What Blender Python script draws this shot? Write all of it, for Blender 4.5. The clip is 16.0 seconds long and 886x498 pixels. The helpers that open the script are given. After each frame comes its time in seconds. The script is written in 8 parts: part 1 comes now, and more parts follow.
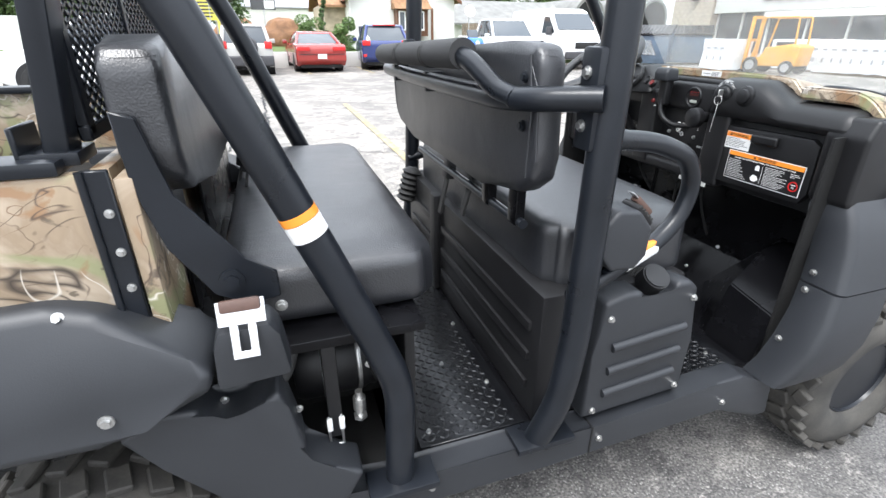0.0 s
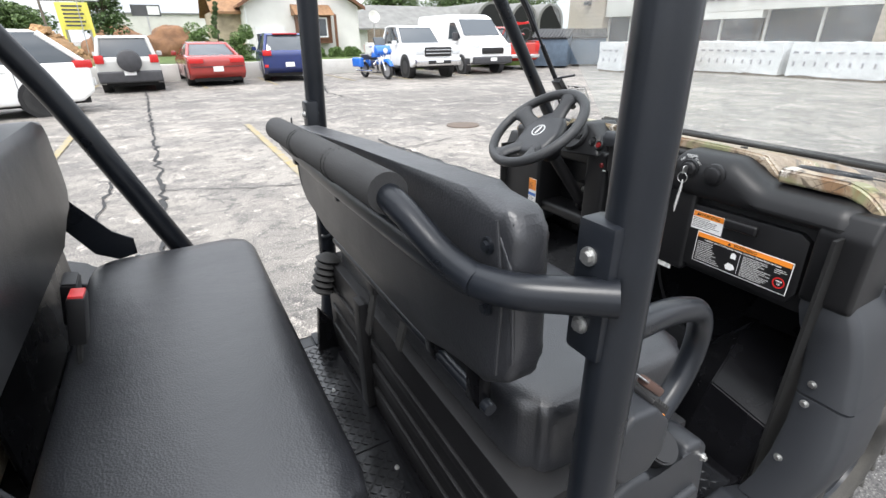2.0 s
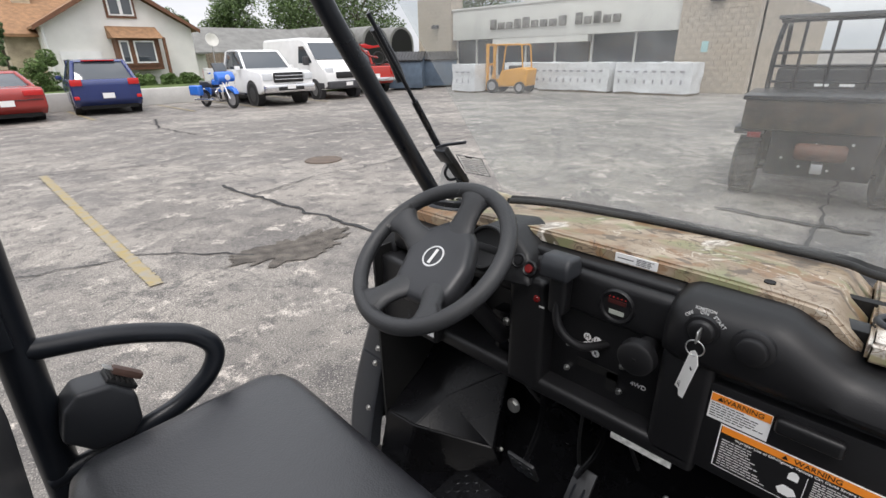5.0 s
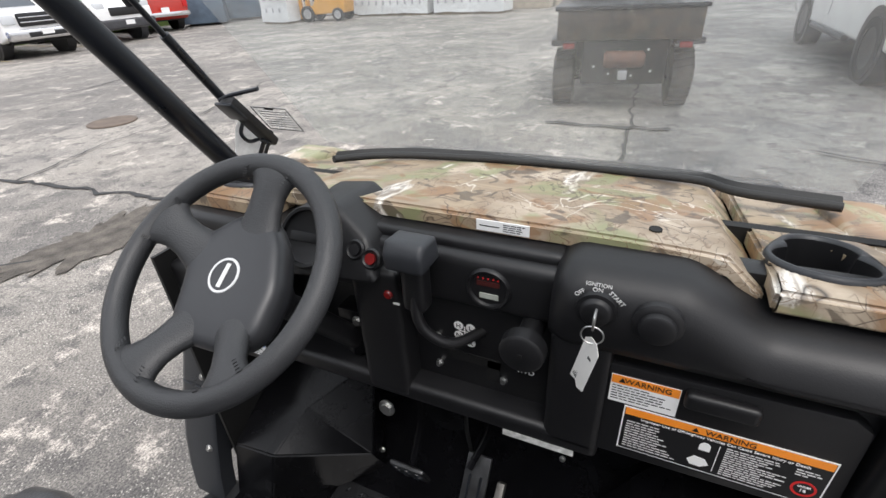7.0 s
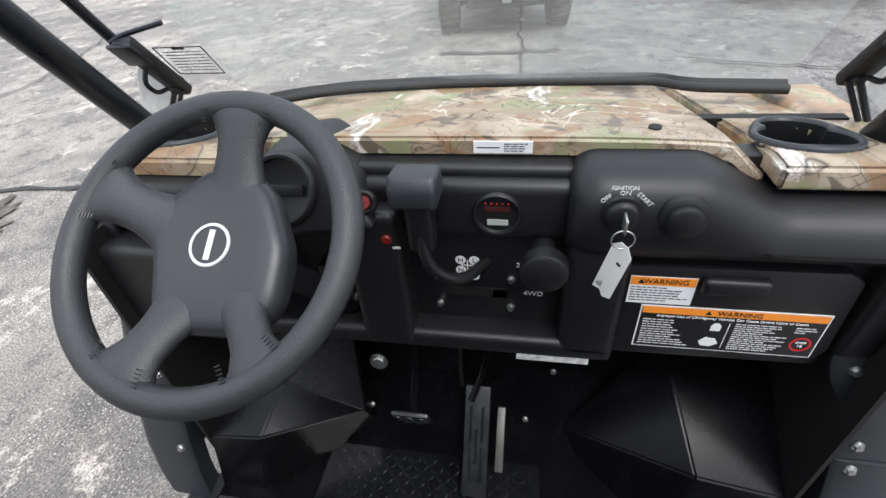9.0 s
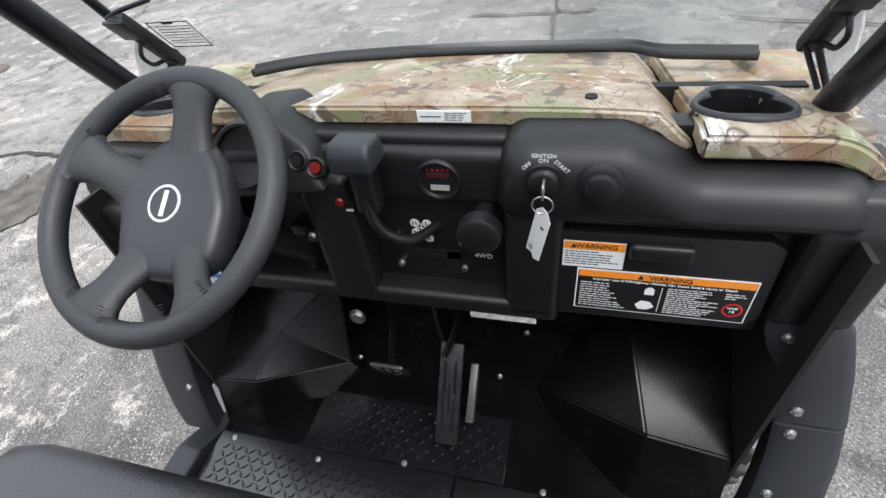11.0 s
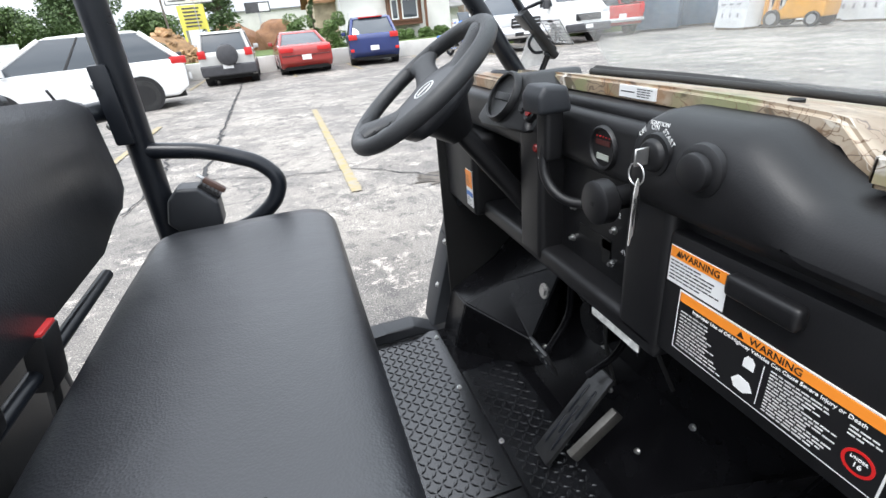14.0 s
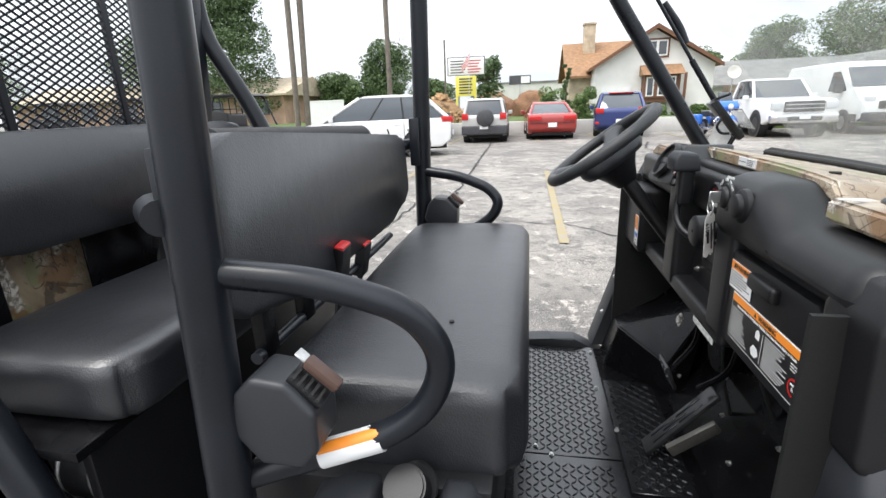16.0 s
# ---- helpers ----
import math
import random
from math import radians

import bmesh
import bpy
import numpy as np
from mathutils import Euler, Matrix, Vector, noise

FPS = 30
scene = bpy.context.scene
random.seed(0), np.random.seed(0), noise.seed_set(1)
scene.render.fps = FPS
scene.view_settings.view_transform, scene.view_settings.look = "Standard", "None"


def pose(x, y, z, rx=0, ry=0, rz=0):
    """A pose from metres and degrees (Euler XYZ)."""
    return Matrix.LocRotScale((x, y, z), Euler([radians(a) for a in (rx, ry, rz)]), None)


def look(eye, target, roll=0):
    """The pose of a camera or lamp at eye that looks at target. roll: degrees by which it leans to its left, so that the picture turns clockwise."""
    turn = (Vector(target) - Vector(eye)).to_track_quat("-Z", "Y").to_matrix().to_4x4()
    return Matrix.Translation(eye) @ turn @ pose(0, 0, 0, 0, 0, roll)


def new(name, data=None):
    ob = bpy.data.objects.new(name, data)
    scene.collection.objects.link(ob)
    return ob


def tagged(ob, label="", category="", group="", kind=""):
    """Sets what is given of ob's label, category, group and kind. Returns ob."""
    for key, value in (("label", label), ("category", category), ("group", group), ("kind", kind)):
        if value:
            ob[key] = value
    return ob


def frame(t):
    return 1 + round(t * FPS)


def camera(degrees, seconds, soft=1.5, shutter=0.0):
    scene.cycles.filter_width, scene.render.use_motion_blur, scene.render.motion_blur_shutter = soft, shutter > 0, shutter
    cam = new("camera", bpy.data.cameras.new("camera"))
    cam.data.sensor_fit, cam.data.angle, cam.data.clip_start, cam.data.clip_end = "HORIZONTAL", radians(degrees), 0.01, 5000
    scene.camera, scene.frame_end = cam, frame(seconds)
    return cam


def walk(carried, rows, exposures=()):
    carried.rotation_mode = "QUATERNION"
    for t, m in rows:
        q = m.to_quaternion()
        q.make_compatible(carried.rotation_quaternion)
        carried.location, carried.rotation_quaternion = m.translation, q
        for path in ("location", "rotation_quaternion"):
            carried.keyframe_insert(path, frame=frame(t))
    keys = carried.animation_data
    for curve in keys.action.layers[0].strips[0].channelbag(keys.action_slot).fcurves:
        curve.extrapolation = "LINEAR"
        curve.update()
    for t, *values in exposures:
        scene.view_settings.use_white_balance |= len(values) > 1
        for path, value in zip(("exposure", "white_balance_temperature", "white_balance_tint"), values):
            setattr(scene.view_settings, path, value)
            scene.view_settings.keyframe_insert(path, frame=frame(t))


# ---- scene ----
import functools

cam = camera(86.8, 16.0)
PATH = [
    (0, (0.0663, -1.4197, 1.335), (0.6596, 0.3001, 0.503), 0.3),
    (0.5, (0.0651, -1.2716, 1.37), (0.7442, 0.4001, 0.507), -0.0),
    (1, (0.1028, -1.1763, 1.422), (0.8581, 0.4611, 0.558), 0.5),
    (1.5, (0.1594, -1.0773, 1.473), (0.9864, 0.5396, 0.636), 0.1),
    (2, (0.2148, -1.0022, 1.51), (1.1008, 0.5896, 0.685), -0.6),
    (2.5, (0.2807, -0.8829, 1.544), (1.2103, 0.7196, 0.789), -1.7),
    (3, (0.3645, -0.7339, 1.601), (1.3939, 0.8501, 0.943), -1.9),
    (5.5, (0.743, -0.3384, 1.581), (2.1351, 0.8279, 0.744), -1.7),
    (6, (0.8009, -0.3054, 1.572), (2.2739, 0.6916, 0.657), -2.5),
    (6.5, (0.8711, -0.2839, 1.57), (2.399, 0.5749, 0.606), -3.1),
    (7, (0.9331, -0.2537, 1.552), (2.4798, 0.4987, 0.532), -3.5),
    (7.5, (0.9499, -0.1881, 1.527), (2.5024, 0.4535, 0.443), -4.6),
    (8, (0.9482, -0.1421, 1.53), (2.4976, 0.3603, 0.369), -4.8),
    (8.5, (0.9441, -0.1093, 1.526), (2.4996, 0.3033, 0.339), -5.5),
    (9, (0.9228, -0.102, 1.515), (2.4586, 0.2438, 0.281), -5.3),
    (9.5, (0.9232, -0.113, 1.533), (2.4272, 0.1987, 0.251), -5.3),
    (12, (0.8947, -0.4141, 1.52), (2.2086, 0.4422, 0.279), -10.5),
    (12.5, (0.9676, -0.4986, 1.47), (2.1845, 0.6155, 0.34), -10.1),
    (13, (1.0139, -0.561, 1.427), (2.0808, 0.7779, 0.394), -7.7),
    (13.5, (1.0194, -0.634, 1.389), (1.8321, 0.9374, 0.455), -6.1),
    (14, (1.0252, -0.6868, 1.341), (1.5101, 1.0442, 0.464), -5.6),
    (14.5, (1.034, -0.7925, 1.324), (1.2724, 1.0329, 0.542), -3.9),
    (15, (1.0414, -0.9194, 1.324), (1.0621, 0.9525, 0.622), -2.6),
    (15.5, (1.0476, -1.0392, 1.339), (0.8787, 0.847, 0.695), -2.1),
    (16, (1.0668, -1.1856, 1.351), (0.7118, 0.6961, 0.774), -2.1),
]
# the clip's own exposure and white balance: brighter beside the vehicle, warmer inside it
EXPOSURES = [(0, 1.80, 6300, 10), (0.5, 1.95, 6250, 10), (1, 1.95, 6250, 10), (1.5, 1.64, 6350, 10), (2.5, 1.22, 6600, 11), (3, 1.0, 6650, 11), (5.5, 0.70, 6650, 13), (7, 0.90, 6600, 12),
             (9, 1.15, 6350, 11), (12, 1.10, 6250, 10), (12.5, 1.15, 6150, 10), (13.5, 1.32, 6250, 10), (14.5, 1.52, 6350, 10), (15.5, 1.33, 6500, 10), (16, 1.22, 6500, 10)]
walk(cam, [(t, look(eye, target, roll)) for t, eye, target, roll in PATH], EXPOSURES)

# ---- sky and sun: bright overcast ----
world = bpy.data.worlds.new("sky")
scene.world = world
world.use_nodes = True
wn = world.node_tree
wn.nodes.clear()
w_out = wn.nodes.new("ShaderNodeOutputWorld")
w_bg = wn.nodes.new("ShaderNodeBackground")
w_sky = wn.nodes.new("ShaderNodeTexSky")
w_sky.sky_type = "NISHITA"
w_sky.sun_disc = False
w_sky.sun_elevation = radians(52)
w_sky.sun_rotation = radians(200)
w_sky.dust_density = 4.0
w_sky.air_density = 0.8
# cloud cover: soft grey-white layer mixed over the clear sky
w_tc = wn.nodes.new("ShaderNodeTexCoord")
w_map = wn.nodes.new("ShaderNodeMapping")
w_map.inputs["Scale"].default_value = (1.2, 1.2, 5.0)
w_noise = wn.nodes.new("ShaderNodeTexNoise")
w_noise.inputs["Scale"].default_value = 1.8
w_noise.inputs["Detail"].default_value = 6
w_ramp = wn.nodes.new("ShaderNodeValToRGB")
w_ramp.color_ramp.elements[0].position = 0.32
w_ramp.color_ramp.elements[0].color = (6.3, 6.8, 7.4, 1)
w_ramp.color_ramp.elements[1].position = 0.66
w_ramp.color_ramp.elements[1].color = (10.0, 10.3, 10.7, 1)
w_mix = wn.nodes.new("ShaderNodeMixRGB")
w_mix.inputs["Fac"].default_value = 0.88
wn.links.new(w_tc.outputs["Generated"], w_map.inputs["Vector"])
wn.links.new(w_map.outputs["Vector"], w_noise.inputs["Vector"])
wn.links.new(w_noise.outputs["Fac"], w_ramp.inputs["Fac"])
wn.links.new(w_sky.outputs["Color"], w_mix.inputs["Color1"])
wn.links.new(w_ramp.outputs["Color"], w_mix.inputs["Color2"])
# an overcast sky is brightest overhead and dims towards the horizon
w_sep = wn.nodes.new("ShaderNodeSeparateXYZ")
w_grad = wn.nodes.new("ShaderNodeMapRange")
w_grad.inputs["From Min"].default_value, w_grad.inputs["From Max"].default_value = 0.0, 0.9
w_grad.inputs["To Min"].default_value, w_grad.inputs["To Max"].default_value = 0.62, 1.38
w_scale = wn.nodes.new("ShaderNodeVectorMath")
w_scale.operation = "SCALE"
wn.links.new(w_tc.outputs["Generated"], w_sep.inputs["Vector"])
wn.links.new(w_sep.outputs["Z"], w_grad.inputs["Value"])
wn.links.new(w_mix.outputs["Color"], w_scale.inputs["Vector"])
wn.links.new(w_grad.outputs["Result"], w_scale.inputs["Scale"])
wn.links.new(w_scale.outputs["Vector"], w_bg.inputs["Color"])
w_bg.inputs["Strength"].default_value = 0.10
wn.links.new(w_bg.outputs["Background"], w_out.inputs["Surface"])
sun_data = bpy.data.lights.new("sun", "SUN")
sun_data.energy = 1.2
sun_data.angle = radians(25)
sun_data.color = (1.0, 0.98, 0.95)
sun = new("sun", sun_data)
sun.matrix_world = look((0, 0, 30), (12, 9, 0))


# ---- materials ----
def mat(name, base, rough=0.5, metal=0.0, vary=0.25, scale=8.0, fine=120.0, bump=0.1, bump_dist=0.002, spec=0.5, tint=None, rough_vary=0.12, by_object=0.0):
    """A surface with broad and fine variation of colour, gloss and relief."""
    m = bpy.data.materials.new(name)
    m.use_nodes = True
    n, l = m.node_tree.nodes, m.node_tree.links
    b = n["Principled BSDF"]
    b.inputs["Metallic"].default_value = metal
    b.inputs["Specular IOR Level"].default_value = spec
    tc = n.new("ShaderNodeTexCoord")
    n1 = n.new("ShaderNodeTexNoise"); n1.inputs["Scale"].default_value = scale; n1.inputs["Detail"].default_value = 5
    n2 = n.new("ShaderNodeTexNoise"); n2.inputs["Scale"].default_value = fine; n2.inputs["Detail"].default_value = 3
    l.new(tc.outputs["Object"], n1.inputs["Vector"]); l.new(tc.outputs["Object"], n2.inputs["Vector"])
    r = n.new("ShaderNodeValToRGB")
    t = tint or base
    r.color_ramp.elements[0].position, r.color_ramp.elements[1].position = 0.3, 0.7
    r.color_ramp.elements[0].color = tuple(c * (1 - vary) for c in base) + (1,)
    r.color_ramp.elements[1].color = tuple(min(1, c * (1 + vary)) for c in t) + (1,)
    l.new(n1.outputs["Fac"], r.inputs["Fac"])
    mx = n.new("ShaderNodeMixRGB"); mx.blend_type = "MULTIPLY"; mx.inputs["Fac"].default_value = min(1, vary * 1.6)
    fr = n.new("ShaderNodeValToRGB")
    fr.color_ramp.elements[0].position, fr.color_ramp.elements[1].position = 0.3, 0.75
    fr.color_ramp.elements[0].color = (0.55, 0.55, 0.55, 1); fr.color_ramp.elements[1].color = (1, 1, 1, 1)
    l.new(n2.outputs["Fac"], fr.inputs["Fac"])
    l.new(r.outputs["Color"], mx.inputs["Color1"]); l.new(fr.outputs["Color"], mx.inputs["Color2"])
    last = mx.outputs["Color"]
    if by_object:
        oi = n.new("ShaderNodeObjectInfo")
        hs = n.new("ShaderNodeHueSaturation")
        mr = n.new("ShaderNodeMapRange"); mr.inputs["To Min"].default_value = 1 - by_object; mr.inputs["To Max"].default_value = 1 + by_object
        l.new(oi.outputs["Random"], mr.inputs["Value"]); l.new(mr.outputs["Result"], hs.inputs["Value"]); l.new(last, hs.inputs["Color"])
        last = hs.outputs["Color"]
    l.new(last, b.inputs["Base Color"])
    rr = n.new("ShaderNodeMapRange")
    rr.inputs["To Min"].default_value = max(0.02, rough - rough_vary); rr.inputs["To Max"].default_value = min(1, rough + rough_vary)
    l.new(n1.outputs["Fac"], rr.inputs["Value"]); l.new(rr.outputs["Result"], b.inputs["Roughness"])
    if bump:
        bp = n.new("ShaderNodeBump"); bp.inputs["Strength"].default_value = bump; bp.inputs["Distance"].default_value = bump_dist
        l.new(n2.outputs["Fac"], bp.inputs["Height"]); l.new(bp.outputs["Normal"], b.inputs["Normal"])
    return m


def plain(name, base, rough=0.5, metal=0.0, emit=0.0):
    m = bpy.data.materials.new(name)
    m.use_nodes = True
    b = m.node_tree.nodes["Principled BSDF"]
    b.inputs["Base Color"].default_value = (*base, 1)
    b.inputs["Roughness"].default_value = rough
    b.inputs["Metallic"].default_value = metal
    if emit:
        b.inputs["Emission Color"].default_value = (*base, 1)
        b.inputs["Emission Strength"].default_value = emit
    return m


def vinyl_mat():
    m = mat("black_vinyl", (0.018, 0.019, 0.0225), 0.38, vary=0.16, scale=4, fine=420, bump=0.0, spec=0.88)
    n, l = m.node_tree.nodes, m.node_tree.links
    v = n.new("ShaderNodeTexVoronoi"); v.inputs["Scale"].default_value = 280
    w = n.new("ShaderNodeTexNoise"); w.inputs["Scale"].default_value = 9; w.inputs["Detail"].default_value = 4
    tc = n.new("ShaderNodeTexCoord")
    l.new(tc.outputs["Object"], v.inputs["Vector"]); l.new(tc.outputs["Object"], w.inputs["Vector"])
    b1 = n.new("ShaderNodeBump"); b1.inputs["Strength"].default_value = 0.35; b1.inputs["Distance"].default_value = 0.0011
    b2 = n.new("ShaderNodeBump"); b2.inputs["Strength"].default_value = 0.25; b2.inputs["Distance"].default_value = 0.012
    l.new(v.outputs["Distance"], b1.inputs["Height"]); l.new(w.outputs["Fac"], b2.inputs["Height"])
    l.new(b2.outputs["Normal"], b1.inputs["Normal"]); l.new(b1.outputs["Normal"], n["Principled BSDF"].inputs["Normal"])
    return m


def camo_mat():
    """Woodland print: tan ground, green and brown leaf patches, dark crossing twigs and pale bark."""
    m = bpy.data.materials.new("woodland_camo")
    m.use_nodes = True
    n, l = m.node_tree.nodes, m.node_tree.links
    b = n["Principled BSDF"]
    b.inputs["Roughness"].default_value = 0.38
    tc = n.new("ShaderNodeTexCoord")

    def noise_tex(scale, detail=4, dist=0.0, stretch=(1, 1, 1), turn=0.0):
        mp = n.new("ShaderNodeMapping"); mp.inputs["Scale"].default_value = stretch; mp.inputs["Rotation"].default_value = (0.3 * turn, 0.2 * turn, turn)
        l.new(tc.outputs["Object"], mp.inputs["Vector"])
        t = n.new("ShaderNodeTexNoise"); t.inputs["Scale"].default_value = scale; t.inputs["Detail"].default_value = detail; t.inputs["Distortion"].default_value = dist
        l.new(mp.outputs["Vector"], t.inputs["Vector"])
        return t.outputs["Fac"]

    def ramp(fac, stops):
        r = n.new("ShaderNodeValToRGB")
        while len(r.color_ramp.elements) < len(stops):
            r.color_ramp.elements.new(0.5)
        for e, (p, c) in zip(r.color_ramp.elements, stops):
            e.position, e.color = p, (*c, 1)
        l.new(fac, r.inputs["Fac"])
        return r.outputs["Color"]

    def over(below, colour, mask):
        x = n.new("ShaderNodeMixRGB")
        l.new(mask, x.inputs["Fac"])
        if isinstance(below, tuple):
            x.inputs["Color1"].default_value = (*below, 1)
        else:
            l.new(below, x.inputs["Color1"])
        if isinstance(colour, tuple):
            x.inputs["Color2"].default_value = (*colour, 1)
        else:
            l.new(colour, x.inputs["Color2"])
        return x.outputs["Color"]
    col = ramp(noise_tex(5, 7, 0.8), [(0.30, (0.17, 0.125, 0.085)), (0.42, (0.36, 0.28, 0.19)), (0.52, (0.27, 0.205, 0.14)), (0.66, (0.50, 0.42, 0.325))])
    col = over(col, (0.22, 0.245, 0.12), ramp(noise_tex(5.5, 5, 1.4, turn=0.7), [(0.53, (0, 0, 0)), (0.60, (0.75, 0.75, 0.75))]))
    col = over(col, (0.25, 0.14, 0.07), ramp(noise_tex(7, 6, 1.2, turn=1.9), [(0.56, (0, 0, 0)), (0.60, (0.8, 0.8, 0.8))]))
    col = over(col, (0.075, 0.06, 0.045), ramp(noise_tex(10, 8, 1.2, turn=2.6), [(0.59, (0, 0, 0)), (0.62, (0.75, 0.75, 0.75))]))
    # pale bark strips with grain
    bark = ramp(noise_tex(70, 4, 0.5, (0.15, 1, 1), 0.5), [(0.42, (0.24, 0.20, 0.16)), (0.58, (0.74, 0.70, 0.63))])
    col = over(col, bark, ramp(noise_tex(4.2, 3, 0.4, (0.35, 1.6, 1.2), 0.6), [(0.62, (0, 0, 0)), (0.64, (1, 1, 1))]))
    # twigs: thin wandering strokes, dark and pale, in some stretches only
    for scale, turn, width, colour in ((3.2, 0.2, 0.006, (0.05, 0.038, 0.03)), (6.0, 1.3, 0.008, (0.08, 0.055, 0.04)), (5.0, 2.2, 0.007, (0.62, 0.57, 0.49)), (9.0, 3.0, 0.010, (0.10, 0.07, 0.05)), (14.0, 0.9, 0.013, (0.16, 0.10, 0.06))):
        stroke = ramp(noise_tex(scale, 3, 1.3, (0.7, 1.2, 1.0), turn), [(0.5 - width, (0, 0, 0)), (0.5, (1, 1, 1)), (0.5 + width, (0, 0, 0))])
        gate = ramp(noise_tex(4.5, 3, 0, turn=turn + 1), [(0.50, (0, 0, 0)), (0.54, (1, 1, 1))])
        mu = n.new("ShaderNodeMixRGB"); mu.blend_type = "MULTIPLY"; mu.inputs["Fac"].default_value = 1
        l.new(gate, mu.inputs["Color1"]); l.new(stroke, mu.inputs["Color2"])
        col = over(col, colour, mu.outputs["Color"])
    l.new(col, b.inputs["Base Color"])
    bp = n.new("ShaderNodeBump"); bp.inputs["Strength"].default_value = 0.05
    l.new(noise_tex(300, 2), bp.inputs["Height"]); l.new(bp.outputs["Normal"], b.inputs["Normal"])
    return m


def asphalt_mat():
    m = bpy.data.materials.new("worn_asphalt")
    m.use_nodes = True
    n, l = m.node_tree.nodes, m.node_tree.links
    b = n["Principled BSDF"]
    tc = n.new("ShaderNodeTexCoord")

    def tex(scale, detail=5, rough=0.6):
        t = n.new("ShaderNodeTexNoise"); t.inputs["Scale"].default_value = scale; t.inputs["Detail"].default_value = detail; t.inputs["Roughness"].default_value = rough
        l.new(tc.outputs["Object"], t.inputs["Vector"])
        return t.outputs["Fac"]

    def ramp(fac, a, ca, z, cz):
        r = n.new("ShaderNodeValToRGB")
        r.color_ramp.elements[0].position, r.color_ramp.elements[1].position = a, z
        r.color_ramp.elements[0].color, r.color_ramp.elements[1].color = (*ca, 1), (*cz, 1)
        l.new(fac, r.inputs["Fac"])
        return r.outputs["Color"]

    def mix(fac, a, c, kind="MIX"):
        x = n.new("ShaderNodeMixRGB"); x.blend_type = kind
        if isinstance(fac, float):
            x.inputs["Fac"].default_value = fac
        else:
            l.new(fac, x.inputs["Fac"])
        l.new(a, x.inputs["Color1"])
        if isinstance(c, tuple):
            x.inputs["Color2"].default_value = (*c, 1)
        else:
            l.new(c, x.inputs["Color2"])
        return x.outputs["Color"]
    base = ramp(tex(0.16, 4, 0.55), 0.36, (0.175, 0.166, 0.156), 0.64, (0.365, 0.345, 0.318))
    col = mix(0.85, base, ramp(tex(0.9, 8, 0.68), 0.36, (0.62, 0.62, 0.63), 0.64, (1.24, 1.23, 1.20)), "MULTIPLY")
    # seal coat left in ragged dark patches
    col = mix(ramp(tex(0.62, 12, 0.72), 0.485, (0, 0, 0), 0.545, (0.58, 0.58, 0.58)), col, (0.105, 0.100, 0.097))
    col = mix(ramp(tex(4.2, 10, 0.78), 0.52, (0, 0, 0), 0.585, (0.80, 0.80, 0.80)), col, (0.090, 0.086, 0.084))
    # pale scuffed streaks
    col = mix(ramp(tex(2.4, 12, 0.80), 0.555, (0, 0, 0), 0.61, (0.78, 0.78, 0.78)), col, (0.54, 0.50, 0.455))
    # stone worn bare
    v = n.new("ShaderNodeTexVoronoi"); v.inputs["Scale"].default_value = 85
    l.new(tc.outputs["Object"], v.inputs["Vector"])
    grain = ramp(v.outputs["Distance"], 0.16, (1, 1, 1), 0.34, (0, 0, 0))
    worn = ramp(tex(1.7, 8, 0.75), 0.40, (0.10, 0.10, 0.10), 0.62, (0.95, 0.95, 0.95))
    col = mix(mix(1.0, grain, worn, "MULTIPLY"), col, (0.58, 0.56, 0.52))
    col = mix(0.85, col, ramp(tex(110, 2, 0.6), 0.36, (0.34, 0.34, 0.35), 0.60, (1.25, 1.24, 1.22)), "MULTIPLY")
    # darker tone on the -y side of a wavering edge near y = 0
    sep = n.new("ShaderNodeSeparateXYZ"); l.new(tc.outputs["Object"], sep.inputs["Vector"])
    wob = n.new("ShaderNodeMath"); wob.operation = "MULTIPLY_ADD"; wob.inputs[1].default_value = 0.9
    l.new(tex(1.3, 8, 0.7), wob.inputs[0]); l.new(sep.outputs["Y"], wob.inputs[2])
    side_tone = ramp(wob.outputs["Value"], 0.36, (0.60, 0.61, 0.63), 0.62, (0.98, 0.96, 0.94))
    col = mix(1.0, col, side_tone, "MULTIPLY")
    # fine crazing in some stretches
    wv = n.new("ShaderNodeTexNoise"); wv.inputs["Scale"].default_value = 3.0; wv.inputs["Detail"].default_value = 5
    l.new(tc.outputs["Object"], wv.inputs["Vector"])
    ad = n.new("ShaderNodeMixRGB"); ad.blend_type = "ADD"; ad.inputs["Fac"].default_value = 0.45
    l.new(tc.outputs["Object"], ad.inputs["Color1"]); l.new(wv.outputs["Color"], ad.inputs["Color2"])
    cz = n.new("ShaderNodeTexVoronoi"); cz.feature = "DISTANCE_TO_EDGE"; cz.inputs["Scale"].default_value = 1.5
    l.new(ad.outputs["Color"], cz.inputs["Vector"])
    line = ramp(cz.outputs["Distance"], 0.006, (0.75, 0.75, 0.75), 0.022, (0, 0, 0))
    gate = ramp(tex(0.35, 3), 0.46, (0, 0, 0), 0.58, (1, 1, 1))
    col = mix(mix(1.0, line, gate, "MULTIPLY"), col, (0.07, 0.068, 0.066))
    l.new(col, b.inputs["Base Color"])
    rg = n.new("ShaderNodeMapRange"); rg.inputs["To Min"].default_value = 0.5; rg.inputs["To Max"].default_value = 0.95
    l.new(tex(1.1), rg.inputs["Value"]); l.new(rg.outputs["Result"], b.inputs["Roughness"])
    bp = n.new("ShaderNodeBump"); bp.inputs["Strength"].default_value = 0.5; bp.inputs["Distance"].default_value = 0.006
    l.new(v.outputs["Distance"], bp.inputs["Height"])
    l.new(bp.outputs["Normal"], b.inputs["Normal"])
    return m


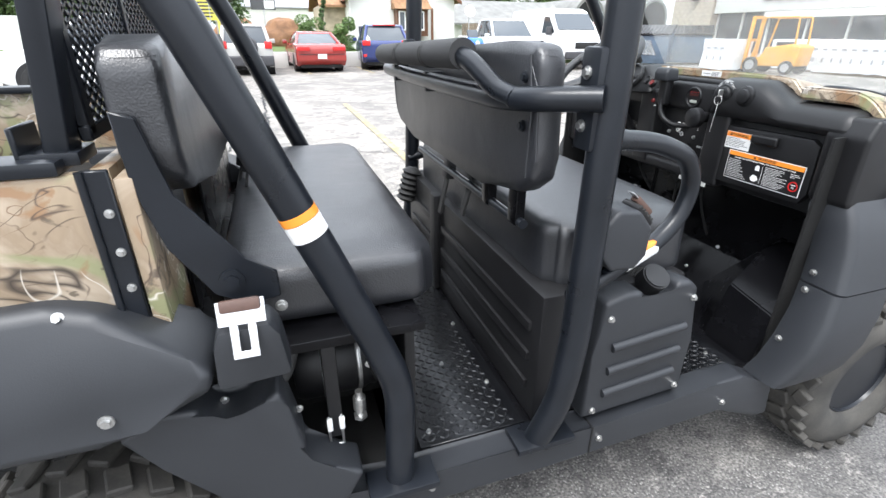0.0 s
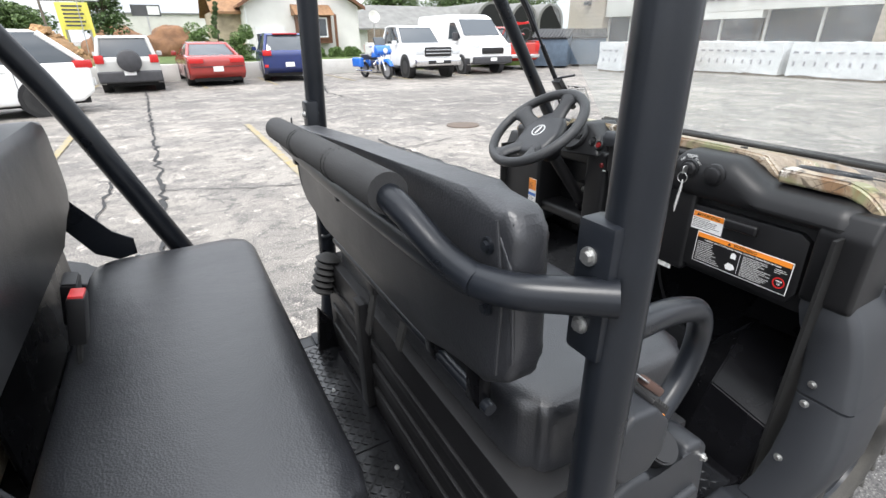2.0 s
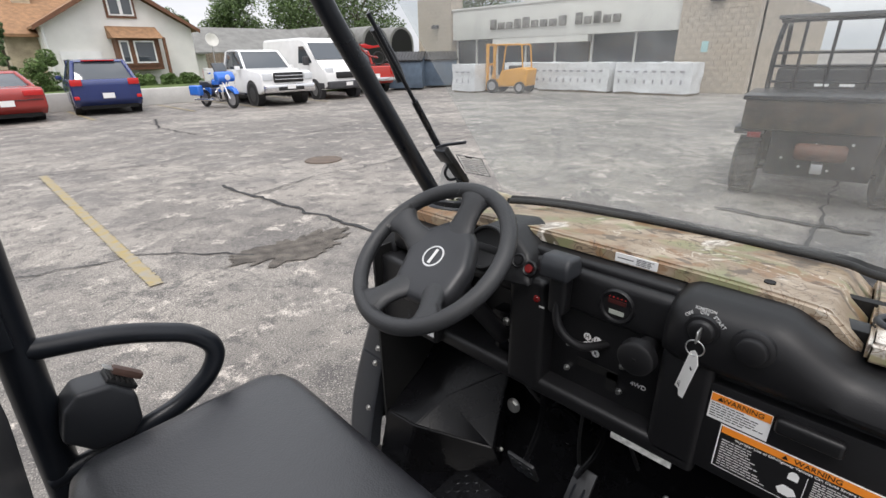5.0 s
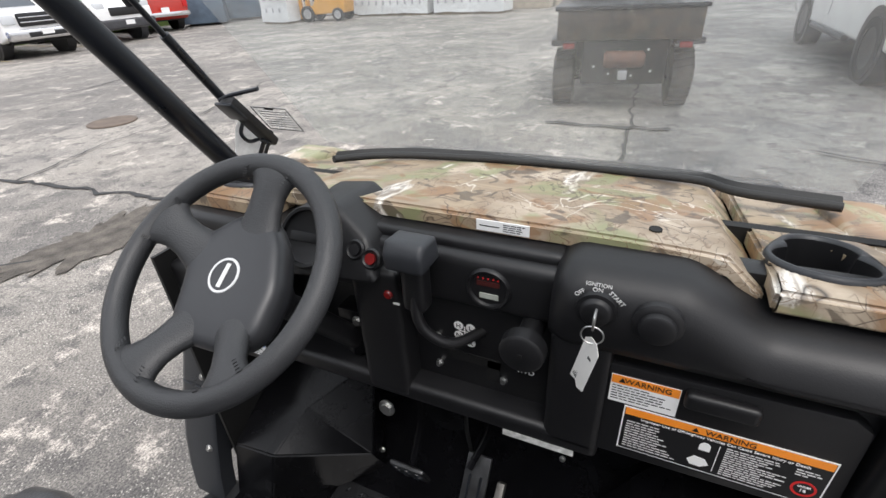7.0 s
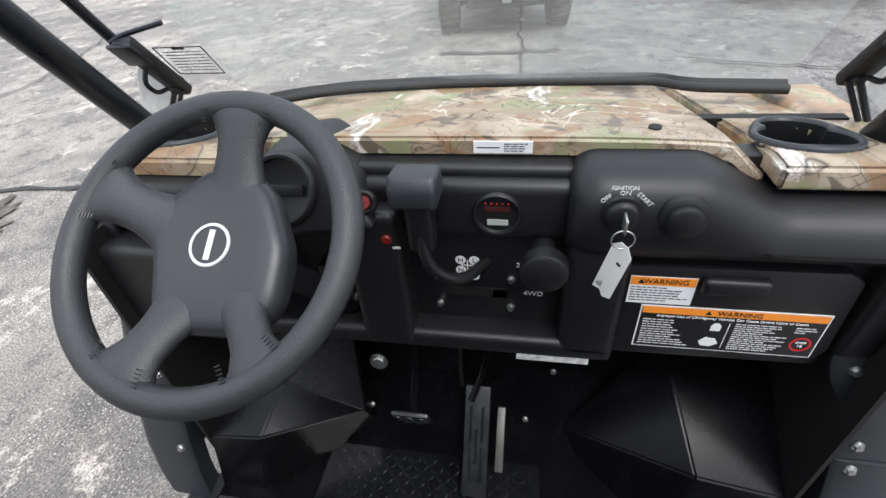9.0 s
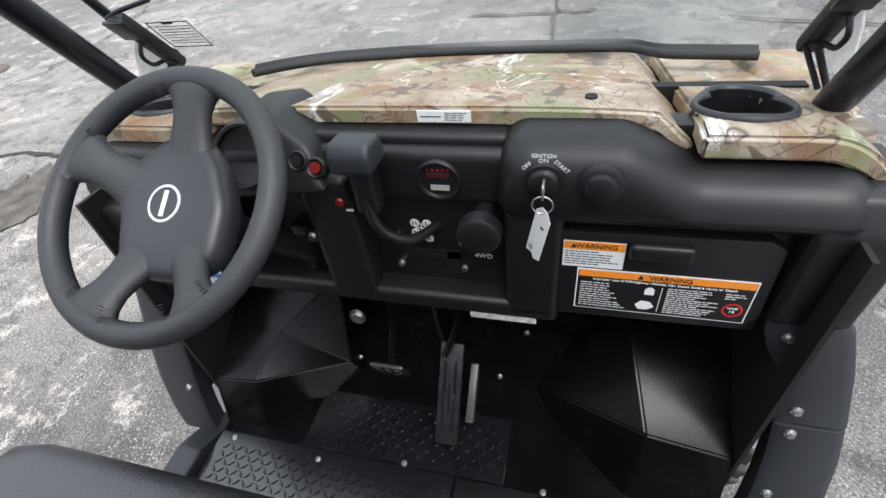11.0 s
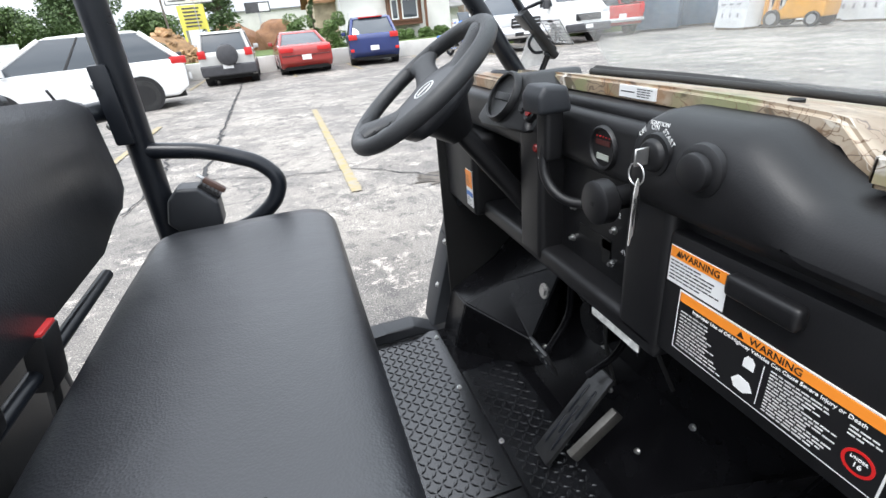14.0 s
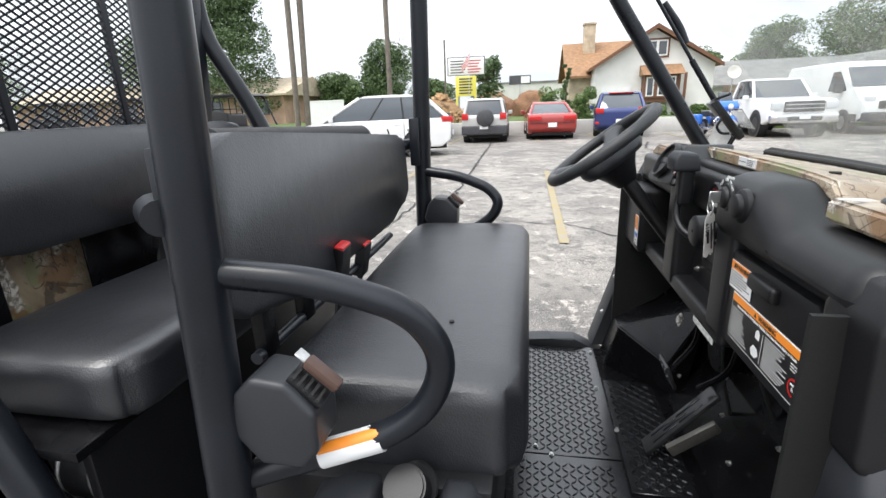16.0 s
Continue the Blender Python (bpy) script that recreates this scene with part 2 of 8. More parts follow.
def glass_mat(name, tint=(0.9, 0.95, 0.95), clear=0.8, dust=0.0, rough=0.02):
    """A thin pane: see-through with mirror gloss and, where asked, a film of dust."""
    m = bpy.data.materials.new(name)
    m.use_nodes = True
    n, l = m.node_tree.nodes, m.node_tree.links
    n.clear()
    out = n.new("ShaderNodeOutputMaterial")
    tr = n.new("ShaderNodeBsdfTransparent"); tr.inputs["Color"].default_value = (*tint, 1)
    gl = n.new("ShaderNodeBsdfGlossy"); gl.inputs["Roughness"].default_value = rough
    lw = n.new("ShaderNodeLayerWeight"); lw.inputs["Blend"].default_value = 0.5
    pw = n.new("ShaderNodeMath"); pw.operation = "POWER"; pw.inputs[1].default_value = 5
    fr = n.new("ShaderNodeMath"); fr.operation = "MULTIPLY_ADD"; fr.inputs[1].default_value = 0.35; fr.inputs[2].default_value = 0.02
    l.new(lw.outputs["Facing"], pw.inputs[0]); l.new(pw.outputs["Value"], fr.inputs[0])
    mx = n.new("ShaderNodeMixShader")
    l.new(fr.outputs["Value"], mx.inputs["Fac"]); l.new(tr.outputs["BSDF"], mx.inputs[1]); l.new(gl.outputs["BSDF"], mx.inputs[2])
    last = mx.outputs["Shader"]
    if dust:
        d1 = n.new("ShaderNodeBsdfDiffuse"); d1.inputs["Color"].default_value = (0.8, 0.79, 0.77, 1)
        d2 = n.new("ShaderNodeBsdfTranslucent"); d2.inputs["Color"].default_value = (0.8, 0.79, 0.77, 1)
        df = n.new("ShaderNodeMixShader"); l.new(d1.outputs["BSDF"], df.inputs[1]); l.new(d2.outputs["BSDF"], df.inputs[2])
        ns = n.new("ShaderNodeTexNoise"); ns.inputs["Scale"].default_value = 5; ns.inputs["Detail"].default_value = 8; ns.inputs["Roughness"].default_value = 0.7
        tc = n.new("ShaderNodeTexCoord"); l.new(tc.outputs["Object"], ns.inputs["Vector"])
        rg = n.new("ShaderNodeMapRange"); rg.inputs["From Min"].default_value = 0.3; rg.inputs["From Max"].default_value = 0.7
        rg.inputs["To Min"].default_value = dust * 0.4; rg.inputs["To Max"].default_value = dust * 1.5
        l.new(ns.outputs["Fac"], rg.inputs["Value"])
        m2 = n.new("ShaderNodeMixShader")
        l.new(rg.outputs["Result"], m2.inputs["Fac"]); l.new(last, m2.inputs[1]); l.new(df.outputs["Shader"], m2.inputs[2])
        last = m2.outputs["Shader"]
    l.new(last, out.inputs["Surface"])
    return m


VINYL = vinyl_mat()
CAMO = camo_mat()
ASPHALT = asphalt_mat()
PLASTIC = mat("black_moulded_plastic", (0.008, 0.008, 0.009), 0.44, vary=0.15, scale=6, fine=480, bump=0.22, bump_dist=0.0008, spec=0.42)
PLASTIC_GREY = mat("charcoal_plastic", (0.021, 0.023, 0.027), 0.46, vary=0.15, scale=5, fine=420, bump=0.2, bump_dist=0.0008)
TUBE = mat("satin_black_paint", (0.010, 0.012, 0.016), 0.30, vary=0.2, scale=9, fine=260, bump=0.06, bump_dist=0.0006, spec=0.38, rough_vary=0.08)
STEEL_BLACK = mat("gloss_black_steel", (0.005, 0.005, 0.006), 0.26, vary=0.3, scale=11, fine=190, bump=0.08, bump_dist=0.0006, spec=0.18)
RUBBER = mat("black_rubber", (0.022, 0.022, 0.022), 0.7, vary=0.3, scale=12, fine=260, bump=0.25, bump_dist=0.001)
TYRE = mat("dusty_tyre_rubber", (0.030, 0.029, 0.028), 0.8, vary=0.35, scale=7, fine=160, bump=0.3, bump_dist=0.002, tint=(0.062, 0.058, 0.051))
ZINC = mat("zinc_plated_bolt", (0.55, 0.55, 0.54), 0.32, metal=0.9, vary=0.2, scale=60, fine=400)
CHROME = plain("chrome", (0.75, 0.75, 0.76), 0.12, 1.0)
WHITE_DECAL = plain("white_decal", (0.78, 0.78, 0.77), 0.4)
ORANGE = plain("orange_decal", (0.85, 0.27, 0.03), 0.4)
BLACK_DECAL = plain("black_decal", (0.012, 0.012, 0.013), 0.35)
PRINT = plain("pale_print", (0.62, 0.62, 0.61), 0.5)
RED = plain("red_plastic", (0.55, 0.02, 0.02), 0.35)
BLUE_DECAL = plain("blue_decal", (0.05, 0.16, 0.5), 0.4)
BROWN_PLASTIC = mat("brown_plastic", (0.085, 0.047, 0.036), 0.5, vary=0.15, scale=30)
# near-black for the underbody, and for shade painted into holes, bays and openings
DARK = mat("underbody_and_shade_black", (0.004, 0.004, 0.004), 0.7, vary=0.4, scale=14, fine=90, bump=0.2)
TAG_PAPER = mat("paper_tag", (0.72, 0.71, 0.68), 0.7, vary=0.05)
WINDSCREEN = glass_mat("scuffed_clear_windscreen", (0.93, 0.95, 0.95), dust=0.095)
CAR_GLASS = plain("tinted_car_glass", (0.045, 0.055, 0.065), 0.04)
CAR_GLASS.node_tree.nodes["Principled BSDF"].inputs["Specular IOR Level"].default_value = 1.0
TREAD = mat("glossy_tread_plate", (0.007, 0.0075, 0.009), 0.22, vary=0.3, scale=14, fine=150, bump=0.05, bump_dist=0.0005, spec=0.9, rough_vary=0.06)


# ---- mesh helpers ----
def part(name, bm, material, parent=None, label="", smooth=40):
    me = bpy.data.meshes.new(name)
    bmesh.ops.recalc_face_normals(bm, faces=bm.faces[:])
    bm.to_mesh(me)
    bm.free()
    if smooth:
        for p in me.polygons:
            p.use_smooth = True
        me.set_sharp_from_angle(angle=radians(smooth))
    me.materials.append(material)
    ob = new(name, me)
    if parent is not None:
        ob.parent = parent
    if label:
        tagged(ob, label)
    return ob


def thing(name, label, category, group="", at=(0, 0, 0), turn=0):
    ob = new(name)
    ob.matrix_world = pose(*at, 0, 0, turn)
    return tagged(ob, label, category, group)


def box(bm, x0, x1, y0, y1, z0, z1, bevel=0.0, seg=2, m=None):
    r = bmesh.ops.create_cube(bm, size=1)
    vs = r["verts"]
    for v in vs:
        v.co = Vector(((x0 + x1) / 2 + v.co.x * (x1 - x0), (y0 + y1) / 2 + v.co.y * (y1 - y0), (z0 + z1) / 2 + v.co.z * (z1 - z0)))
    if bevel:
        es = list({e for v in vs for e in v.link_edges})
        r2 = bmesh.ops.bevel(bm, geom=es, offset=bevel, segments=seg, affect="EDGES", profile=0.6)
        vs = list({v for f in r2["faces"] for v in f.verts} | {v for v in vs if v.is_valid})
    if m is not None:
        bmesh.ops.transform(bm, matrix=m, verts=[v for v in vs if v.is_valid])
    return bm


def bx(*a, **k):
    return box(bmesh.new(), *a, **k)


def prism(bm, outline, axis, lo, hi, bevel=0.0, seg=2):
    """Extrudes a closed outline. axis 'x','y','z': the outline holds the other two coordinates in order."""
    def put(p, w):
        return {"x": (w, p[0], p[1]), "y": (p[0], w, p[1]), "z": (p[0], p[1], w)}[axis]
    a = [bm.verts.new(put(p, lo)) for p in outline]
    b = [bm.verts.new(put(p, hi)) for p in outline]
    k = len(outline)
    fs = [bm.faces.new(a), bm.faces.new(b)]
    for i in range(k):
        fs.append(bm.faces.new((a[i], a[(i + 1) % k], b[(i + 1) % k], b[i])))
    if bevel:
        es = list({e for f in fs for e in f.edges})
        bmesh.ops.bevel(bm, geom=es, offset=bevel, segments=seg, affect="EDGES", profile=0.6)
    return bm


def pr(*a, **k):
    return prism(bmesh.new(), *a, **k)


def cyl(bm, a, b, r, r2=None, seg=20, bevel=0.0):
    a, b = Vector(a), Vector(b)
    m = Matrix.Translation((a + b) / 2) @ (b - a).to_track_quat("Z", "Y").to_matrix().to_4x4()
    res = bmesh.ops.create_cone(bm, cap_ends=True, segments=seg, radius1=r, radius2=r if r2 is None else r2, depth=(b - a).length, matrix=m)
    if bevel:
        caps = [f for f in {f for v in res["verts"] for f in v.link_faces} if len(f.verts) > 4]
        bmesh.ops.bevel(bm, geom=list({e for f in caps for e in f.edges}), offset=bevel, segments=2, affect="EDGES")
    return bm


def cy(*a, **k):
    return cyl(bmesh.new(), *a, **k)


def rounded(points, fillet=0.06, steps=6):
    """A polyline with its corners rounded off."""
    pts = [Vector(p) for p in points]
    out = [pts[0]]
    for a, b, c in zip(pts, pts[1:], pts[2:]):
        d = min(fillet, (a - b).length * 0.49, (c - b).length * 0.49)
        p, q = b + (a - b).normalized() * d, b + (c - b).normalized() * d
        for i in range(steps + 1):
            t = i / steps
            out.append(p * (1 - t) ** 2 + b * 2 * t * (1 - t) + q * t ** 2)
    out.append(pts[-1])
    return out


def sweep(bm, points, r, seg=14, closed=False, flat=1.0):
    pts = [Vector(p) for p in points]
    k = len(pts)
    rings = []
    side = None
    for i, p in enumerate(pts):
        if closed:
            d = (pts[(i + 1) % k] - pts[i - 1]).normalized()
        else:
            d = (pts[min(i + 1, k - 1)] - pts[max(i - 1, 0)]).normalized()
        if side is None:
            side = d.cross(Vector((0, 0, 1)) if abs(d.z) < 0.9 else Vector((1, 0, 0))).normalized()
        side = (side - d * side.dot(d)).normalized()
        up = side.cross(d)
        rings.append([bm.verts.new(p + side * math.cos(2 * math.pi * j / seg) * r + up * math.sin(2 * math.pi * j / seg) * r * flat) for j in range(seg)])
    for i in range(k if closed else k - 1):
        a, b = rings[i], rings[(i + 1) % k]
        for j in range(seg):
            bm.faces.new((a[j], a[(j + 1) % seg], b[(j + 1) % seg], b[j]))
    if not closed:
        bm.faces.new(rings[0]); bm.faces.new(rings[-1])
    return bm


def tube(points, r, fillet=0.06, seg=16, steps=6):
    return sweep(bmesh.new(), rounded(points, fillet, steps), r, seg)


def lathe(bm, profile, m=None, seg=32, caps=True):
    """Turns (radius, height) pairs round z."""
    rings = []
    for r, z in profile:
        rings.append([bm.verts.new(Vector((r * math.cos(2 * math.pi * j / seg), r * math.sin(2 * math.pi * j / seg), z))) for j in range(seg)])
    for a, b in zip(rings, rings[1:]):
        for j in range(seg):
            bm.faces.new((a[j], a[(j + 1) % seg], b[(j + 1) % seg], b[j]))
    if caps:
        bm.faces.new(rings[0]); bm.faces.new(rings[-1])
    if m is not None:
        bmesh.ops.transform(bm, matrix=m, verts=[v for r in rings for v in r])
    return bm


def cushion(lx, ly, lz, round_r=0.05, crown=0.015, cut=None, n=(14, 30, 6), seed=0):
    """A stuffed pad centred on the origin: rounded edges, a crowned top and slight dents. cut: chamfer of the two lower corners seen along x."""
    bm = bmesh.new()
    bmesh.ops.create_cube(bm, size=2)
    bmesh.ops.subdivide_edges(bm, edges=bm.edges[:], cuts=15, use_grid_fill=True)
    hx, hy, hz = lx / 2, ly / 2, lz / 2
    for v in bm.verts:
        p = Vector((v.co.x * hx, v.co.y * hy, v.co.z * hz))
        # crowd the grid towards the edges for a clean roll
        for i, h in enumerate((hx, hy, hz)):
            u = p[i] / h
            p[i] = h * math.copysign(1 - max(0.0, 1 - abs(u)) ** 1.35, u)
        q = Vector([max(-h + round_r, min(h - round_r, c)) for c, h in zip(p, (hx, hy, hz))])
        d = p - q
        if d.length > 1e-6:
            p = q + d.normalized() * min(round_r, d.length if sum(abs(c) > 1e-6 for c in d) < 2 else round_r)
        w = (1 - (p.x / hx) ** 2) * (1 - (p.y / hy) ** 4)
        if cut is None:
            p.z += crown * max(0, w) * (1 if p.z > 0 else 0.0)
        p += Vector((0, 0, 1)) * 0.004 * noise.noise(p * 5 + Vector((seed, 0, 0)))
        v.co = p
    return bm


def text_mesh(body, size, material, parent, m, extrude=0.0004, align="CENTER", name="lettering"):
    cu = bpy.data.curves.new(name, "FONT")
    cu.body, cu.size, cu.extrude = body, size, extrude
    cu.align_x, cu.align_y = align, "CENTER"
    cu.resolution_u = 3
    tmp = bpy.data.objects.new(name, cu)
    scene.collection.objects.link(tmp)
    dg = bpy.context.evaluated_depsgraph_get()
    me = bpy.data.meshes.new_from_object(tmp.evaluated_get(dg))
    bpy.data.objects.remove(tmp)
    me.materials.clear(); me.materials.append(material)
    ob = new(name, me)
    ob.parent = parent
    ob.matrix_local = m
    return ob


def bolt(name, at, normal, r=0.009, parent=None, material=None):
    n = Vector(normal).normalized()
    a = Vector(at)
    bm = cy(a - n * 0.002, a + n * 0.003, r, seg=14, bevel=0.001)
    cyl(bm, a + n * 0.003, a + n * 0.008, r * 0.62, seg=6)
    return part(name, bm, material or ZINC, parent, "small zinc-plated bolt head")


# ---- ground ----
def ground_mesh():
    bm = bmesh.new()
    xs = [-900, -200, -60] + [-30 + 0.75 * i for i in range(81)] + [60, 200, 900]
    ys = [-900, -200, -40] + [-15 + 0.75 * i for i in range(52)] + [40, 120, 900]
    grid = []
    for x in xs:
        row = []
        for y in ys:
            near = abs(x) < 29 and -14 < y < 22
            z = 0.012 * noise.noise(Vector((x * 0.25, y * 0.25, 0))) if near and math.hypot(x - 0.7, y) > 3.0 else 0.0
            row.append(bm.verts.new((x, y, z)))
        grid.append(row)
    for i in range(len(xs) - 1):
        for j in range(len(ys) - 1):
            bm.faces.new((grid[i][j], grid[i + 1][j], grid[i + 1][j + 1], grid[i][j + 1]))
    return bm


ground = tagged(part("ground", ground_mesh(), ASPHALT), "worn grey asphalt parking lot with cracks and damp patches", "ground", kind="structure")

# ---- the utility vehicle ----
car = thing("utility_vehicle", "black and woodland camo four-seat utility vehicle on the asphalt", "utility vehicle")
FACE_BACK = Matrix(((0, 0, -1, 0), (-1, 0, 0, 0), (0, 1, 0, 0), (0, 0, 0, 1)))


def back_face(x, y, z, lean=0.0, spin=0.0):
    """A flat sheet at that place, facing the rear of the vehicle."""
    return Matrix.Translation((x, y, z)) @ pose(0, 0, 0, 0, lean, 0) @ FACE_BACK @ pose(0, 0, 0, 0, 0, spin)


# floor pan and tread plate
floor_pan = part("floor_pan", bx(0.22, 1.62, -0.60, 0.60, 0.355, 0.392, bevel=0.004), STEEL_BLACK, car, "gloss black steel floor pan")


def tread(x0, x1, y0, y1, z, pitch=0.0315):
    """Raised lozenges in alternating directions, as on tread plate."""
    vs, fs = [], []
    i = 0
    x = x0 + pitch / 2
    while x < x1 - pitch / 2:
        y, j = y0 + pitch / 2, 0
        while y < y1 - pitch / 2:
            a = math.pi / 4 if (i + j) % 2 else -math.pi / 4
            u, w = Vector((math.cos(a), math.sin(a), 0)), Vector((-math.sin(a), math.cos(a), 0))
            c = Vector((x, y, z))
            b = len(vs)
            for p in (c - u * 0.0125, c - w * 0.0042, c + u * 0.0125, c + w * 0.0042):
                vs.append(p)
            for p in (c - u * 0.0075, c - w * 0.0018, c + u * 0.0075, c + w * 0.0018):
                vs.append(p + Vector((0, 0, 0.0030)))
            fs.append((b + 4, b + 5, b + 6, b + 7))
            for k in range(4):
                fs.append((b + k, b + (k + 1) % 4, b + 4 + (k + 1) % 4, b + 4 + k))
            y += pitch * 0.62
            j += 1
        x += pitch * 0.62
        i += 1
    me = bpy.data.meshes.new("tread")
    me.from_pydata(vs, [], fs)
    me.materials.append(TREAD)
    return me


for name, x0, x1, y0, y1 in (("floor_plate", 0.295, 0.585, -0.595, 0.0), ("floor_plate", 0.295, 0.585, 0.004, 0.595),
                             ("floor_plate", 1.04, 1.335, -0.595, -0.05), ("floor_plate", 1.04, 1.335, -0.046, 0.595), ("floor_plate", 1.339, 1.50, -0.16, 0.36)):
    pl = part(name, bx(x0, x1, y0, y1, 0.392, 0.397, bevel=0.0012, seg=1), TREAD, car, "black diamond tread plate")
    tr = new("tread", tread(x0 + 0.005, x1 - 0.005, y0 + 0.005, y1 - 0.005, 0.397))
    tr.parent = pl
    tagged(tr, "raised diamond tread pattern", kind="stuff")
for x, y in ((1.144, -0.051), (1.342, 0.082), (1.10, -0.02), (1.34, -0.25), (1.31, 0.3), (1.32, 0.55), (0.45, -0.3), (0.55, -0.42), (0.56, -0.1), (0.33, -0.55), (0.5, 0.3), (1.08, -0.52), (1.28, -0.52)):
    bolt("floor_bolt", (x, y, 0.397), (0, 0, 1), 0.007, car)

# side sills
for s in (-1, 1):
    out = [(-0.10, 0.44), (0.02, 0.415), (0.20, 0.385), (0.75, 0.395), (1.16, 0.425), (1.26, 0.43), (1.40, 0.36), (1.42, 0.24), (1.36, 0.24), (1.20, 0.33), (0.6, 0.300), (0.0, 0.295), (-0.14, 0.33)]
    part("side_sill", pr(out, "y", min(s * 0.60, s * 0.672), max(s * 0.60, s * 0.672), bevel=0.010), PLASTIC_GREY, car, "charcoal plastic rocker sill")
    for x in (0.30, 0.77, 1.20):
        bolt("sill_bolt", (x, s * 0.672, 0.35), (0, s, 0), 0.010, car)
part("sill_seam", bx(0.742, 0.746, -0.6745, -0.60, 0.305, 0.397), DARK, car)

# roll cage
TR = 0.0325
for s in (-1, 1):
    part("cage_post", tube([(0.585, s * 0.655, 0.39), (0.618, s * 0.683, 0.53), (0.634, s * 0.688, 0.70), (0.670, s * 0.650, 2.0)], TR, 0.1, 20), TUBE, car, "satin black roll cage tube")
    part("cage_post_foot", bx(0.52, 0.68, s * 0.64 - 0.05, s * 0.64 + 0.035, 0.385, 0.405, bevel=0.004), TUBE, car)
    part("cage_rear_tube", tube([(0.226, s * 0.655, 0.39), (0.236, s * 0.655, 0.66), (0.195, s * 0.655, 0.775), (-0.055, s * 0.645, 1.385), (-0.20, s * 0.62, 1.66), (-0.21, s * 0.60, 2.0)], TR, 0.09, 20), TUBE, car, "satin black roll cage tube")
    part("cage_foot", bx(0.15, 0.31, s * 0.655 - 0.05, s * 0.655 + 0.03, 0.385, 0.405, bevel=0.004), TUBE, car)
    part("cage_front_pillar", tube([(1.70, s * 0.62, 1.13), (1.655, s * 0.62, 1.20), (1.33, s * 0.62, 1.70), (1.18, s * 0.60, 2.0)], 0.0245, 0.08, 18), TUBE, car, "satin black roll cage tube")
    part("cage_top_rail", tube([(1.18, s * 0.60, 2.0), (0.68, s * 0.62, 2.03), (-0.21, s * 0.60, 2.0)], TR, 0.15), TUBE, car)
for x in (1.18, 0.68, -0.21):
    part("cage_cross_bar", tube([(x, -0.62, 2.01), (x, 0.62, 2.01)], TR), TUBE, car)

# seat-back bracket plates on the posts
for s in (-1, 1):
    plate = part("cage_bracket", bx(0.606, 0.648, min(s * 0.628, s * 0.684), max(s * 0.628, s * 0.684), 1.135, 1.318, bevel=0.008), TUBE, car, "black steel clamp bracket")
    for z in (1.274, 1.180):
        bolt("bracket_bolt", (0.605, s * 0.652, z), (-1, 0, 0), 0.012, plate)

# front bench
def seat_cushion(name, x0, x1, y1, z0, z1, seed):
    bm = cushion(x1 - x0, 2 * y1, z1 - z0, 0.038, 0.012, seed=seed)
    # wide plan corners and a skirt that swells a little below the top roll
    hx, hy, rc = (x1 - x0) / 2, y1, 0.075
    for v in bm.verts:
        dx, dy = abs(v.co.x) - (hx - rc), abs(v.co.y) - (hy - rc)
        if dx > 0 and dy > 0:
            d = math.hypot(dx, dy)
            k = max(dx, dy) / d
            v.co.x = math.copysign(hx - rc + dx * k, v.co.x)
            v.co.y = math.copysign(hy - rc + dy * k, v.co.y)
        low = max(0.0, 0.5 - v.co.z / (z1 - z0))
        v.co.x *= 1 + 0.014 * low
        v.co.y *= 1 + 0.010 * low
    bmesh.ops.translate(bm, vec=((x0 + x1) / 2, 0, (z0 + z1) / 2), verts=bm.verts)
    return part(name, bm, VINYL, car, "black grained vinyl bench cushion", smooth=80)


def backrest(name, xf, xb, zb, zt, y1, lean, seed, label, fall=0.0):
    """A backrest with rounded corners and a slight crown."""
    bm = bmesh.new()
    out = [(-y1 * 0.55, zb), (y1 * 0.55, zb), (y1 * 0.88, zb + 0.030), (y1 * 0.975, zb + 0.065), (y1, zb + 0.110), (y1 * 0.995, zt - 0.040), (y1 * 0.96, zt - 0.012), (y1 * 0.80, zt - 0.002), (0.0, zt), (-y1 * 0.80, zt - 0.002), (-y1 * 0.96, zt - 0.012), (-y1 * 0.995, zt - 0.040), (-y1, zb + 0.110), (-y1 * 0.975, zb + 0.065), (-y1 * 0.88, zb + 0.030)]
    prism(bm, out, "x", xb, xf, bevel=0.024, seg=4)
    for v in bm.verts:
        k = (v.co.z - zb) / (zt - zb)
        v.co.z -= fall * k * v.co.y
        v.co.x += lean * k + 0.003 * noise.noise(v.co * 6 + Vector((seed, 0, 0)))
    return part(name, bm, VINYL, car, label, smooth=70)


front_cushion = seat_cushion("front_seat_cushion", 0.634, 1.072, 0.556, 0.748, 0.930, 3)
bm = cy((0.92, -0.34, 0.925), (0.92, -0.34, 0.9418), 0.005, seg=12)
part("seat_drain_grommet", bm, DARK, front_cushion)
rear_cushion = seat_cushion("rear_seat_cushion", -0.085, 0.356, 0.566, 0.797, 0.930, 9)
front_back = backrest("front_backrest", 0.610, 0.548, 0.982, 1.297, 0.600, -0.010, 1, "black vinyl front bench backrest", 0.064)
rear_back = backrest("rear_backrest", -0.078, -0.165, 1.06, 1.335, 0.615, -0.006, 5, "black vinyl rear bench backrest")
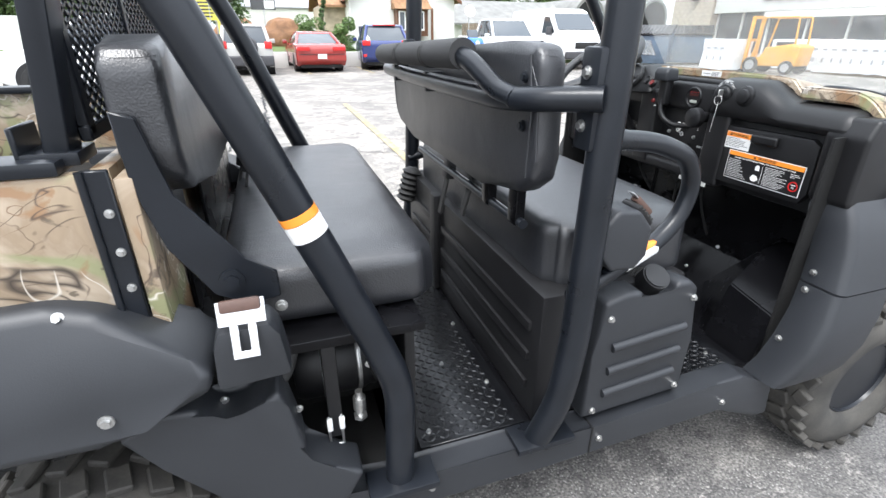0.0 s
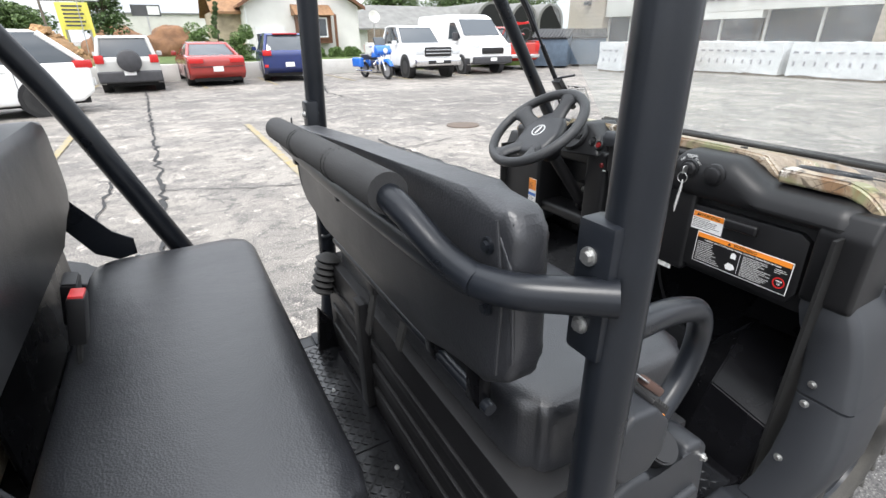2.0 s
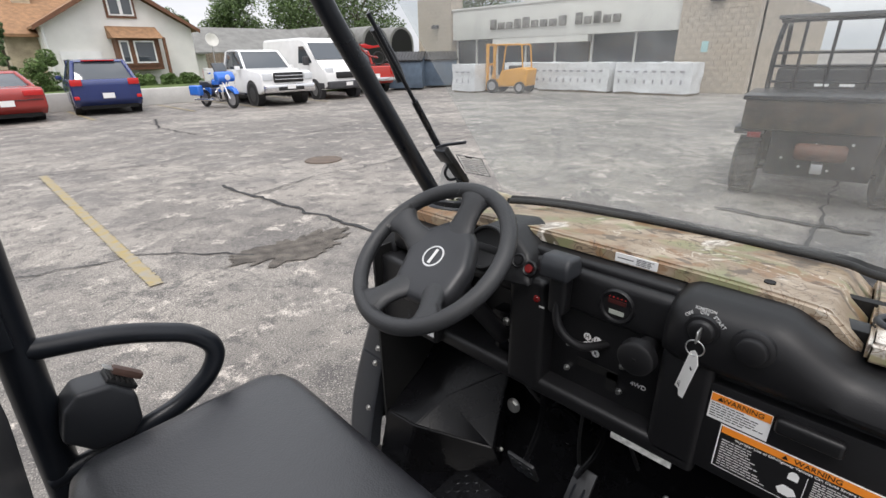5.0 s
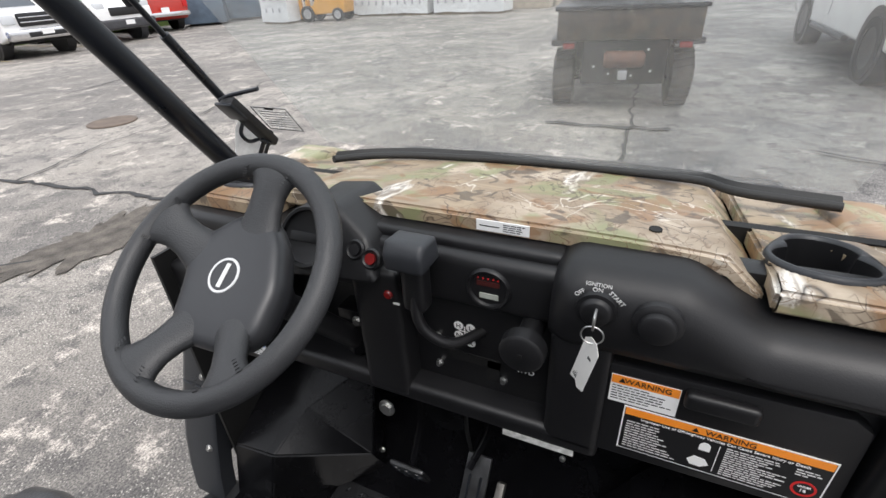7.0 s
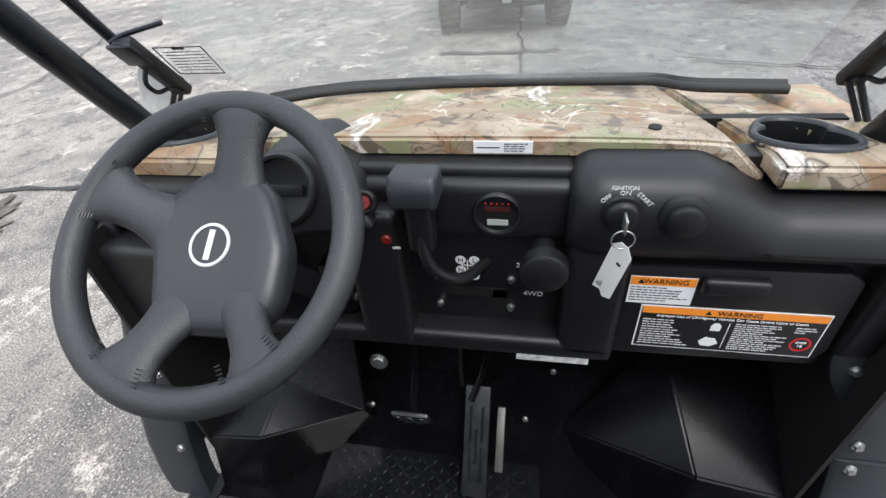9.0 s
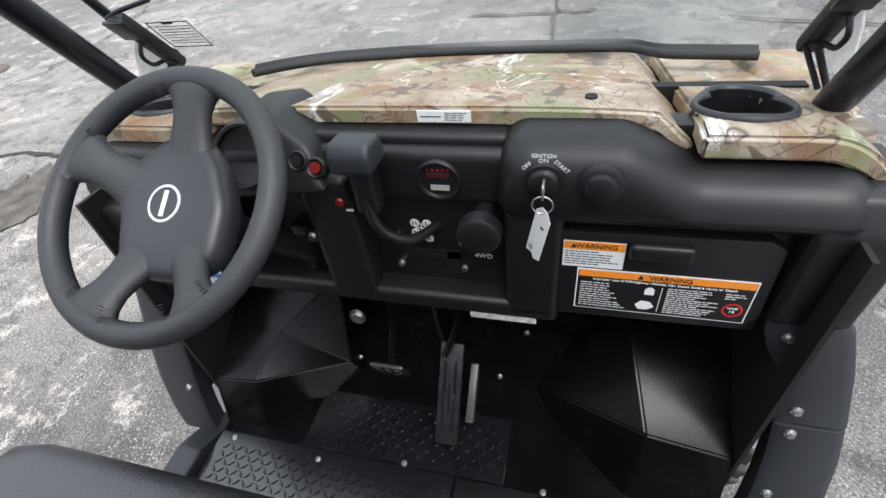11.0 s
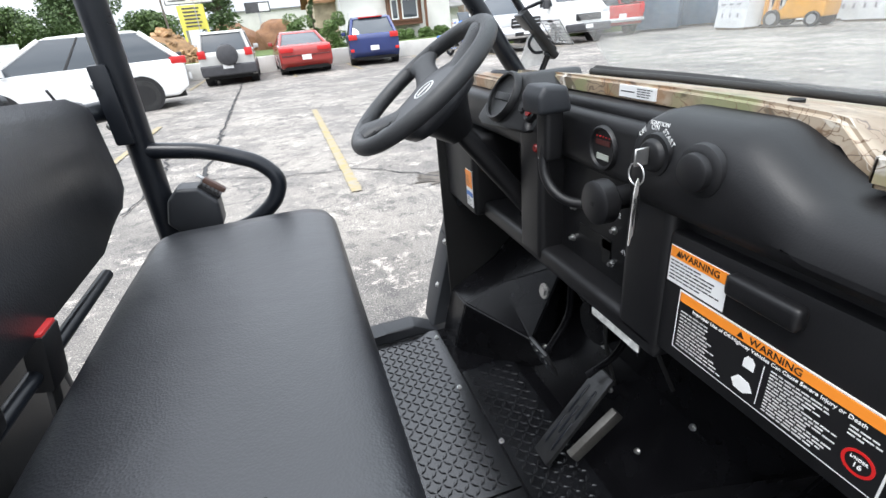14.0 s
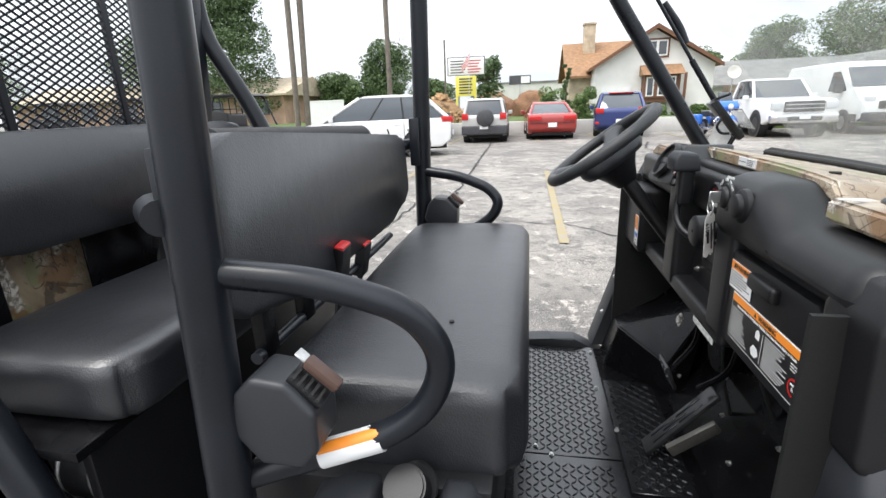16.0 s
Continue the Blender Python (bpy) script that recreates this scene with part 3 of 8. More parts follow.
# piping along the backrests and stitched end seams
for s in (-1, 1):
    part("end_seam", tube([(0.5465, s * 0.560, 1.060), (0.5405, s * 0.575, 1.180 - 0.020 * s), (0.5385, s * 0.560, 1.268 - 0.034 * s)], 0.0028, 0.03, 8), VINYL, front_back)
for s in (-1, 1):
    part("seam", tube([(0.549, s * 0.594, 1.10), (0.544, s * 0.589, 1.24), (0.541, s * 0.565, 1.280)], 0.003, 0.02, 8), VINYL, front_back)
    # steel arms that carry the rear backrest
    arm = [(-0.160, 1.235), (-0.128, 1.225), (-0.105, 1.105), (-0.02, 0.985), (0.03, 0.955), (0.03, 0.905), (-0.02, 0.895), (-0.075, 0.925), (-0.130, 1.02), (-0.155, 1.12)]
    a = part("backrest_arm", pr(arm, "y", min(s * 0.622, s * 0.630), max(s * 0.622, s * 0.630), bevel=0.002, seg=1), TUBE, car, "black steel backrest arm plate")
    bolt("arm_bolt", (-0.045, s * 0.632, 0.948), (0, s, 0), 0.022, a, TUBE)
    bolt("arm_bolt", (0.028, s * 0.632, 0.886), (0, s, 0), 0.011, a)

# bars behind the front backrest
bar = part("grab_bar", tube([(0.475, 0.50, 1.268), (0.470, -0.385, 1.298), (0.500, -0.50, 1.232), (0.512, -0.560, 1.222)], 0.0215, 0.07, 16), TUBE, car, "black tubular grab bar")
part("grab_bar_pad", tube([(0.474, 0.455, 1.269), (0.471, -0.375, 1.2975)], 0.033, 0.05, 18), mat("grey_pad", (0.030, 0.030, 0.031), 0.75, vary=0.25, scale=10, fine=300, bump=0.3), bar, "grey-black foam grip sleeve")
for y in (-0.14, -0.12, 0.15, 0.17):
    part("pad_band", cy((0.472, y - 0.006, 1.2795 - 0.034 * y + 0.004), (0.472, y + 0.006, 1.2795 - 0.034 * y + 0.004), 0.0345), RUBBER, bar)
part("seat_back_tube", tube([(0.600, 0.67, 1.215), (0.510, 0.58, 1.212), (0.502, 0.0, 1.212), (0.507, -0.50, 1.216), (0.522, -0.600, 1.225), (0.620, -0.690, 1.232)], 0.0235, 0.07, 16), TUBE, car, "black tubular backrest frame")
for y in (-0.02, 0.36):
    part("tube_clip", bx(0.488, 0.552, y - 0.015, y + 0.015, 1.182, 1.238, bevel=0.004), TUBE, car)
for z in (1.260, 1.165):
    bolt("backrest_bolt", (0.540, -0.540, z), (-1, 0, 0), 0.012, car, TUBE)
part("bar_label", bx(0.4735, 0.4995, 0.30, 0.44, 1.239, 1.2405), WHITE_DECAL, bar)

# seat rail and brackets in the gap below the backrest
rail = part("seat_rail", tube([(0.585, -0.50, 0.925), (0.585, 0.36, 0.925)], 0.012, 0.02, 10), TUBE, car, "black steel rail behind the front cushion")
for y in (-0.46, -0.30):
    part("rail_bracket", bx(0.572, 0.598, y - 0.022, y + 0.022, 0.915, 1.015, bevel=0.004), STEEL_BLACK, rail)

# side hand loops
for s in (-1, 1):
    dz = 0.045 if s > 0 else 0.0
    loop = part("hand_loop", tube([(0.645, s * 0.668, 1.156 - dz), (0.80, s * 0.645, 1.136 - dz), (0.915, s * 0.625, 1.092 - dz), (0.957, s * 0.613, 1.020 - dz / 2), (0.935, s * 0.615, 0.942), (0.869, s * 0.624, 0.888), (0.70, s * 0.655, 0.838), (0.62, s * 0.674, 0.814)], 0.0205, 0.055, 18, 8), TUBE, car, "black tubular side hand loop")
    if s < 0:
        a, b = Vector((0.869, -0.624, 0.888)), Vector((0.70, -0.655, 0.838))
        d0, d1 = a.lerp(b, 0.06), a.lerp(b, 0.60)
        up = Vector((0, -0.50, 0.866))
        wrap = part("loop_decal", sweep(bmesh.new(), [d0, d1], 0.0212, 28), WHITE_DECAL, loop, "white warning sticker with an orange header")
        part("loop_decal_band", sweep(bmesh.new(), [d0 + up * 0.0105 + Vector((0.0006, 0, 0)), d1 + up * 0.0105 - Vector((-0.0006, 0, 0))], 0.0125, 24), ORANGE, wrap, "orange warning header")
    # belt retractor on the post with its tongue
    belt = part("belt_retractor", pr([(0.655, 0.925), (0.672, 0.985), (0.700, 1.012), (0.752, 1.006), (0.790, 0.962), (0.788, 0.900), (0.762, 0.870), (0.700, 0.872)], "y", min(s * 0.615, s * 0.692), max(s * 0.615, s * 0.692), bevel=0.010, seg=3), PLASTIC_GREY, car, "charcoal seat belt retractor housing")
    slot = part("belt_slot", bx(-0.030, 0.030, -0.026, 0.026, -0.004, 0.006, bevel=0.003, m=pose(0.772, s * 0.655, 0.988, 0, 44, 0)), PLASTIC, belt, "ribbed black belt mouth")
    for k in range(5):
        part("slot_rib", bx(-0.026 + 0.011 * k, -0.022 + 0.011 * k, -0.027, 0.027, 0.004, 0.010, m=pose(0.772, s * 0.655, 0.988, 0, 44, 0)), RUBBER, slot, smooth=0)
    part("tongue_cover", bx(-0.030, 0.030, -0.011, 0.011, -0.008, 0.008, bevel=0.006, m=pose(0.788, s * 0.648, 1.001, 0, 42, 0)), BROWN_PLASTIC, belt, "brown plastic belt tongue cover")
    part("belt_tongue", bx(-0.046, -0.028, -0.010, 0.010, -0.0015, 0.0015, bevel=0.001, seg=1, m=pose(0.788, s * 0.648, 1.003, 0, 42, 0)), ZINC, belt, "steel belt tongue")
    bolt("retractor_bolt", (0.672, s * 0.640, 0.912), (-0.5, s, 0), 0.014, belt, TUBE)

# warning band on the rear tube
p0, p1 = Vector((0.195, -0.655, 0.775)), Vector((-0.055, -0.645, 1.385))
axis = (p1 - p0).normalized()
c0 = p0 + axis * ((1.038 - 0.775) / axis.z)
band = part("tube_decal", cy(c0 - axis * 0.014, c0 + axis * 0.018, TR + 0.0006, seg=28), WHITE_DECAL, car, "white sticker with orange warning band")
part("tube_decal_band", cy(c0 + axis * 0.019, c0 + axis * 0.034, TR + 0.0006, seg=28), ORANGE, band, "orange warning band")

# seat base of the front bench, ribbed panels
riser = part("front_seat_base", bx(0.600, 1.02, -0.60, 0.60, 0.397, 0.775, bevel=0.008), PLASTIC, car, "black moulded seat base")
for y0, y1 in ((-0.56, 0.13), (0.25, 0.55)):
    for z in (0.49, 0.58, 0.67):
        part("panel_rib", bx(0.590, 0.604, y0, y1, z - 0.014, z + 0.014, bevel=0.006), PLASTIC, riser)
part("base_divider", bx(0.575, 0.605, 0.16, 0.22, 0.397, 0.79, bevel=0.006), PLASTIC, riser)
side = part("side_panel", pr([(0.715, 0.415), (1.035, 0.432), (1.030, 0.60), (1.012, 0.76), (0.985, 0.785), (0.945, 0.785), (0.935, 0.755), (0.85, 0.750), (0.84, 0.780), (0.79, 0.780), (0.735, 0.765), (0.72, 0.62)], "y", -0.655, -0.58, bevel=0.014, seg=3), PLASTIC_GREY, car, "ribbed charcoal side panel over the fuel tank")
for z in (0.505, 0.575, 0.645):
    k = (z - 0.5) * 0.05
    part("panel_rib", tube([(0.765 + k, -0.656, z - 0.012), (0.985 + k, -0.656, z + 0.008)], 0.0125, 0.02, 12), PLASTIC_GREY, side)
for x, z in ((0.745, 0.44), (1.01, 0.455), (0.755, 0.72), (1.0, 0.735)):
    bolt("panel_bolt", (x, -0.656, z), (0, -1, 0), 0.009, side)
cap = part("fuel_cap", cy((0.892, -0.605, 0.765), (0.889, -0.635, 0.806), 0.034, seg=26, bevel=0.004), PLASTIC, car, "round black fuel filler cap")
for k in range(3):
    part("filler_ring", cy((0.897 + 0.003 * k, -0.575 - 0.008 * k, 0.760 + 0.005 * k), (0.895 + 0.003 * k, -0.580 - 0.008 * k, 0.763 + 0.005 * k), 0.034), RUBBER, cap)
part("left_side_panel", pr([(0.715, 0.415), (1.035, 0.432), (1.012, 0.80), (0.93, 0.82), (0.735, 0.80)], "y", 0.58, 0.655, bevel=0.014, seg=3), PLASTIC_GREY, car)
# ribbed bellows and hose beside the far post
part("bellows", lathe(bmesh.new(), [(0.03, 0)] + [(0.045 if i % 2 else 0.034, 0.012 * i) for i in range(1, 12)] + [(0.02, 0.15)], pose(0.56, 0.53, 0.66, 0, 15, 0), 20), RUBBER, car, "black rubber bellows")
part("belt_anchor", pr([(0.52, 0.40), (0.60, 0.40), (0.585, 0.52), (0.54, 0.58)], "y", 0.545, 0.575, bevel=0.004), STEEL_BLACK, car)
# belt buckles on the benches
def buckle(at, parent_label, tilt=0, red=True):
    b = part("belt_buckle", bx(-0.015, 0.015, -0.028, 0.028, -0.012, 0.085, bevel=0.006), PLASTIC, car, parent_label)
    part("release_button", bx(-0.0125, 0.0125, -0.025, 0.025, 0.074, 0.089, bevel=0.004), RED if red else PLASTIC, b, "red release button")
    part("buckle_strap", bx(-0.004, 0.004, -0.014, 0.014, -0.14, -0.004, bevel=0.001, seg=1), RUBBER, b, "black buckle strap")
    b.matrix_local = pose(*at, tilt, 12, 0)
    return b


buckle((0.588, 0.045, 0.905), "black seat belt buckle with red button")
buckle((0.604, -0.140, 0.955), "black seat belt buckle with red button", 6)
buckle((-0.055, 0.12, 0.985), "black seat belt buckle", 8, False)
buckle((-0.035, 0.02, 0.985), "black seat belt buckle", -5)
# rear belt retractor with its chrome tongue, outside the bench
rb = part("rear_belt_retractor", pr([(-0.085, 0.800), (0.035, 0.808), (0.025, 0.890), (0.010, 0.915), (-0.070, 0.910), (-0.080, 0.875)], "y", -0.735, -0.662, bevel=0.012), PLASTIC_GREY, car, "charcoal rear seat belt retractor")
tm = Matrix.Translation((-0.028, -0.737, 0.918)) @ pose(0, 0, 0, 70, 0, 0)
bm = bmesh.new()
box(bm, -0.036, 0.036, 0.004, 0.044, -0.0015, 0.0015, 0.001, 1)
box(bm, -0.020, -0.007, -0.040, 0.004, -0.0015, 0.0015, 0.001, 1)
box(bm, 0.007, 0.020, -0.040, 0.004, -0.0015, 0.0015, 0.001, 1)
box(bm, -0.020, 0.020, -0.050, -0.038, -0.0015, 0.0015, 0.001, 1)
bmesh.ops.transform(bm, matrix=tm, verts=bm.verts)
part("belt_tongue", bm, CHROME, rb, "chromed steel belt tongue")
bm = bx(-0.030, 0.030, -0.010, 0.010, -0.007, 0.007, bevel=0.005)
bmesh.ops.transform(bm, matrix=tm @ pose(0, 0.036, 0.004), verts=bm.verts)
part("tongue_cover", bm, BROWN_PLASTIC, rb, "brown plastic tongue cover")

# rear seat base: shelf, dark bay, air box, clamps and hoses
part("rear_seat_shelf", bx(-0.20, 0.30, -0.635, 0.62, 0.775, 0.797, bevel=0.005), STEEL_BLACK, car, "black steel shelf under the rear bench")
part("rear_bay_front", bx(0.262, 0.285, -0.60, 0.60, 0.39, 0.776, bevel=0.003), PLASTIC, car)
# near-black sheets line the bay and stand in for the shade inside
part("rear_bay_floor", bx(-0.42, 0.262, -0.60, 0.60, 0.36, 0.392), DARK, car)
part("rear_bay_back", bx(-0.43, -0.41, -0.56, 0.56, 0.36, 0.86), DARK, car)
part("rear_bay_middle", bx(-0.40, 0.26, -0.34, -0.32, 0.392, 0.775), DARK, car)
part("air_box", lathe(bmesh.new(), [(0.02, 0), (0.085, 0.005), (0.092, 0.02), (0.092, 0.16), (0.085, 0.175), (0.087, 0.19), (0.06, 0.23), (0.03, 0.24)], pose(0.02, -0.44, 0.615, 0, 90, 0), 28), PLASTIC, car, "black cylindrical air box")
for x in (0.085, 0.165):
    part("hose_clamp", lathe(bmesh.new(), [(0.0935, 0), (0.0955, 0.003), (0.0955, 0.008), (0.0935, 0.011)], pose(x, -0.44, 0.615, 0, 90, 0), 28), ZINC, car, "steel band clamp")
latch = part("toggle_latch", bx(0.085, 0.115, -0.612, -0.590, 0.52, 0.765, bevel=0.006), PLASTIC, car, "black latch strap")
for dx in (-0.004, 0.024):
    part("latch_wire", bx(0.085 + dx, 0.091 + dx, -0.618, -0.612, 0.505, 0.585, bevel=0.002, seg=1), ZINC, latch, "bright steel latch wire")
part("latch_wire", bx(0.081, 0.115, -0.618, -0.612, 0.500, 0.506, bevel=0.002, seg=1), ZINC, latch)
for x in (0.080, 0.106):
    part("latch_tip", bx(x, x + 0.012, -0.620, -0.612, 0.545, 0.580, bevel=0.002, seg=1), WHITE_DECAL, latch, "white latch tip")
bm = cy((0.155, -0.60, 0.545), (0.155, -0.60, 0.625), 0.008)
cyl(bm, (0.155, -0.60, 0.572), (0.155, -0.60, 0.612), 0.014, seg=16, bevel=0.004)
cyl(bm, (0.155, -0.60, 0.552), (0.155, -0.60, 0.559), 0.016, seg=6)
part("grease_fitting", bm, ZINC, car, "bright zinc threaded fitting")
part("coolant_hose", tube([(-0.30, -0.61, 0.66), (-0.10, -0.63, 0.672), (0.01, -0.61, 0.70), (0.035, -0.58, 0.765)], 0.0145, 0.05, 12), RUBBER, car, "black rubber hose")
for x, y, z in ((-0.10, -0.60, 0.70), (-0.02, -0.57, 0.66), (0.03, -0.60, 0.64), (0.18, -0.58, 0.70), (0.20, -0.60, 0.73), (-0.16, -0.58, 0.63)):
    bolt("bay_bolt", (x, y - 0.03, z), (0, -1, 0), 0.008, car)
part("bay_bracket", pr([(0.16, 0.77), (0.20, 0.77), (0.21, 0.69), (0.25, 0.66), (0.25, 0.63), (0.19, 0.66)], "y", -0.62, -0.612, bevel=0.002, seg=1), STEEL_BLACK, car)

# rear fender and splash guard
out = [(-0.60, 0.955), (-0.30, 0.962), (-0.235, 0.945), (-0.12, 0.865), (-0.085, 0.838), (-0.095, 0.80), (-0.20, 0.752), (-0.27, 0.73), (-0.60, 0.735)]
for s in (-1, 1):
    fen = bmesh.new()
    prism(fen, out, "y", min(s * 0.56, s * 0.735), max(s * 0.56, s * 0.735), bevel=0.02, seg=3)
    for v in fen.verts:
        if abs(v.co.y) > 0.66 and v.co.z > 0.84:
            v.co.y -= s * (v.co.z - 0.84) * 0.55
    fend = part("rear_fender", fen, PLASTIC_GREY, car, "charcoal plastic rear fender")
    bolt("fender_bolt", (-0.245, s * 0.737, 0.79), (0, s, 0), 0.012, fend)
    bolt("fender_bolt", (-0.285, s * 0.672, 0.945), (0, s, 0.6), 0.010, fend)
    g = bmesh.new()
    prism(g, [(-0.265, 0.700), (-0.20, 0.742), (-0.140, 0.736), (-0.120, 0.708), (-0.095, 0.692), (-0.060, 0.696), (-0.024, 0.722), (0.000, 0.738), (0.014, 0.700), (0.034, 0.595), (0.030, 0.545), (0.085, 0.515), (0.145, 0.480), (0.10, 0.40), (-0.02, 0.40), (-0.12, 0.50), (-0.21, 0.62)], "y", min(s * 0.60, s * 0.69), max(s * 0.60, s * 0.69), bevel=0.012, seg=3)
    part("splash_guard", g, PLASTIC_GREY, car, "charcoal moulded splash guard")

part("seat_back_panel", bx(-0.148, -0.140, -0.14, 0.60, 0.797, 1.10, bevel=0.002, seg=1), STEEL_BLACK, car, "black panel behind the rear bench")
part("seat_back_panel", bx(-0.148, -0.140, -0.46, -0.36, 0.797, 1.10, bevel=0.002, seg=1), STEEL_BLACK, car)
# cargo bed in camo with hinge strip and screen
for s in (-1, 1):
    side_b = part("bed_side", pr([(-1.55, 0.90), (-0.24, 0.86), (-0.215, 0.86), (-0.215, 1.150), (-1.55, 1.150)], "y", min(s * 0.60, s * 0.635), max(s * 0.60, s * 0.635), bevel=0.008), CAMO, car, "woodland camo cargo bed side")
    part("bed_rail", bx(-1.55, -0.235, min(s * 0.57, s * 0.64), max(s * 0.57, s * 0.64), 1.150, 1.172, bevel=0.006), TUBE, side_b, "black bed rail")
    hin = part("bed_hinge", bx(-0.214, -0.178, min(s * 0.628, s * 0.637), max(s * 0.628, s * 0.637), 0.845, 1.155, bevel=0.002, seg=1), TUBE, car, "black piano hinge strip")
    part("hinge_barrel", cy((-0.213, s * 0.638, 0.845), (-0.213, s * 0.638, 1.155), 0.006, seg=10), TUBE, hin)
    for z in (0.90, 0.965, 1.027, 1.09):
        bolt("hinge_bolt", (-0.190, s * 0.638, z), (0, s, 0), 0.007, hin)
part("bed_front", bx(-0.212, -0.185, -0.60, 0.60, 0.80, 1.150, bevel=0.004), CAMO, car, "woodland camo bed front panel")
part("bed_corner", bx(-0.176, -0.150, -0.632, -0.44, 0.80, 1.14, bevel=0.004), CAMO, car)
part("bed_floor", bx(-1.55, -0.215, -0.60, 0.60, 0.88, 0.905), DARK, car, "black bed floor")
part("tail_gate", bx(-1.60, -1.56, -0.62, 0.62, 0.90, 1.15, bevel=0.006), CAMO, car)
# headache rack
for s in (-1, 1):
    post = part("rack_post", pr([(-0.262, 1.17), (-0.228, 1.17), (-0.195, 1.42), (-0.16, 1.95), (-0.19, 1.95), (-0.228, 1.42)], "y", min(s * 0.545, s * 0.600), max(s * 0.545, s * 0.600), bevel=0.004), TUBE, car, "black flat steel rack post")
    part("rack_foot", bx(-0.29, -0.215, min(s * 0.53, s * 0.61), max(s * 0.53, s * 0.61), 1.158, 1.178, bevel=0.003), TUBE, post)
    part("rack_foot_side", bx(-0.292, -0.284, min(s * 0.53, s * 0.61), max(s * 0.53, s * 0.61), 1.17, 1.215, bevel=0.002, seg=1), TUBE, post)
    bolt("rack_bolt", (-0.25, s * 0.57, 1.178), (0, 0, 1), 0.012, post)
frame_x = -0.212
for y in (-0.545, -0.18, 0.18, 0.545):
    part("screen_bar", bx(frame_x - 0.012, frame_x + 0.006, y - 0.012, y + 0.012, 1.19, 1.95, bevel=0.003, seg=1), TUBE, car)
for z in (1.195, 1.94):
    part("screen_bar", bx(frame_x - 0.012, frame_x + 0.006, -0.56, 0.56, z - 0.012, z + 0.012, bevel=0.003, seg=1), TUBE, car)
vs, fs = [], []
for sgn in (-1, 1):
    k = -24
    while k < 60:
        y0, z0 = -0.545 + k * 0.034, 1.20
        # one sloping strand, clipped to the frame
        a, b = Vector((frame_x, y0, z0)), Vector((frame_x, y0 + 1.20, z0 + 0.74))
        t0, t1 = max(0, (-0.545 - a.y) / 1.20), min(1, (0.545 - a.y) / 1.20)
        k += 1
        if t1 - t0 < 0.01:
            continue
        p, q = a.lerp(b, t0), a.lerp(b, t1)
        if sgn < 0:
            p.y, q.y = -p.y, -q.y
        d = (q - p).normalized()
        up = Vector((1, 0, 0)).cross(d).normalized() * 0.0022
        dep = Vector((0.0022, 0, 0))
        i = len(vs)
        for e in (p, q):
            for o in (up + dep, up - dep, -up - dep, -up + dep):
                vs.append(e + o)
        for j in range(4):
            fs.append((i + j, i + (j + 1) % 4, i + 4 + (j + 1) % 4, i + 4 + j))
me = bpy.data.meshes.new("screen_mesh")
me.from_pydata(vs, [], fs)
me.materials.append(TUBE)
scr = new("screen_mesh", me)
scr.parent = car
tagged(scr, "black expanded metal screen", kind="stuff")


# wheels
@functools.lru_cache(None)
def lug_mesh(deep, wide):
    """One tread block of a tyre, with its edges taken off; all alike blocks share it."""
    bm = bx(-deep / 2, deep / 2, -0.021, 0.021, -wide / 2, wide / 2, bevel=0.003, seg=1)
    me = bpy.data.meshes.new("lug")
    bm.to_mesh(me)
    bm.free()
    me.materials.append(TYRE)
    return me


def wheel(at, s, r=0.292, w=0.24, name="wheel"):
    hub = new(name)
    hub.parent = car
    hub.matrix_local = pose(*at, 90 * -s, 0, 0)
    tagged(hub, "knobbly off-road tyre on a black steel rim")
    h = w / 2
    t = lathe(bmesh.new(), [(0.135, -h * 0.75), (0.16, -h * 0.95), (0.21, -h), (0.255, -h * 0.92), (0.275, -h * 0.72), (r - 0.012, -h * 0.4), (r - 0.010, 0), (r - 0.012, h * 0.4), (0.275, h * 0.72), (0.255, h * 0.92), (0.21, h), (0.16, h * 0.95), (0.135, h * 0.75), (0.125, 0)], seg=56)
    for k in range(26):
        a = 2 * math.pi * k / 26
        for row, (z0, z1, r0, r1, sh) in enumerate(((h * 0.62, h * 0.98, 0.262, 0.285, 0.0), (h * 0.05, h * 0.55, 0.278, r + 0.002, 0.5), (-h * 0.55, -h * 0.05, 0.278, r + 0.002, 0.0), (-h * 0.98, -h * 0.62, 0.262, 0.285, 0.5))):
            m = pose(0, 0, 0, 0, 0, math.degrees(a + sh * 2 * math.pi / 26)) @ pose((r0 + r1) / 2, 0, (z0 + z1) / 2, 18 if row % 2 else -18, 0, 0)
            lug = new("lug", lug_mesh(round(r1 - r0, 4), round(z1 - z0, 4)))
            lug.parent = hub
            lug.matrix_local = m
    part("tyre", t, TYRE, hub, "dusty knobbly tyre")
    rim = lathe(bmesh.new(), [(0.136, h * 0.72), (0.142, h * 0.78), (0.134, h * 0.80), (0.126, h * 0.6), (0.122, h * 0.35), (0.108, h * 0.28), (0.06, h * 0.30), (0.05, h * 0.42), (0.03, h * 0.45), (0.002, h * 0.45)], seg=40)
    part("rim", rim, TUBE, hub, "black steel rim")
    for k in range(4):
        a = math.pi / 2 * k + 0.4
        bolt("lug_nut", (0.075 * math.cos(a), 0.075 * math.sin(a), h * 0.31), (0, 0, 1), 0.012, hub)
    return hub


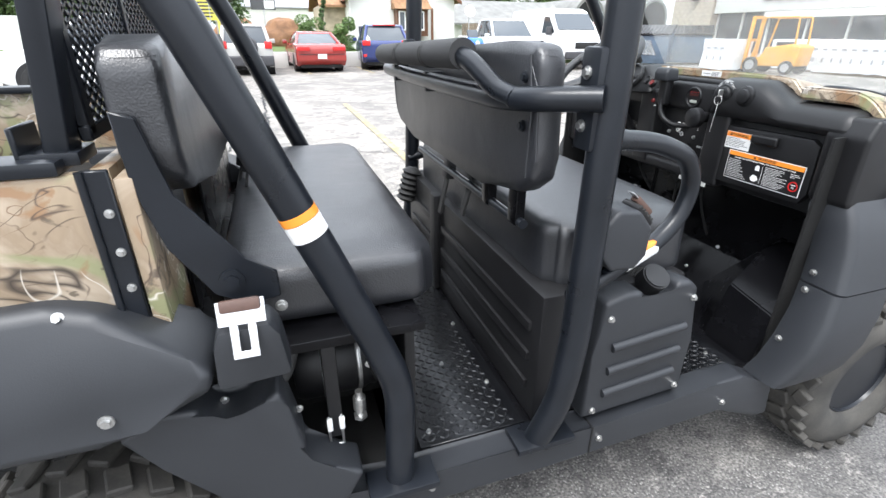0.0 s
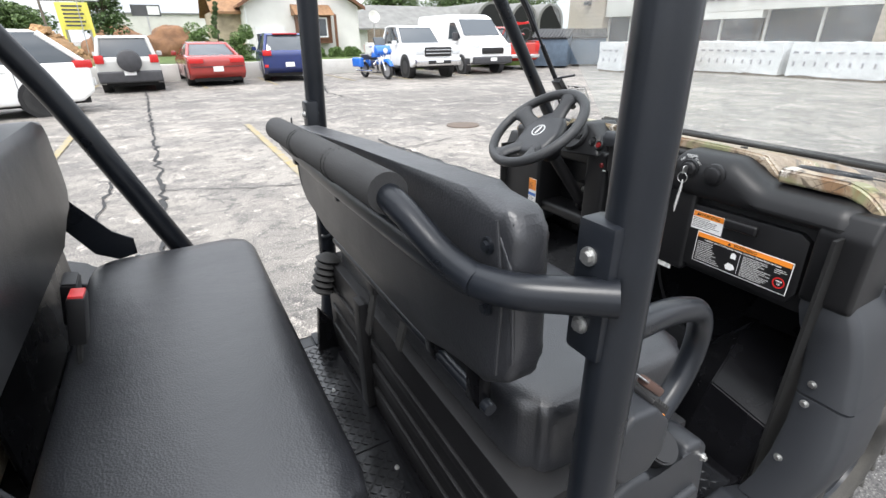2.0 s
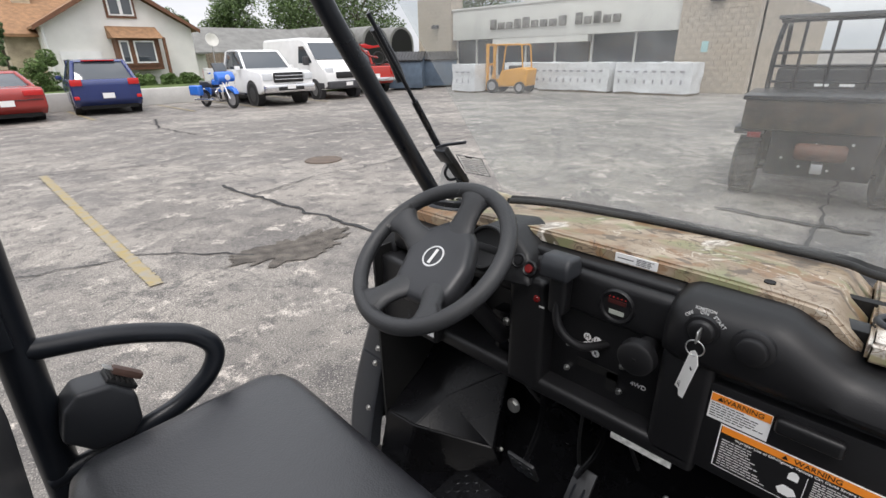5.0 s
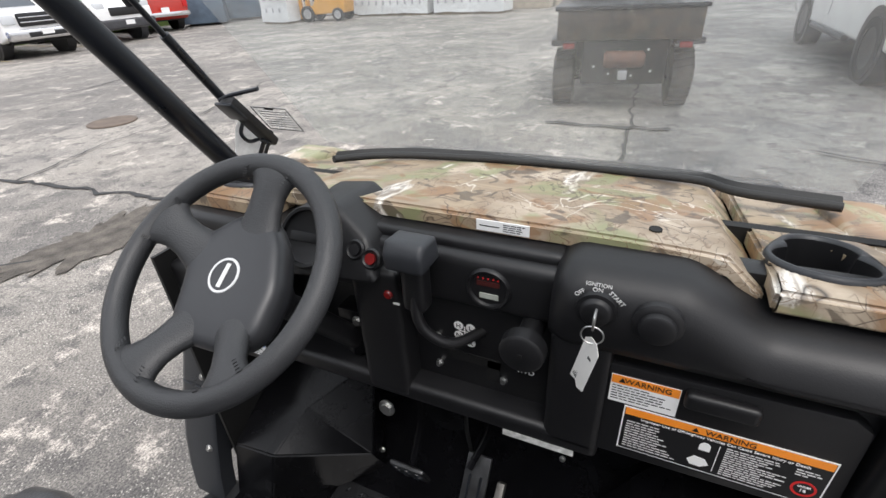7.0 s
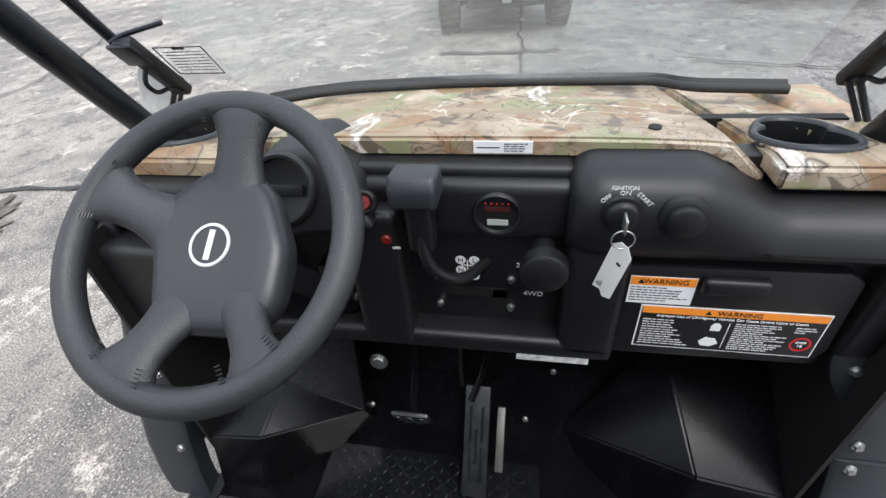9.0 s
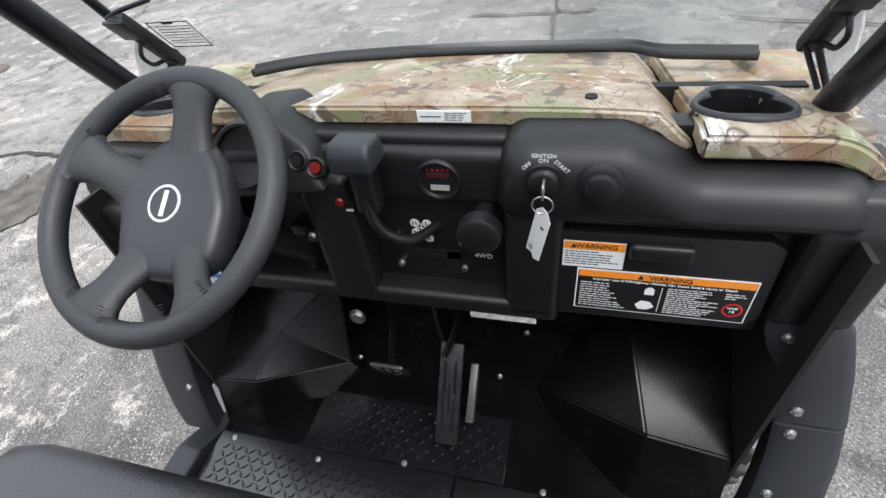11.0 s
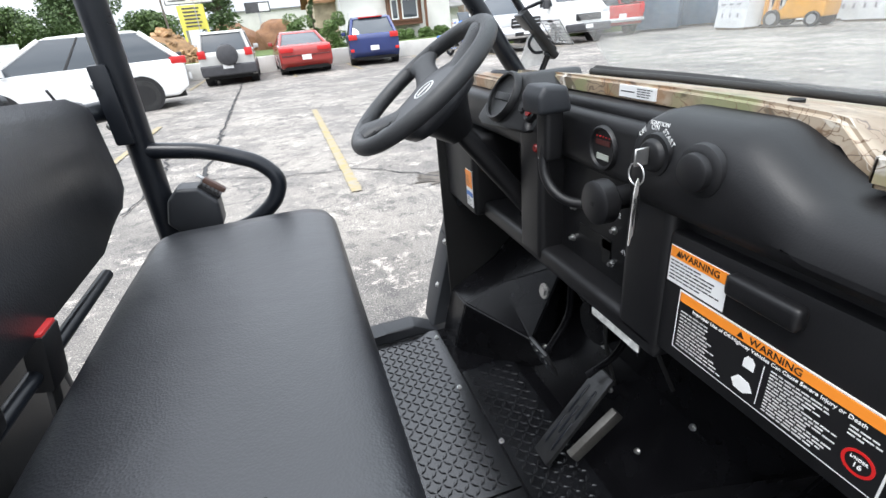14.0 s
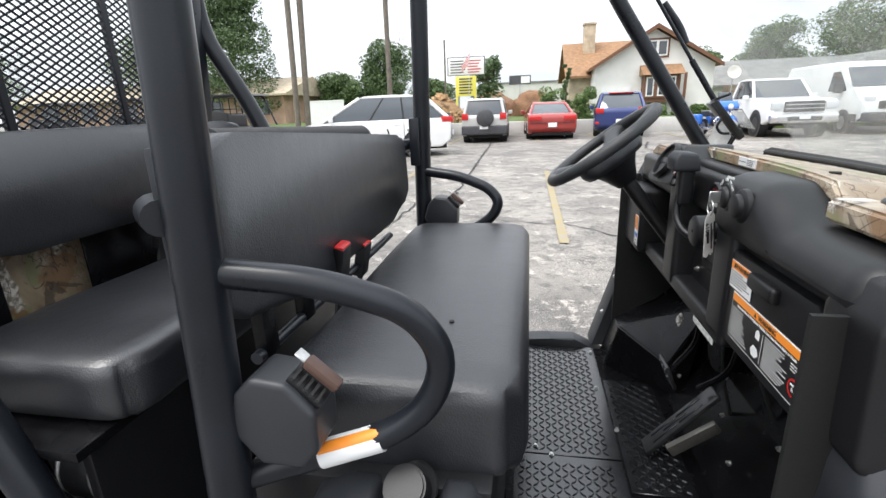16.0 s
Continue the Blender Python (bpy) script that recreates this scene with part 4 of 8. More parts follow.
for x in (1.80, -0.375):
    for s in (-1, 1):
        wheel((x, s * 0.60, 0.292), s)
part("axle", cy((1.80, -0.5, 0.30), (1.80, 0.5, 0.30), 0.03), DARK, car)
part("axle", cy((-0.375, -0.5, 0.30), (-0.375, 0.5, 0.30), 0.03), DARK, car)
part("frame_rail", bx(-1.3, 2.0, -0.30, -0.24, 0.28, 0.355), DARK, car)
part("frame_rail", bx(-1.3, 2.0, 0.24, 0.30, 0.28, 0.355), DARK, car)

# front fender panels beside the footwell
for s in (-1, 1):
    # a moulded panel that faces the rear and turns forward along the outside
    rows_f = [(0.960, 1.460, 0.560, 0.650), (0.900, 1.450, 0.564, 0.690), (0.860, 1.448, 0.578, 0.705), (0.810, 1.442, 0.610, 0.722), (0.74, 1.428, 0.622, 0.738), (0.705, 1.420, 0.628, 0.746)]
    rows_l = [(0.700, 1.416, 0.630, 0.744), (0.62, 1.398, 0.638, 0.758), (0.53, 1.372, 0.638, 0.762), (0.45, 1.345, 0.630, 0.748), (0.40, 1.325, 0.615, 0.725)]
    made = []
    for nm, rr_, lab_ in (("front_fender", rows_f, "charcoal plastic front fender"), ("fender_lower", rows_l, "charcoal plastic fender skirt")):
        fb = bmesh.new()
        loops = []
        for z, x, yi, yo in rr_:
            loops.append([fb.verts.new((px, s * py, z)) for px, py in ((x + 0.050, yi + 0.004), (x + 0.006, yi), (x, yi + 0.008), (x, yo - 0.022), (x + 0.006, yo - 0.007), (x + 0.022, yo), (x + 0.20, yo), (x + 0.20, yo - 0.012), (x + 0.025, yo - 0.014), (x + 0.016, yi + 0.018), (x + 0.050, yi + 0.012))])
        for p, q in zip(loops, loops[1:]):
            for k in range(11):
                fb.faces.new((p[k], p[(k + 1) % 11], q[(k + 1) % 11], q[k]))
        fb.faces.new(loops[0]); fb.faces.new(loops[-1])
        made.append(part(nm, fb, PLASTIC_GREY, car, lab_, smooth=50))
    for x, y, z in ((1.4495, 0.597, 0.894), (1.426, 0.655, 0.735)):
        bolt("fender_bolt", (x, s * y, z), (-1, 0, 0), 0.010, made[0])
    for x, y, z in ((1.412, 0.658, 0.685), (1.372, 0.66, 0.53)):
        bolt("fender_bolt", (x, s * y, z), (-1, 0, 0), 0.010, made[1])
    wide = [(1.62, 0.955), (1.80, 0.965), (2.10, 0.90), (2.25, 0.70), (2.20, 0.62), (2.05, 0.70), (1.80, 0.76), (1.62, 0.72)]
    part("fender_flare", pr(wide, "y", min(s * 0.56, s * 0.70), max(s * 0.56, s * 0.70), bevel=0.018, seg=3), PLASTIC_GREY, car)
    part("fender_camo", pr([(1.58, 0.95), (1.60, 1.17), (1.95, 1.15), (2.25, 1.0), (2.26, 0.86), (2.05, 0.93), (1.80, 0.965)], "y", min(s * 0.55, s * 0.66), max(s * 0.55, s * 0.66), bevel=0.02, seg=3), CAMO, car, "woodland camo front fender skin")

# wheel wells and toe board
toe = part("toe_board", pr([(1.535, 0.388), (1.66, 0.56), (1.70, 0.90), (1.74, 0.90), (1.74, 0.36), (1.535, 0.36)], "y", -0.60, 0.60, bevel=0.003), STEEL_BLACK, car, "gloss black steel toe board")
for s in (-1, 1):
    bm = bmesh.new()
    P = lambda x, y, z: bm.verts.new((x, s * y, z))
    a, b, c, d = P(1.355, 0.605, 0.36), P(1.355, 0.490, 0.36), P(1.403, 0.468, 0.557), P(1.404, 0.605, 0.535)
    e, f_, g, h_ = P(1.70, 0.605, 0.40), P(1.575, 0.26, 0.40), P(1.520, 0.445, 0.615), P(1.56, 0.605, 0.615)
    m_, k_ = P(1.515, 0.255, 0.530), P(1.640, 0.300, 0.720)
    t_ = P(1.66, 0.605, 0.72)
    if s < 0:
        f_.co, g.co, h_.co, m_.co, k_.co, t_.co = (1.590, -0.195, 0.40), (1.584, -0.407, 0.689), (1.600, -0.605, 0.680), (1.582, -0.205, 0.447), (1.660, -0.395, 0.700), (1.68, -0.605, 0.700)
        c.co, d.co, b.co = (1.415, -0.440, 0.590), (1.410, -0.605, 0.560), (1.365, -0.420, 0.36)
    for q in ((a, b, c, d), (d, c, g, h_), (b, f_, m_, c), (c, m_, g), (m_, k_, g), (g, k_, t_, h_), (e, t_, k_, f_), (f_, k_, m_), (a, d, h_, t_, e), (a, e, f_, b)):
        bm.faces.new(q)
    bmesh.ops.bevel(bm, geom=bm.edges[:], offset=0.004, segments=2, affect="EDGES")
    part("wheel_well", bm, STEEL_BLACK, car, "gloss black folded steel wheel well", smooth=25)
for x, y, z in ((1.56, 0.26, 0.47), (1.60, 0.02, 0.50), (1.57, -0.12, 0.46), (1.64, -0.18, 0.56), (1.66, 0.32, 0.66), (1.62, 0.08, 0.58)):
    bolt("toe_bolt", (x, y, z + 0.02), (-1, 0, 0.5), 0.007, car)

# unseen near-black sheets added behind the dash to keep daylight out of the footwell
part("firewall_light_block", bx(1.745, 1.765, -0.61, 0.61, 0.30, 1.165), DARK, car, "near-black sheet behind the dashboard, added to block light")
part("light_block_top", bx(1.60, 1.76, -0.60, 0.60, 1.10, 1.12), DARK, car)

# inner side panels in near-black, run down to close gaps that let light in
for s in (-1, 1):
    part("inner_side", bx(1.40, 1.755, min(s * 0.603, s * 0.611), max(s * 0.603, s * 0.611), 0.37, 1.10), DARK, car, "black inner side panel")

# ---- dashboard ----
LENS = plain("dark_red_lens", (0.16, 0.012, 0.012), 0.2)
dash = part("dashboard", bx(1.56, 1.60, -0.58, 0.60, 0.86, 1.19, bevel=0.004), PLASTIC, car, "black moulded plastic dashboard")


def dash_box(name, y0, y1, z0, z1, x0, x1=1.575, bevel=0.010, label="", mt=None):
    return part(name, bx(x0, x1, y0, y1, z0, z1, bevel=bevel, seg=3), mt or PLASTIC, dash, label)


dash_box("lower_rail", -0.250, 0.60, 0.862, 0.903, 1.450, bevel=0.014)
dash_box("upper_band", -0.175, 0.175, 1.088, 1.185, 1.480, bevel=0.020)
dash_box("upper_ledge", -0.165, 0.30, 1.165, 1.200, 1.500, bevel=0.012)
dash_box("pillar", 0.082, 0.172, 0.872, 1.150, 1.446, bevel=0.014)
dash_box("pillar", -0.250, -0.162, 0.872, 1.11, 1.450, bevel=0.014)
dash_box("left_panel", 0.388, 0.61, 0.866, 1.075, 1.424, bevel=0.016)
dash_box("left_top", 0.12, 0.60, 1.085, 1.175, 1.466, bevel=0.02)
dash_box("recess_back", 0.155, 0.41, 0.89, 1.10, 1.552, 1.575, bevel=0.002)
dash_box("recess_back", -0.185, 0.085, 0.89, 1.10, 1.515, 1.56, bevel=0.002)
# cluster pod with round blank
pod_b = pr([(0.105, 1.135), (0.135, 1.195), (0.20, 1.232), (0.275, 1.225), (0.33, 1.17), (0.345, 1.13), (0.30, 1.12)], "x", 1.455, 1.58, bevel=0.014, seg=3)
for v in pod_b.verts:
    v.co.x += 0.6 * (v.co.z - 1.186)
pod = part("cluster_pod", pod_b, PLASTIC, dash, "rounded black instrument pod")
bm = lathe(bmesh.new(), [(0.001, 0), (0.036, 0), (0.039, 0.002), (0.040, 0.008), (0.044, 0.009), (0.047, 0.006), (0.048, -0.004)], back_face(1.449, 0.243, 1.186, 31) @ Matrix.Scale(1.12, 4), 36)
speaker = part("round_blank", bm, PLASTIC, dash, "round black horn blank with raised bar")
part("blank_bar", bx(-0.034, 0.034, -0.008, 0.008, -0.001, 0.004, bevel=0.002, m=back_face(1.449, 0.243, 1.186, 31)), PLASTIC, speaker)
for y, z, mt in ((0.121, 1.172, LENS), (0.152, 1.180, PLASTIC)):
    bm = lathe(bmesh.new(), [(0.010, 0.000), (0.014, 0.003), (0.017, 0.0), (0.017, -0.01)], back_face(1.453 + 0.6 * (z - 1.186), y, z, 31), 20)
    w = part("warning_lamp", bm, PLASTIC, dash)
    part("lamp_lens", cy((1.453 + 0.6 * (z - 1.186), y, z), (1.4495 + 0.6 * (z - 1.186), y, z + 0.002), 0.009, seg=16), mt, w, "small red lamp lens")
lamp = part("steering_lamp", lathe(bmesh.new(), [(0.001, 0.004), (0.006, 0.004), (0.008, 0.002), (0.009, -0.004)], back_face(1.446, 0.099, 1.108), 18), LENS, dash, "small red power steering lamp")
part("lamp_print", bx(1.4465, 1.4478, 0.080, 0.118, 1.090, 1.094), PRINT, lamp)
# hour meter
gauge = part("hour_meter", lathe(bmesh.new(), [(0.001, 0.0), (0.028, 0.0), (0.030, 0.004), (0.033, 0.005), (0.036, 0.001), (0.036, -0.01)], back_face(1.479, -0.060, 1.136), 32), PLASTIC, dash, "round black hour meter")
part("meter_display", bx(1.4775, 1.479, -0.076, -0.046, 1.118, 1.127), plain("lcd_grey", (0.35, 0.37, 0.33), 0.3), gauge, "grey display")
part("meter_bar", bx(1.4775, 1.479, -0.078, -0.042, 1.141, 1.149), plain("dark_red_bar", (0.05, 0.010, 0.009), 0.4), gauge)
for k in range(5):
    part("meter_tick", bx(1.4775, 1.479, -0.077 + 0.008 * k, -0.075 + 0.008 * k, 1.153, 1.155), RED, gauge)
# shift gate plate
gate = part("shift_gate_plate", bx(1.497, 1.515, -0.170, 0.084, 0.90, 1.092, bevel=0.003), PLASTIC, dash, "black shift gate plate")
# dark slabs on the plate stand in for the shade in its slots
part("gate_slot", bx(1.4955, 1.4975, -0.075, 0.018, 0.955, 0.975), DARK, gate)
part("gate_slot", bx(1.4955, 1.4975, -0.075, -0.052, 0.925, 0.972), DARK, gate)
gate_letters = (("H", 0.000, 1.033), ("L", -0.022, 1.033), ("N", 0.000, 1.012), ("R", -0.022, 1.000))
for ch, y, z in gate_letters:
    part("letter_disc", cy((1.4972, y, z), (1.4962, y, z), 0.0085, seg=18), WHITE_DECAL, gate)
    text_mesh(ch, 0.013, BLACK_DECAL, gate, back_face(1.4956, y, z))
part("gate_link", bx(1.4964, 1.4972, -0.012, -0.010, 1.0, 1.033), WHITE_DECAL, gate)
part("gate_link", bx(1.4964, 1.4972, -0.022, 0.0, 1.0215, 1.0235), WHITE_DECAL, gate)
for y, z in ((-0.082, 0.998), (-0.082, 0.935), (0.040, 1.0), (0.040, 0.935)):
    bolt("gate_bolt", (1.496, y, z), (-1, 0, 0), 0.007, gate)
knob = part("drive_knob", lathe(bmesh.new(), [(0.001, 0.030), (0.028, 0.030), (0.033, 0.026), (0.034, 0.006), (0.028, 0.0), (0.018, -0.002), (0.018, -0.06)], back_face(1.446, -0.129, 1.078), 30), PLASTIC, dash, "round black drive selector knob")
part("knob_mark", bx(1.4150, 1.4162, -0.132, -0.126, 1.075, 1.081), DARK, knob)
text_mesh("4WD", 0.014, PRINT, gate, back_face(1.4960, -0.118, 0.968))
text_mesh("2", 0.013, PRINT, gate, back_face(1.4960, -0.092, 1.028))
# ignition dashboard bulge over the glove box
bulge = bmesh.new()
rings = []
for k in range(41):
    y = -0.158 - 0.46 * k / 40
    t = max(0.0, min(1.0, (-y - 0.31) / 0.12))
    zt = 1.214 - 0.050 * t * t * (3 - 2 * t)
    edge = min(1.0, k / 3, (40 - k) / 3)
    zt -= 0.018 * (1 - edge) ** 2
    xf = 1.438 + 0.016 * (1 - edge) ** 2
    rings.append([bulge.verts.new((x, y, z)) for x, z in ((1.60, 1.09), (xf + 0.03, 1.090), (xf + 0.008, 1.098), (xf, 1.115), (xf, zt - 0.055), (xf + 0.006, zt - 0.030), (xf + 0.022, zt - 0.010), (xf + 0.050, zt - 0.001), (1.60, zt))])
for p, q in zip(rings, rings[1:]):
    for k in range(9):
        bulge.faces.new((p[k], p[(k + 1) % 9], q[(k + 1) % 9], q[k]))
bulge.faces.new(rings[0]); bulge.faces.new(rings[-1])
part("dash_bulge", bulge, PLASTIC, dash, "rounded black dash brow", smooth=60)
pod_r = bmesh.new()
prism(pod_r, [(1.458, 0.915), (1.446, 0.93), (1.438, 1.10), (1.46, 1.150), (1.60, 1.150), (1.60, 0.915)], "y", -0.665, -0.556, bevel=0.012, seg=3)
part("dash_end", pod_r, PLASTIC, dash, "rounded black dash end pod")
part("dash_end", pr([(1.468, 0.90), (1.462, 0.93), (1.460, 1.09), (1.48, 1.14), (1.60, 1.14), (1.60, 0.90)], "y", 0.585, 0.655, bevel=0.010, seg=3), PLASTIC, dash)
glove = part("glove_box_door", pr([(-0.234, 0.888), (-0.229, 1.058), (-0.242, 1.072), (-0.522, 1.076), (-0.545, 1.060), (-0.550, 0.925), (-0.532, 0.892)], "x", 1.455, 1.50, bevel=0.006), PLASTIC, dash, "black glove box door with warning stickers")
part("glove_handle", bx(1.440, 1.458, -0.432, -0.345, 1.035, 1.063, bevel=0.008, seg=3), PLASTIC, glove, "black moulded pull handle")
part("glove_surround", bx(1.475, 1.56, -0.56, -0.22, 0.87, 1.11, bevel=0.004), PLASTIC, dash)


def decal(name, y0, y1, z0, z1, x, material, parent, label="", thick=0.0012):
    return part(name, bx(x - thick, x, min(y0, y1), max(y0, y1), z0, z1), material, parent, label, smooth=0)


def print_lines(parent, y0, y1, z0, z1, n, x, material, seed, h=0.0016, fill=(0.6, 1.0)):
    """Small print that cannot be read: plain bars."""
    rnd = random.Random(seed)
    bm = bmesh.new()
    for k in range(n):
        z = z1 - (z1 - z0) * (k + 0.5) / n
        y = y0
        end = y0 + (y1 - y0) * rnd.uniform(*fill)
        while abs(y - y0) < abs(end - y0) - 0.003:
            step = math.copysign(rnd.uniform(0.004, 0.012), y1 - y0)
            if abs(y + step - y0) > abs(end - y0):
                break
            box(bm, x - 0.0004, x, min(y, y + step), max(y, y + step), z - h / 2, z + h / 2)
            y += step + math.copysign(0.0016, y1 - y0)
    return part("print_bar", bm, material, parent, smooth=0)


GX = 1.4548
d = decal("warning_sticker", -0.252, -0.341, 1.004, 1.056, GX, WHITE_DECAL, glove, "white warning sticker with orange header")
decal("sticker_border", -0.2505, -0.3425, 1.0025, 1.0575, GX + 0.0004, BLACK_DECAL, d)
decal("orange_header", -0.253, -0.340, 1.040, 1.055, GX - 0.0013, ORANGE, d, "orange warning header", 0.0006)
text_mesh("WARNING", 0.0125, BLACK_DECAL, d, back_face(GX - 0.0022, -0.300, 1.0475))
part("alert_triangle", pr([(-0.2715, 1.0435), (-0.2625, 1.0435), (-0.267, 1.052)], "x", GX - 0.0024, GX - 0.0018), BLACK_DECAL, d, smooth=0)
print_lines(d, -0.255, -0.338, 1.008, 1.038, 6, GX - 0.0014, BLACK_DECAL, 4)
d = decal("safety_sticker", -0.278, -0.528, 0.912, 0.998, GX, BLACK_DECAL, glove, "black safety sticker with orange header")
decal("sticker_border", -0.276, -0.530, 0.910, 1.000, GX + 0.0004, WHITE_DECAL, d)
decal("orange_header", -0.279, -0.527, 0.985, 0.998, GX - 0.0013, ORANGE, d, "orange warning header", 0.0006)
text_mesh("WARNING", 0.0125, BLACK_DECAL, d, back_face(GX - 0.0022, -0.412, 0.9915))
part("alert_triangle", pr([(-0.3745, 0.988), (-0.3655, 0.988), (-0.370, 0.996)], "x", GX - 0.0024, GX - 0.0018), BLACK_DECAL, d, smooth=0)
text_mesh("Improper Use of Off-Highway Vehicles Can Cause Severe Injury or Death", 0.0068, WHITE_DECAL, d, back_face(GX - 0.0014, -0.403, 0.980))
print_lines(d, -0.283, -0.360, 0.916, 0.974, 11, GX - 0.0013, PRINT, 8)
print_lines(d, -0.412, -0.490, 0.916, 0.974, 13, GX - 0.0013, PRINT, 9)
print_lines(d, -0.492, -0.525, 0.960, 0.974, 3, GX - 0.0013, PRINT, 10)
decal("divider_line", -0.4035, -0.4045, 0.918, 0.972, GX - 0.0013, WHITE_DECAL, d, "", 0.0003)
part("pictogram", pr([(-0.380, 0.955), (-0.380, 0.966), (-0.384, 0.971), (-0.390, 0.971), (-0.394, 0.966), (-0.394, 0.955)], "x", GX - 0.0018, GX - 0.0013), WHITE_DECAL, d, smooth=0)
part("pictogram", pr([(-0.370, 0.930), (-0.378, 0.940), (-0.392, 0.938), (-0.398, 0.928), (-0.388, 0.920), (-0.375, 0.921)], "x", GX - 0.0018, GX - 0.0013), WHITE_DECAL, d, smooth=0)
part("ban_ring", lathe(bmesh.new(), [(0.0115, 0.0006), (0.0145, 0.0006), (0.0145, 0.0), (0.0115, 0.0)], back_face(GX - 0.0013, -0.508, 0.938), 28, False), RED, d, "red prohibition ring")
text_mesh("UNDER", 0.0046, WHITE_DECAL, d, back_face(GX - 0.0016, -0.508, 0.942))
text_mesh("16", 0.0085, WHITE_DECAL, d, back_face(GX - 0.0016, -0.508, 0.9345))
# ignition switch, key, tag and blanking cap
BX = 1.4385
ign = part("ignition_switch", lathe(bmesh.new(), [(0.001, 0.010), (0.016, 0.010), (0.019, 0.008), (0.021, 0.003), (0.026, 0.002), (0.027, -0.006)], back_face(BX, -0.220, 1.168), 28), PLASTIC, dash, "black ignition switch with key")
text_mesh("IGNITION", 0.0072, PRINT, ign, back_face(BX + 0.004, -0.219, 1.205, 20))
for word, a in (("OFF", 42), ("ON", 2), ("START", -42)):
    r = 0.0335
    text_mesh(word, 0.0085, PRINT, ign, back_face(BX - 0.0018, -0.220 + r * math.sin(radians(a)), 1.168 + r * math.cos(radians(a)), 0, a))
part("key", bx(1.408, 1.4285, -0.2225, -0.2195, 1.158, 1.180, bevel=0.001, seg=1), ZINC, ign, "steel key")
part("key_ring", sweep(bmesh.new(), [(1.413, -0.221 + 0.014 * math.cos(a), 1.148 + 0.014 * math.sin(a)) for a in [2 * math.pi * k / 20 for k in range(20)]], 0.0011, 6, True), ZINC, ign, "steel key ring")
TAG_YAW = radians(-50)
tag_n = Vector((-math.cos(TAG_YAW), -math.sin(TAG_YAW), 0))
tag_m = Matrix.Translation((1.413, -0.224, 1.137)) @ Matrix((Vector((0, 0, 1)).cross(tag_n), Vector((0, 0, 1)), tag_n)).transposed().to_4x4() @ pose(0, 0, 0, 0, 0, -12) @ Matrix.Scale(1.0, 4)
bm = bmesh.new()
prism(bm, [(-0.006, 0.004), (0.006, 0.004), (0.016, -0.008), (0.016, -0.088), (0.004, -0.095), (-0.004, -0.088), (-0.016, -0.092), (-0.016, -0.008)], "z", -0.0004, 0.0004)
for v in bm.verts:
    v.co.z += 0.10 * v.co.x ** 2 * 4 + 0.6 * v.co.y ** 2
tag = part("paper_tag", bm, TAG_PAPER, ign, "white paper tag with barcode on a key ring", smooth=0)
tag.matrix_local = tag_m
bm = bmesh.new()
rnd = random.Random(2)
y = -0.030
while y > -0.085:
    h = rnd.uniform(0.0006, 0.002)
    box(bm, -0.013, -0.004, y - h, y, 0.0006 + 0.6 * y * y, 0.0011 + 0.6 * y * y)
    y -= h + rnd.uniform(0.0006, 0.0016)
box(bm, 0.001, 0.008, -0.062, -0.026, 0.0016, 0.0022)
part("barcode", bm, BLACK_DECAL, tag, "black barcode and stock mark", smooth=0)
for body, x in (("2019", 0.006),):
    text_mesh(body, 0.014, BLACK_DECAL, tag, pose(0.009, -0.030, -0.0006, 0, 180, -90))
print_lines_bm = bmesh.new()
for k in range(2):
    box(print_lines_bm, -0.003 - 0.010 * k, -0.0 - 0.010 * k, -0.075 + 0.012 * k, -0.020, -0.0016, -0.0008)
part("pen_marks", print_lines_bm, BLACK_DECAL, tag, smooth=0)
part("blank_cap", lathe(bmesh.new(), [(0.001, 0.016), (0.018, 0.016), (0.021, 0.014), (0.022, 0.006), (0.026, 0.005), (0.030, 0.002), (0.031, -0.006)], back_face(BX, -0.293, 1.166), 30), PLASTIC, dash, "round black socket cap")
# shifter lever
lever = part("shift_lever", tube([(1.505, -0.045, 1.030), (1.44, -0.008, 1.035), (1.425, 0.038, 1.075), (1.440, 0.044, 1.17)], 0.009, 0.04, 12), PLASTIC, dash, "black shift lever")
part("shift_handle", bx(1.425, 1.460, 0.024, 0.062, 1.10, 1.205, bevel=0.010, seg=3), PLASTIC, lever, "black shift handle")
part("shift_head", pr([(1.405, 1.185), (1.403, 1.215), (1.415, 1.232), (1.458, 1.228), (1.468, 1.185)], "y", 0.010, 0.074, bevel=0.009, seg=3), PLASTIC_GREY, lever, "charcoal shift grip")
# stickers left of the pillar and vin bar
st = part("column_sticker", bx(1.4225, 1.424, 0.396, 0.440, 0.890, 0.988), WHITE_DECAL, dash, "small orange, white and blue sticker", smooth=0)
part("sticker_band", bx(1.4215, 1.4227, 0.397, 0.439, 0.942, 0.987), ORANGE, st, smooth=0)
part("sticker_band", bx(1.4215, 1.4227, 0.397, 0.439, 0.918, 0.930), BLUE_DECAL, st, smooth=0)
print_lines(st, 0.437, 0.399, 0.892, 0.916, 4, 1.4223, BLACK_DECAL, 3)
print_lines(st, 0.437, 0.399, 0.944, 0.974, 5, 1.4213, BLACK_DECAL, 13)
part("plate_strip", bx(1.452, 1.4545, -0.215, -0.095, 0.852, 0.866), mat("aluminium_strip", (0.6, 0.6, 0.58), 0.4, vary=0.35, scale=80), dash, "pale riveted data strip")
part("label_bars", bx(1.532, 1.5345, 0.165, 0.20, 0.93, 0.965), BLACK_DECAL, dash)
print_lines(dash, 0.197, 0.168, 0.935, 0.960, 2, 1.5318, PRINT, 5, 0.004)
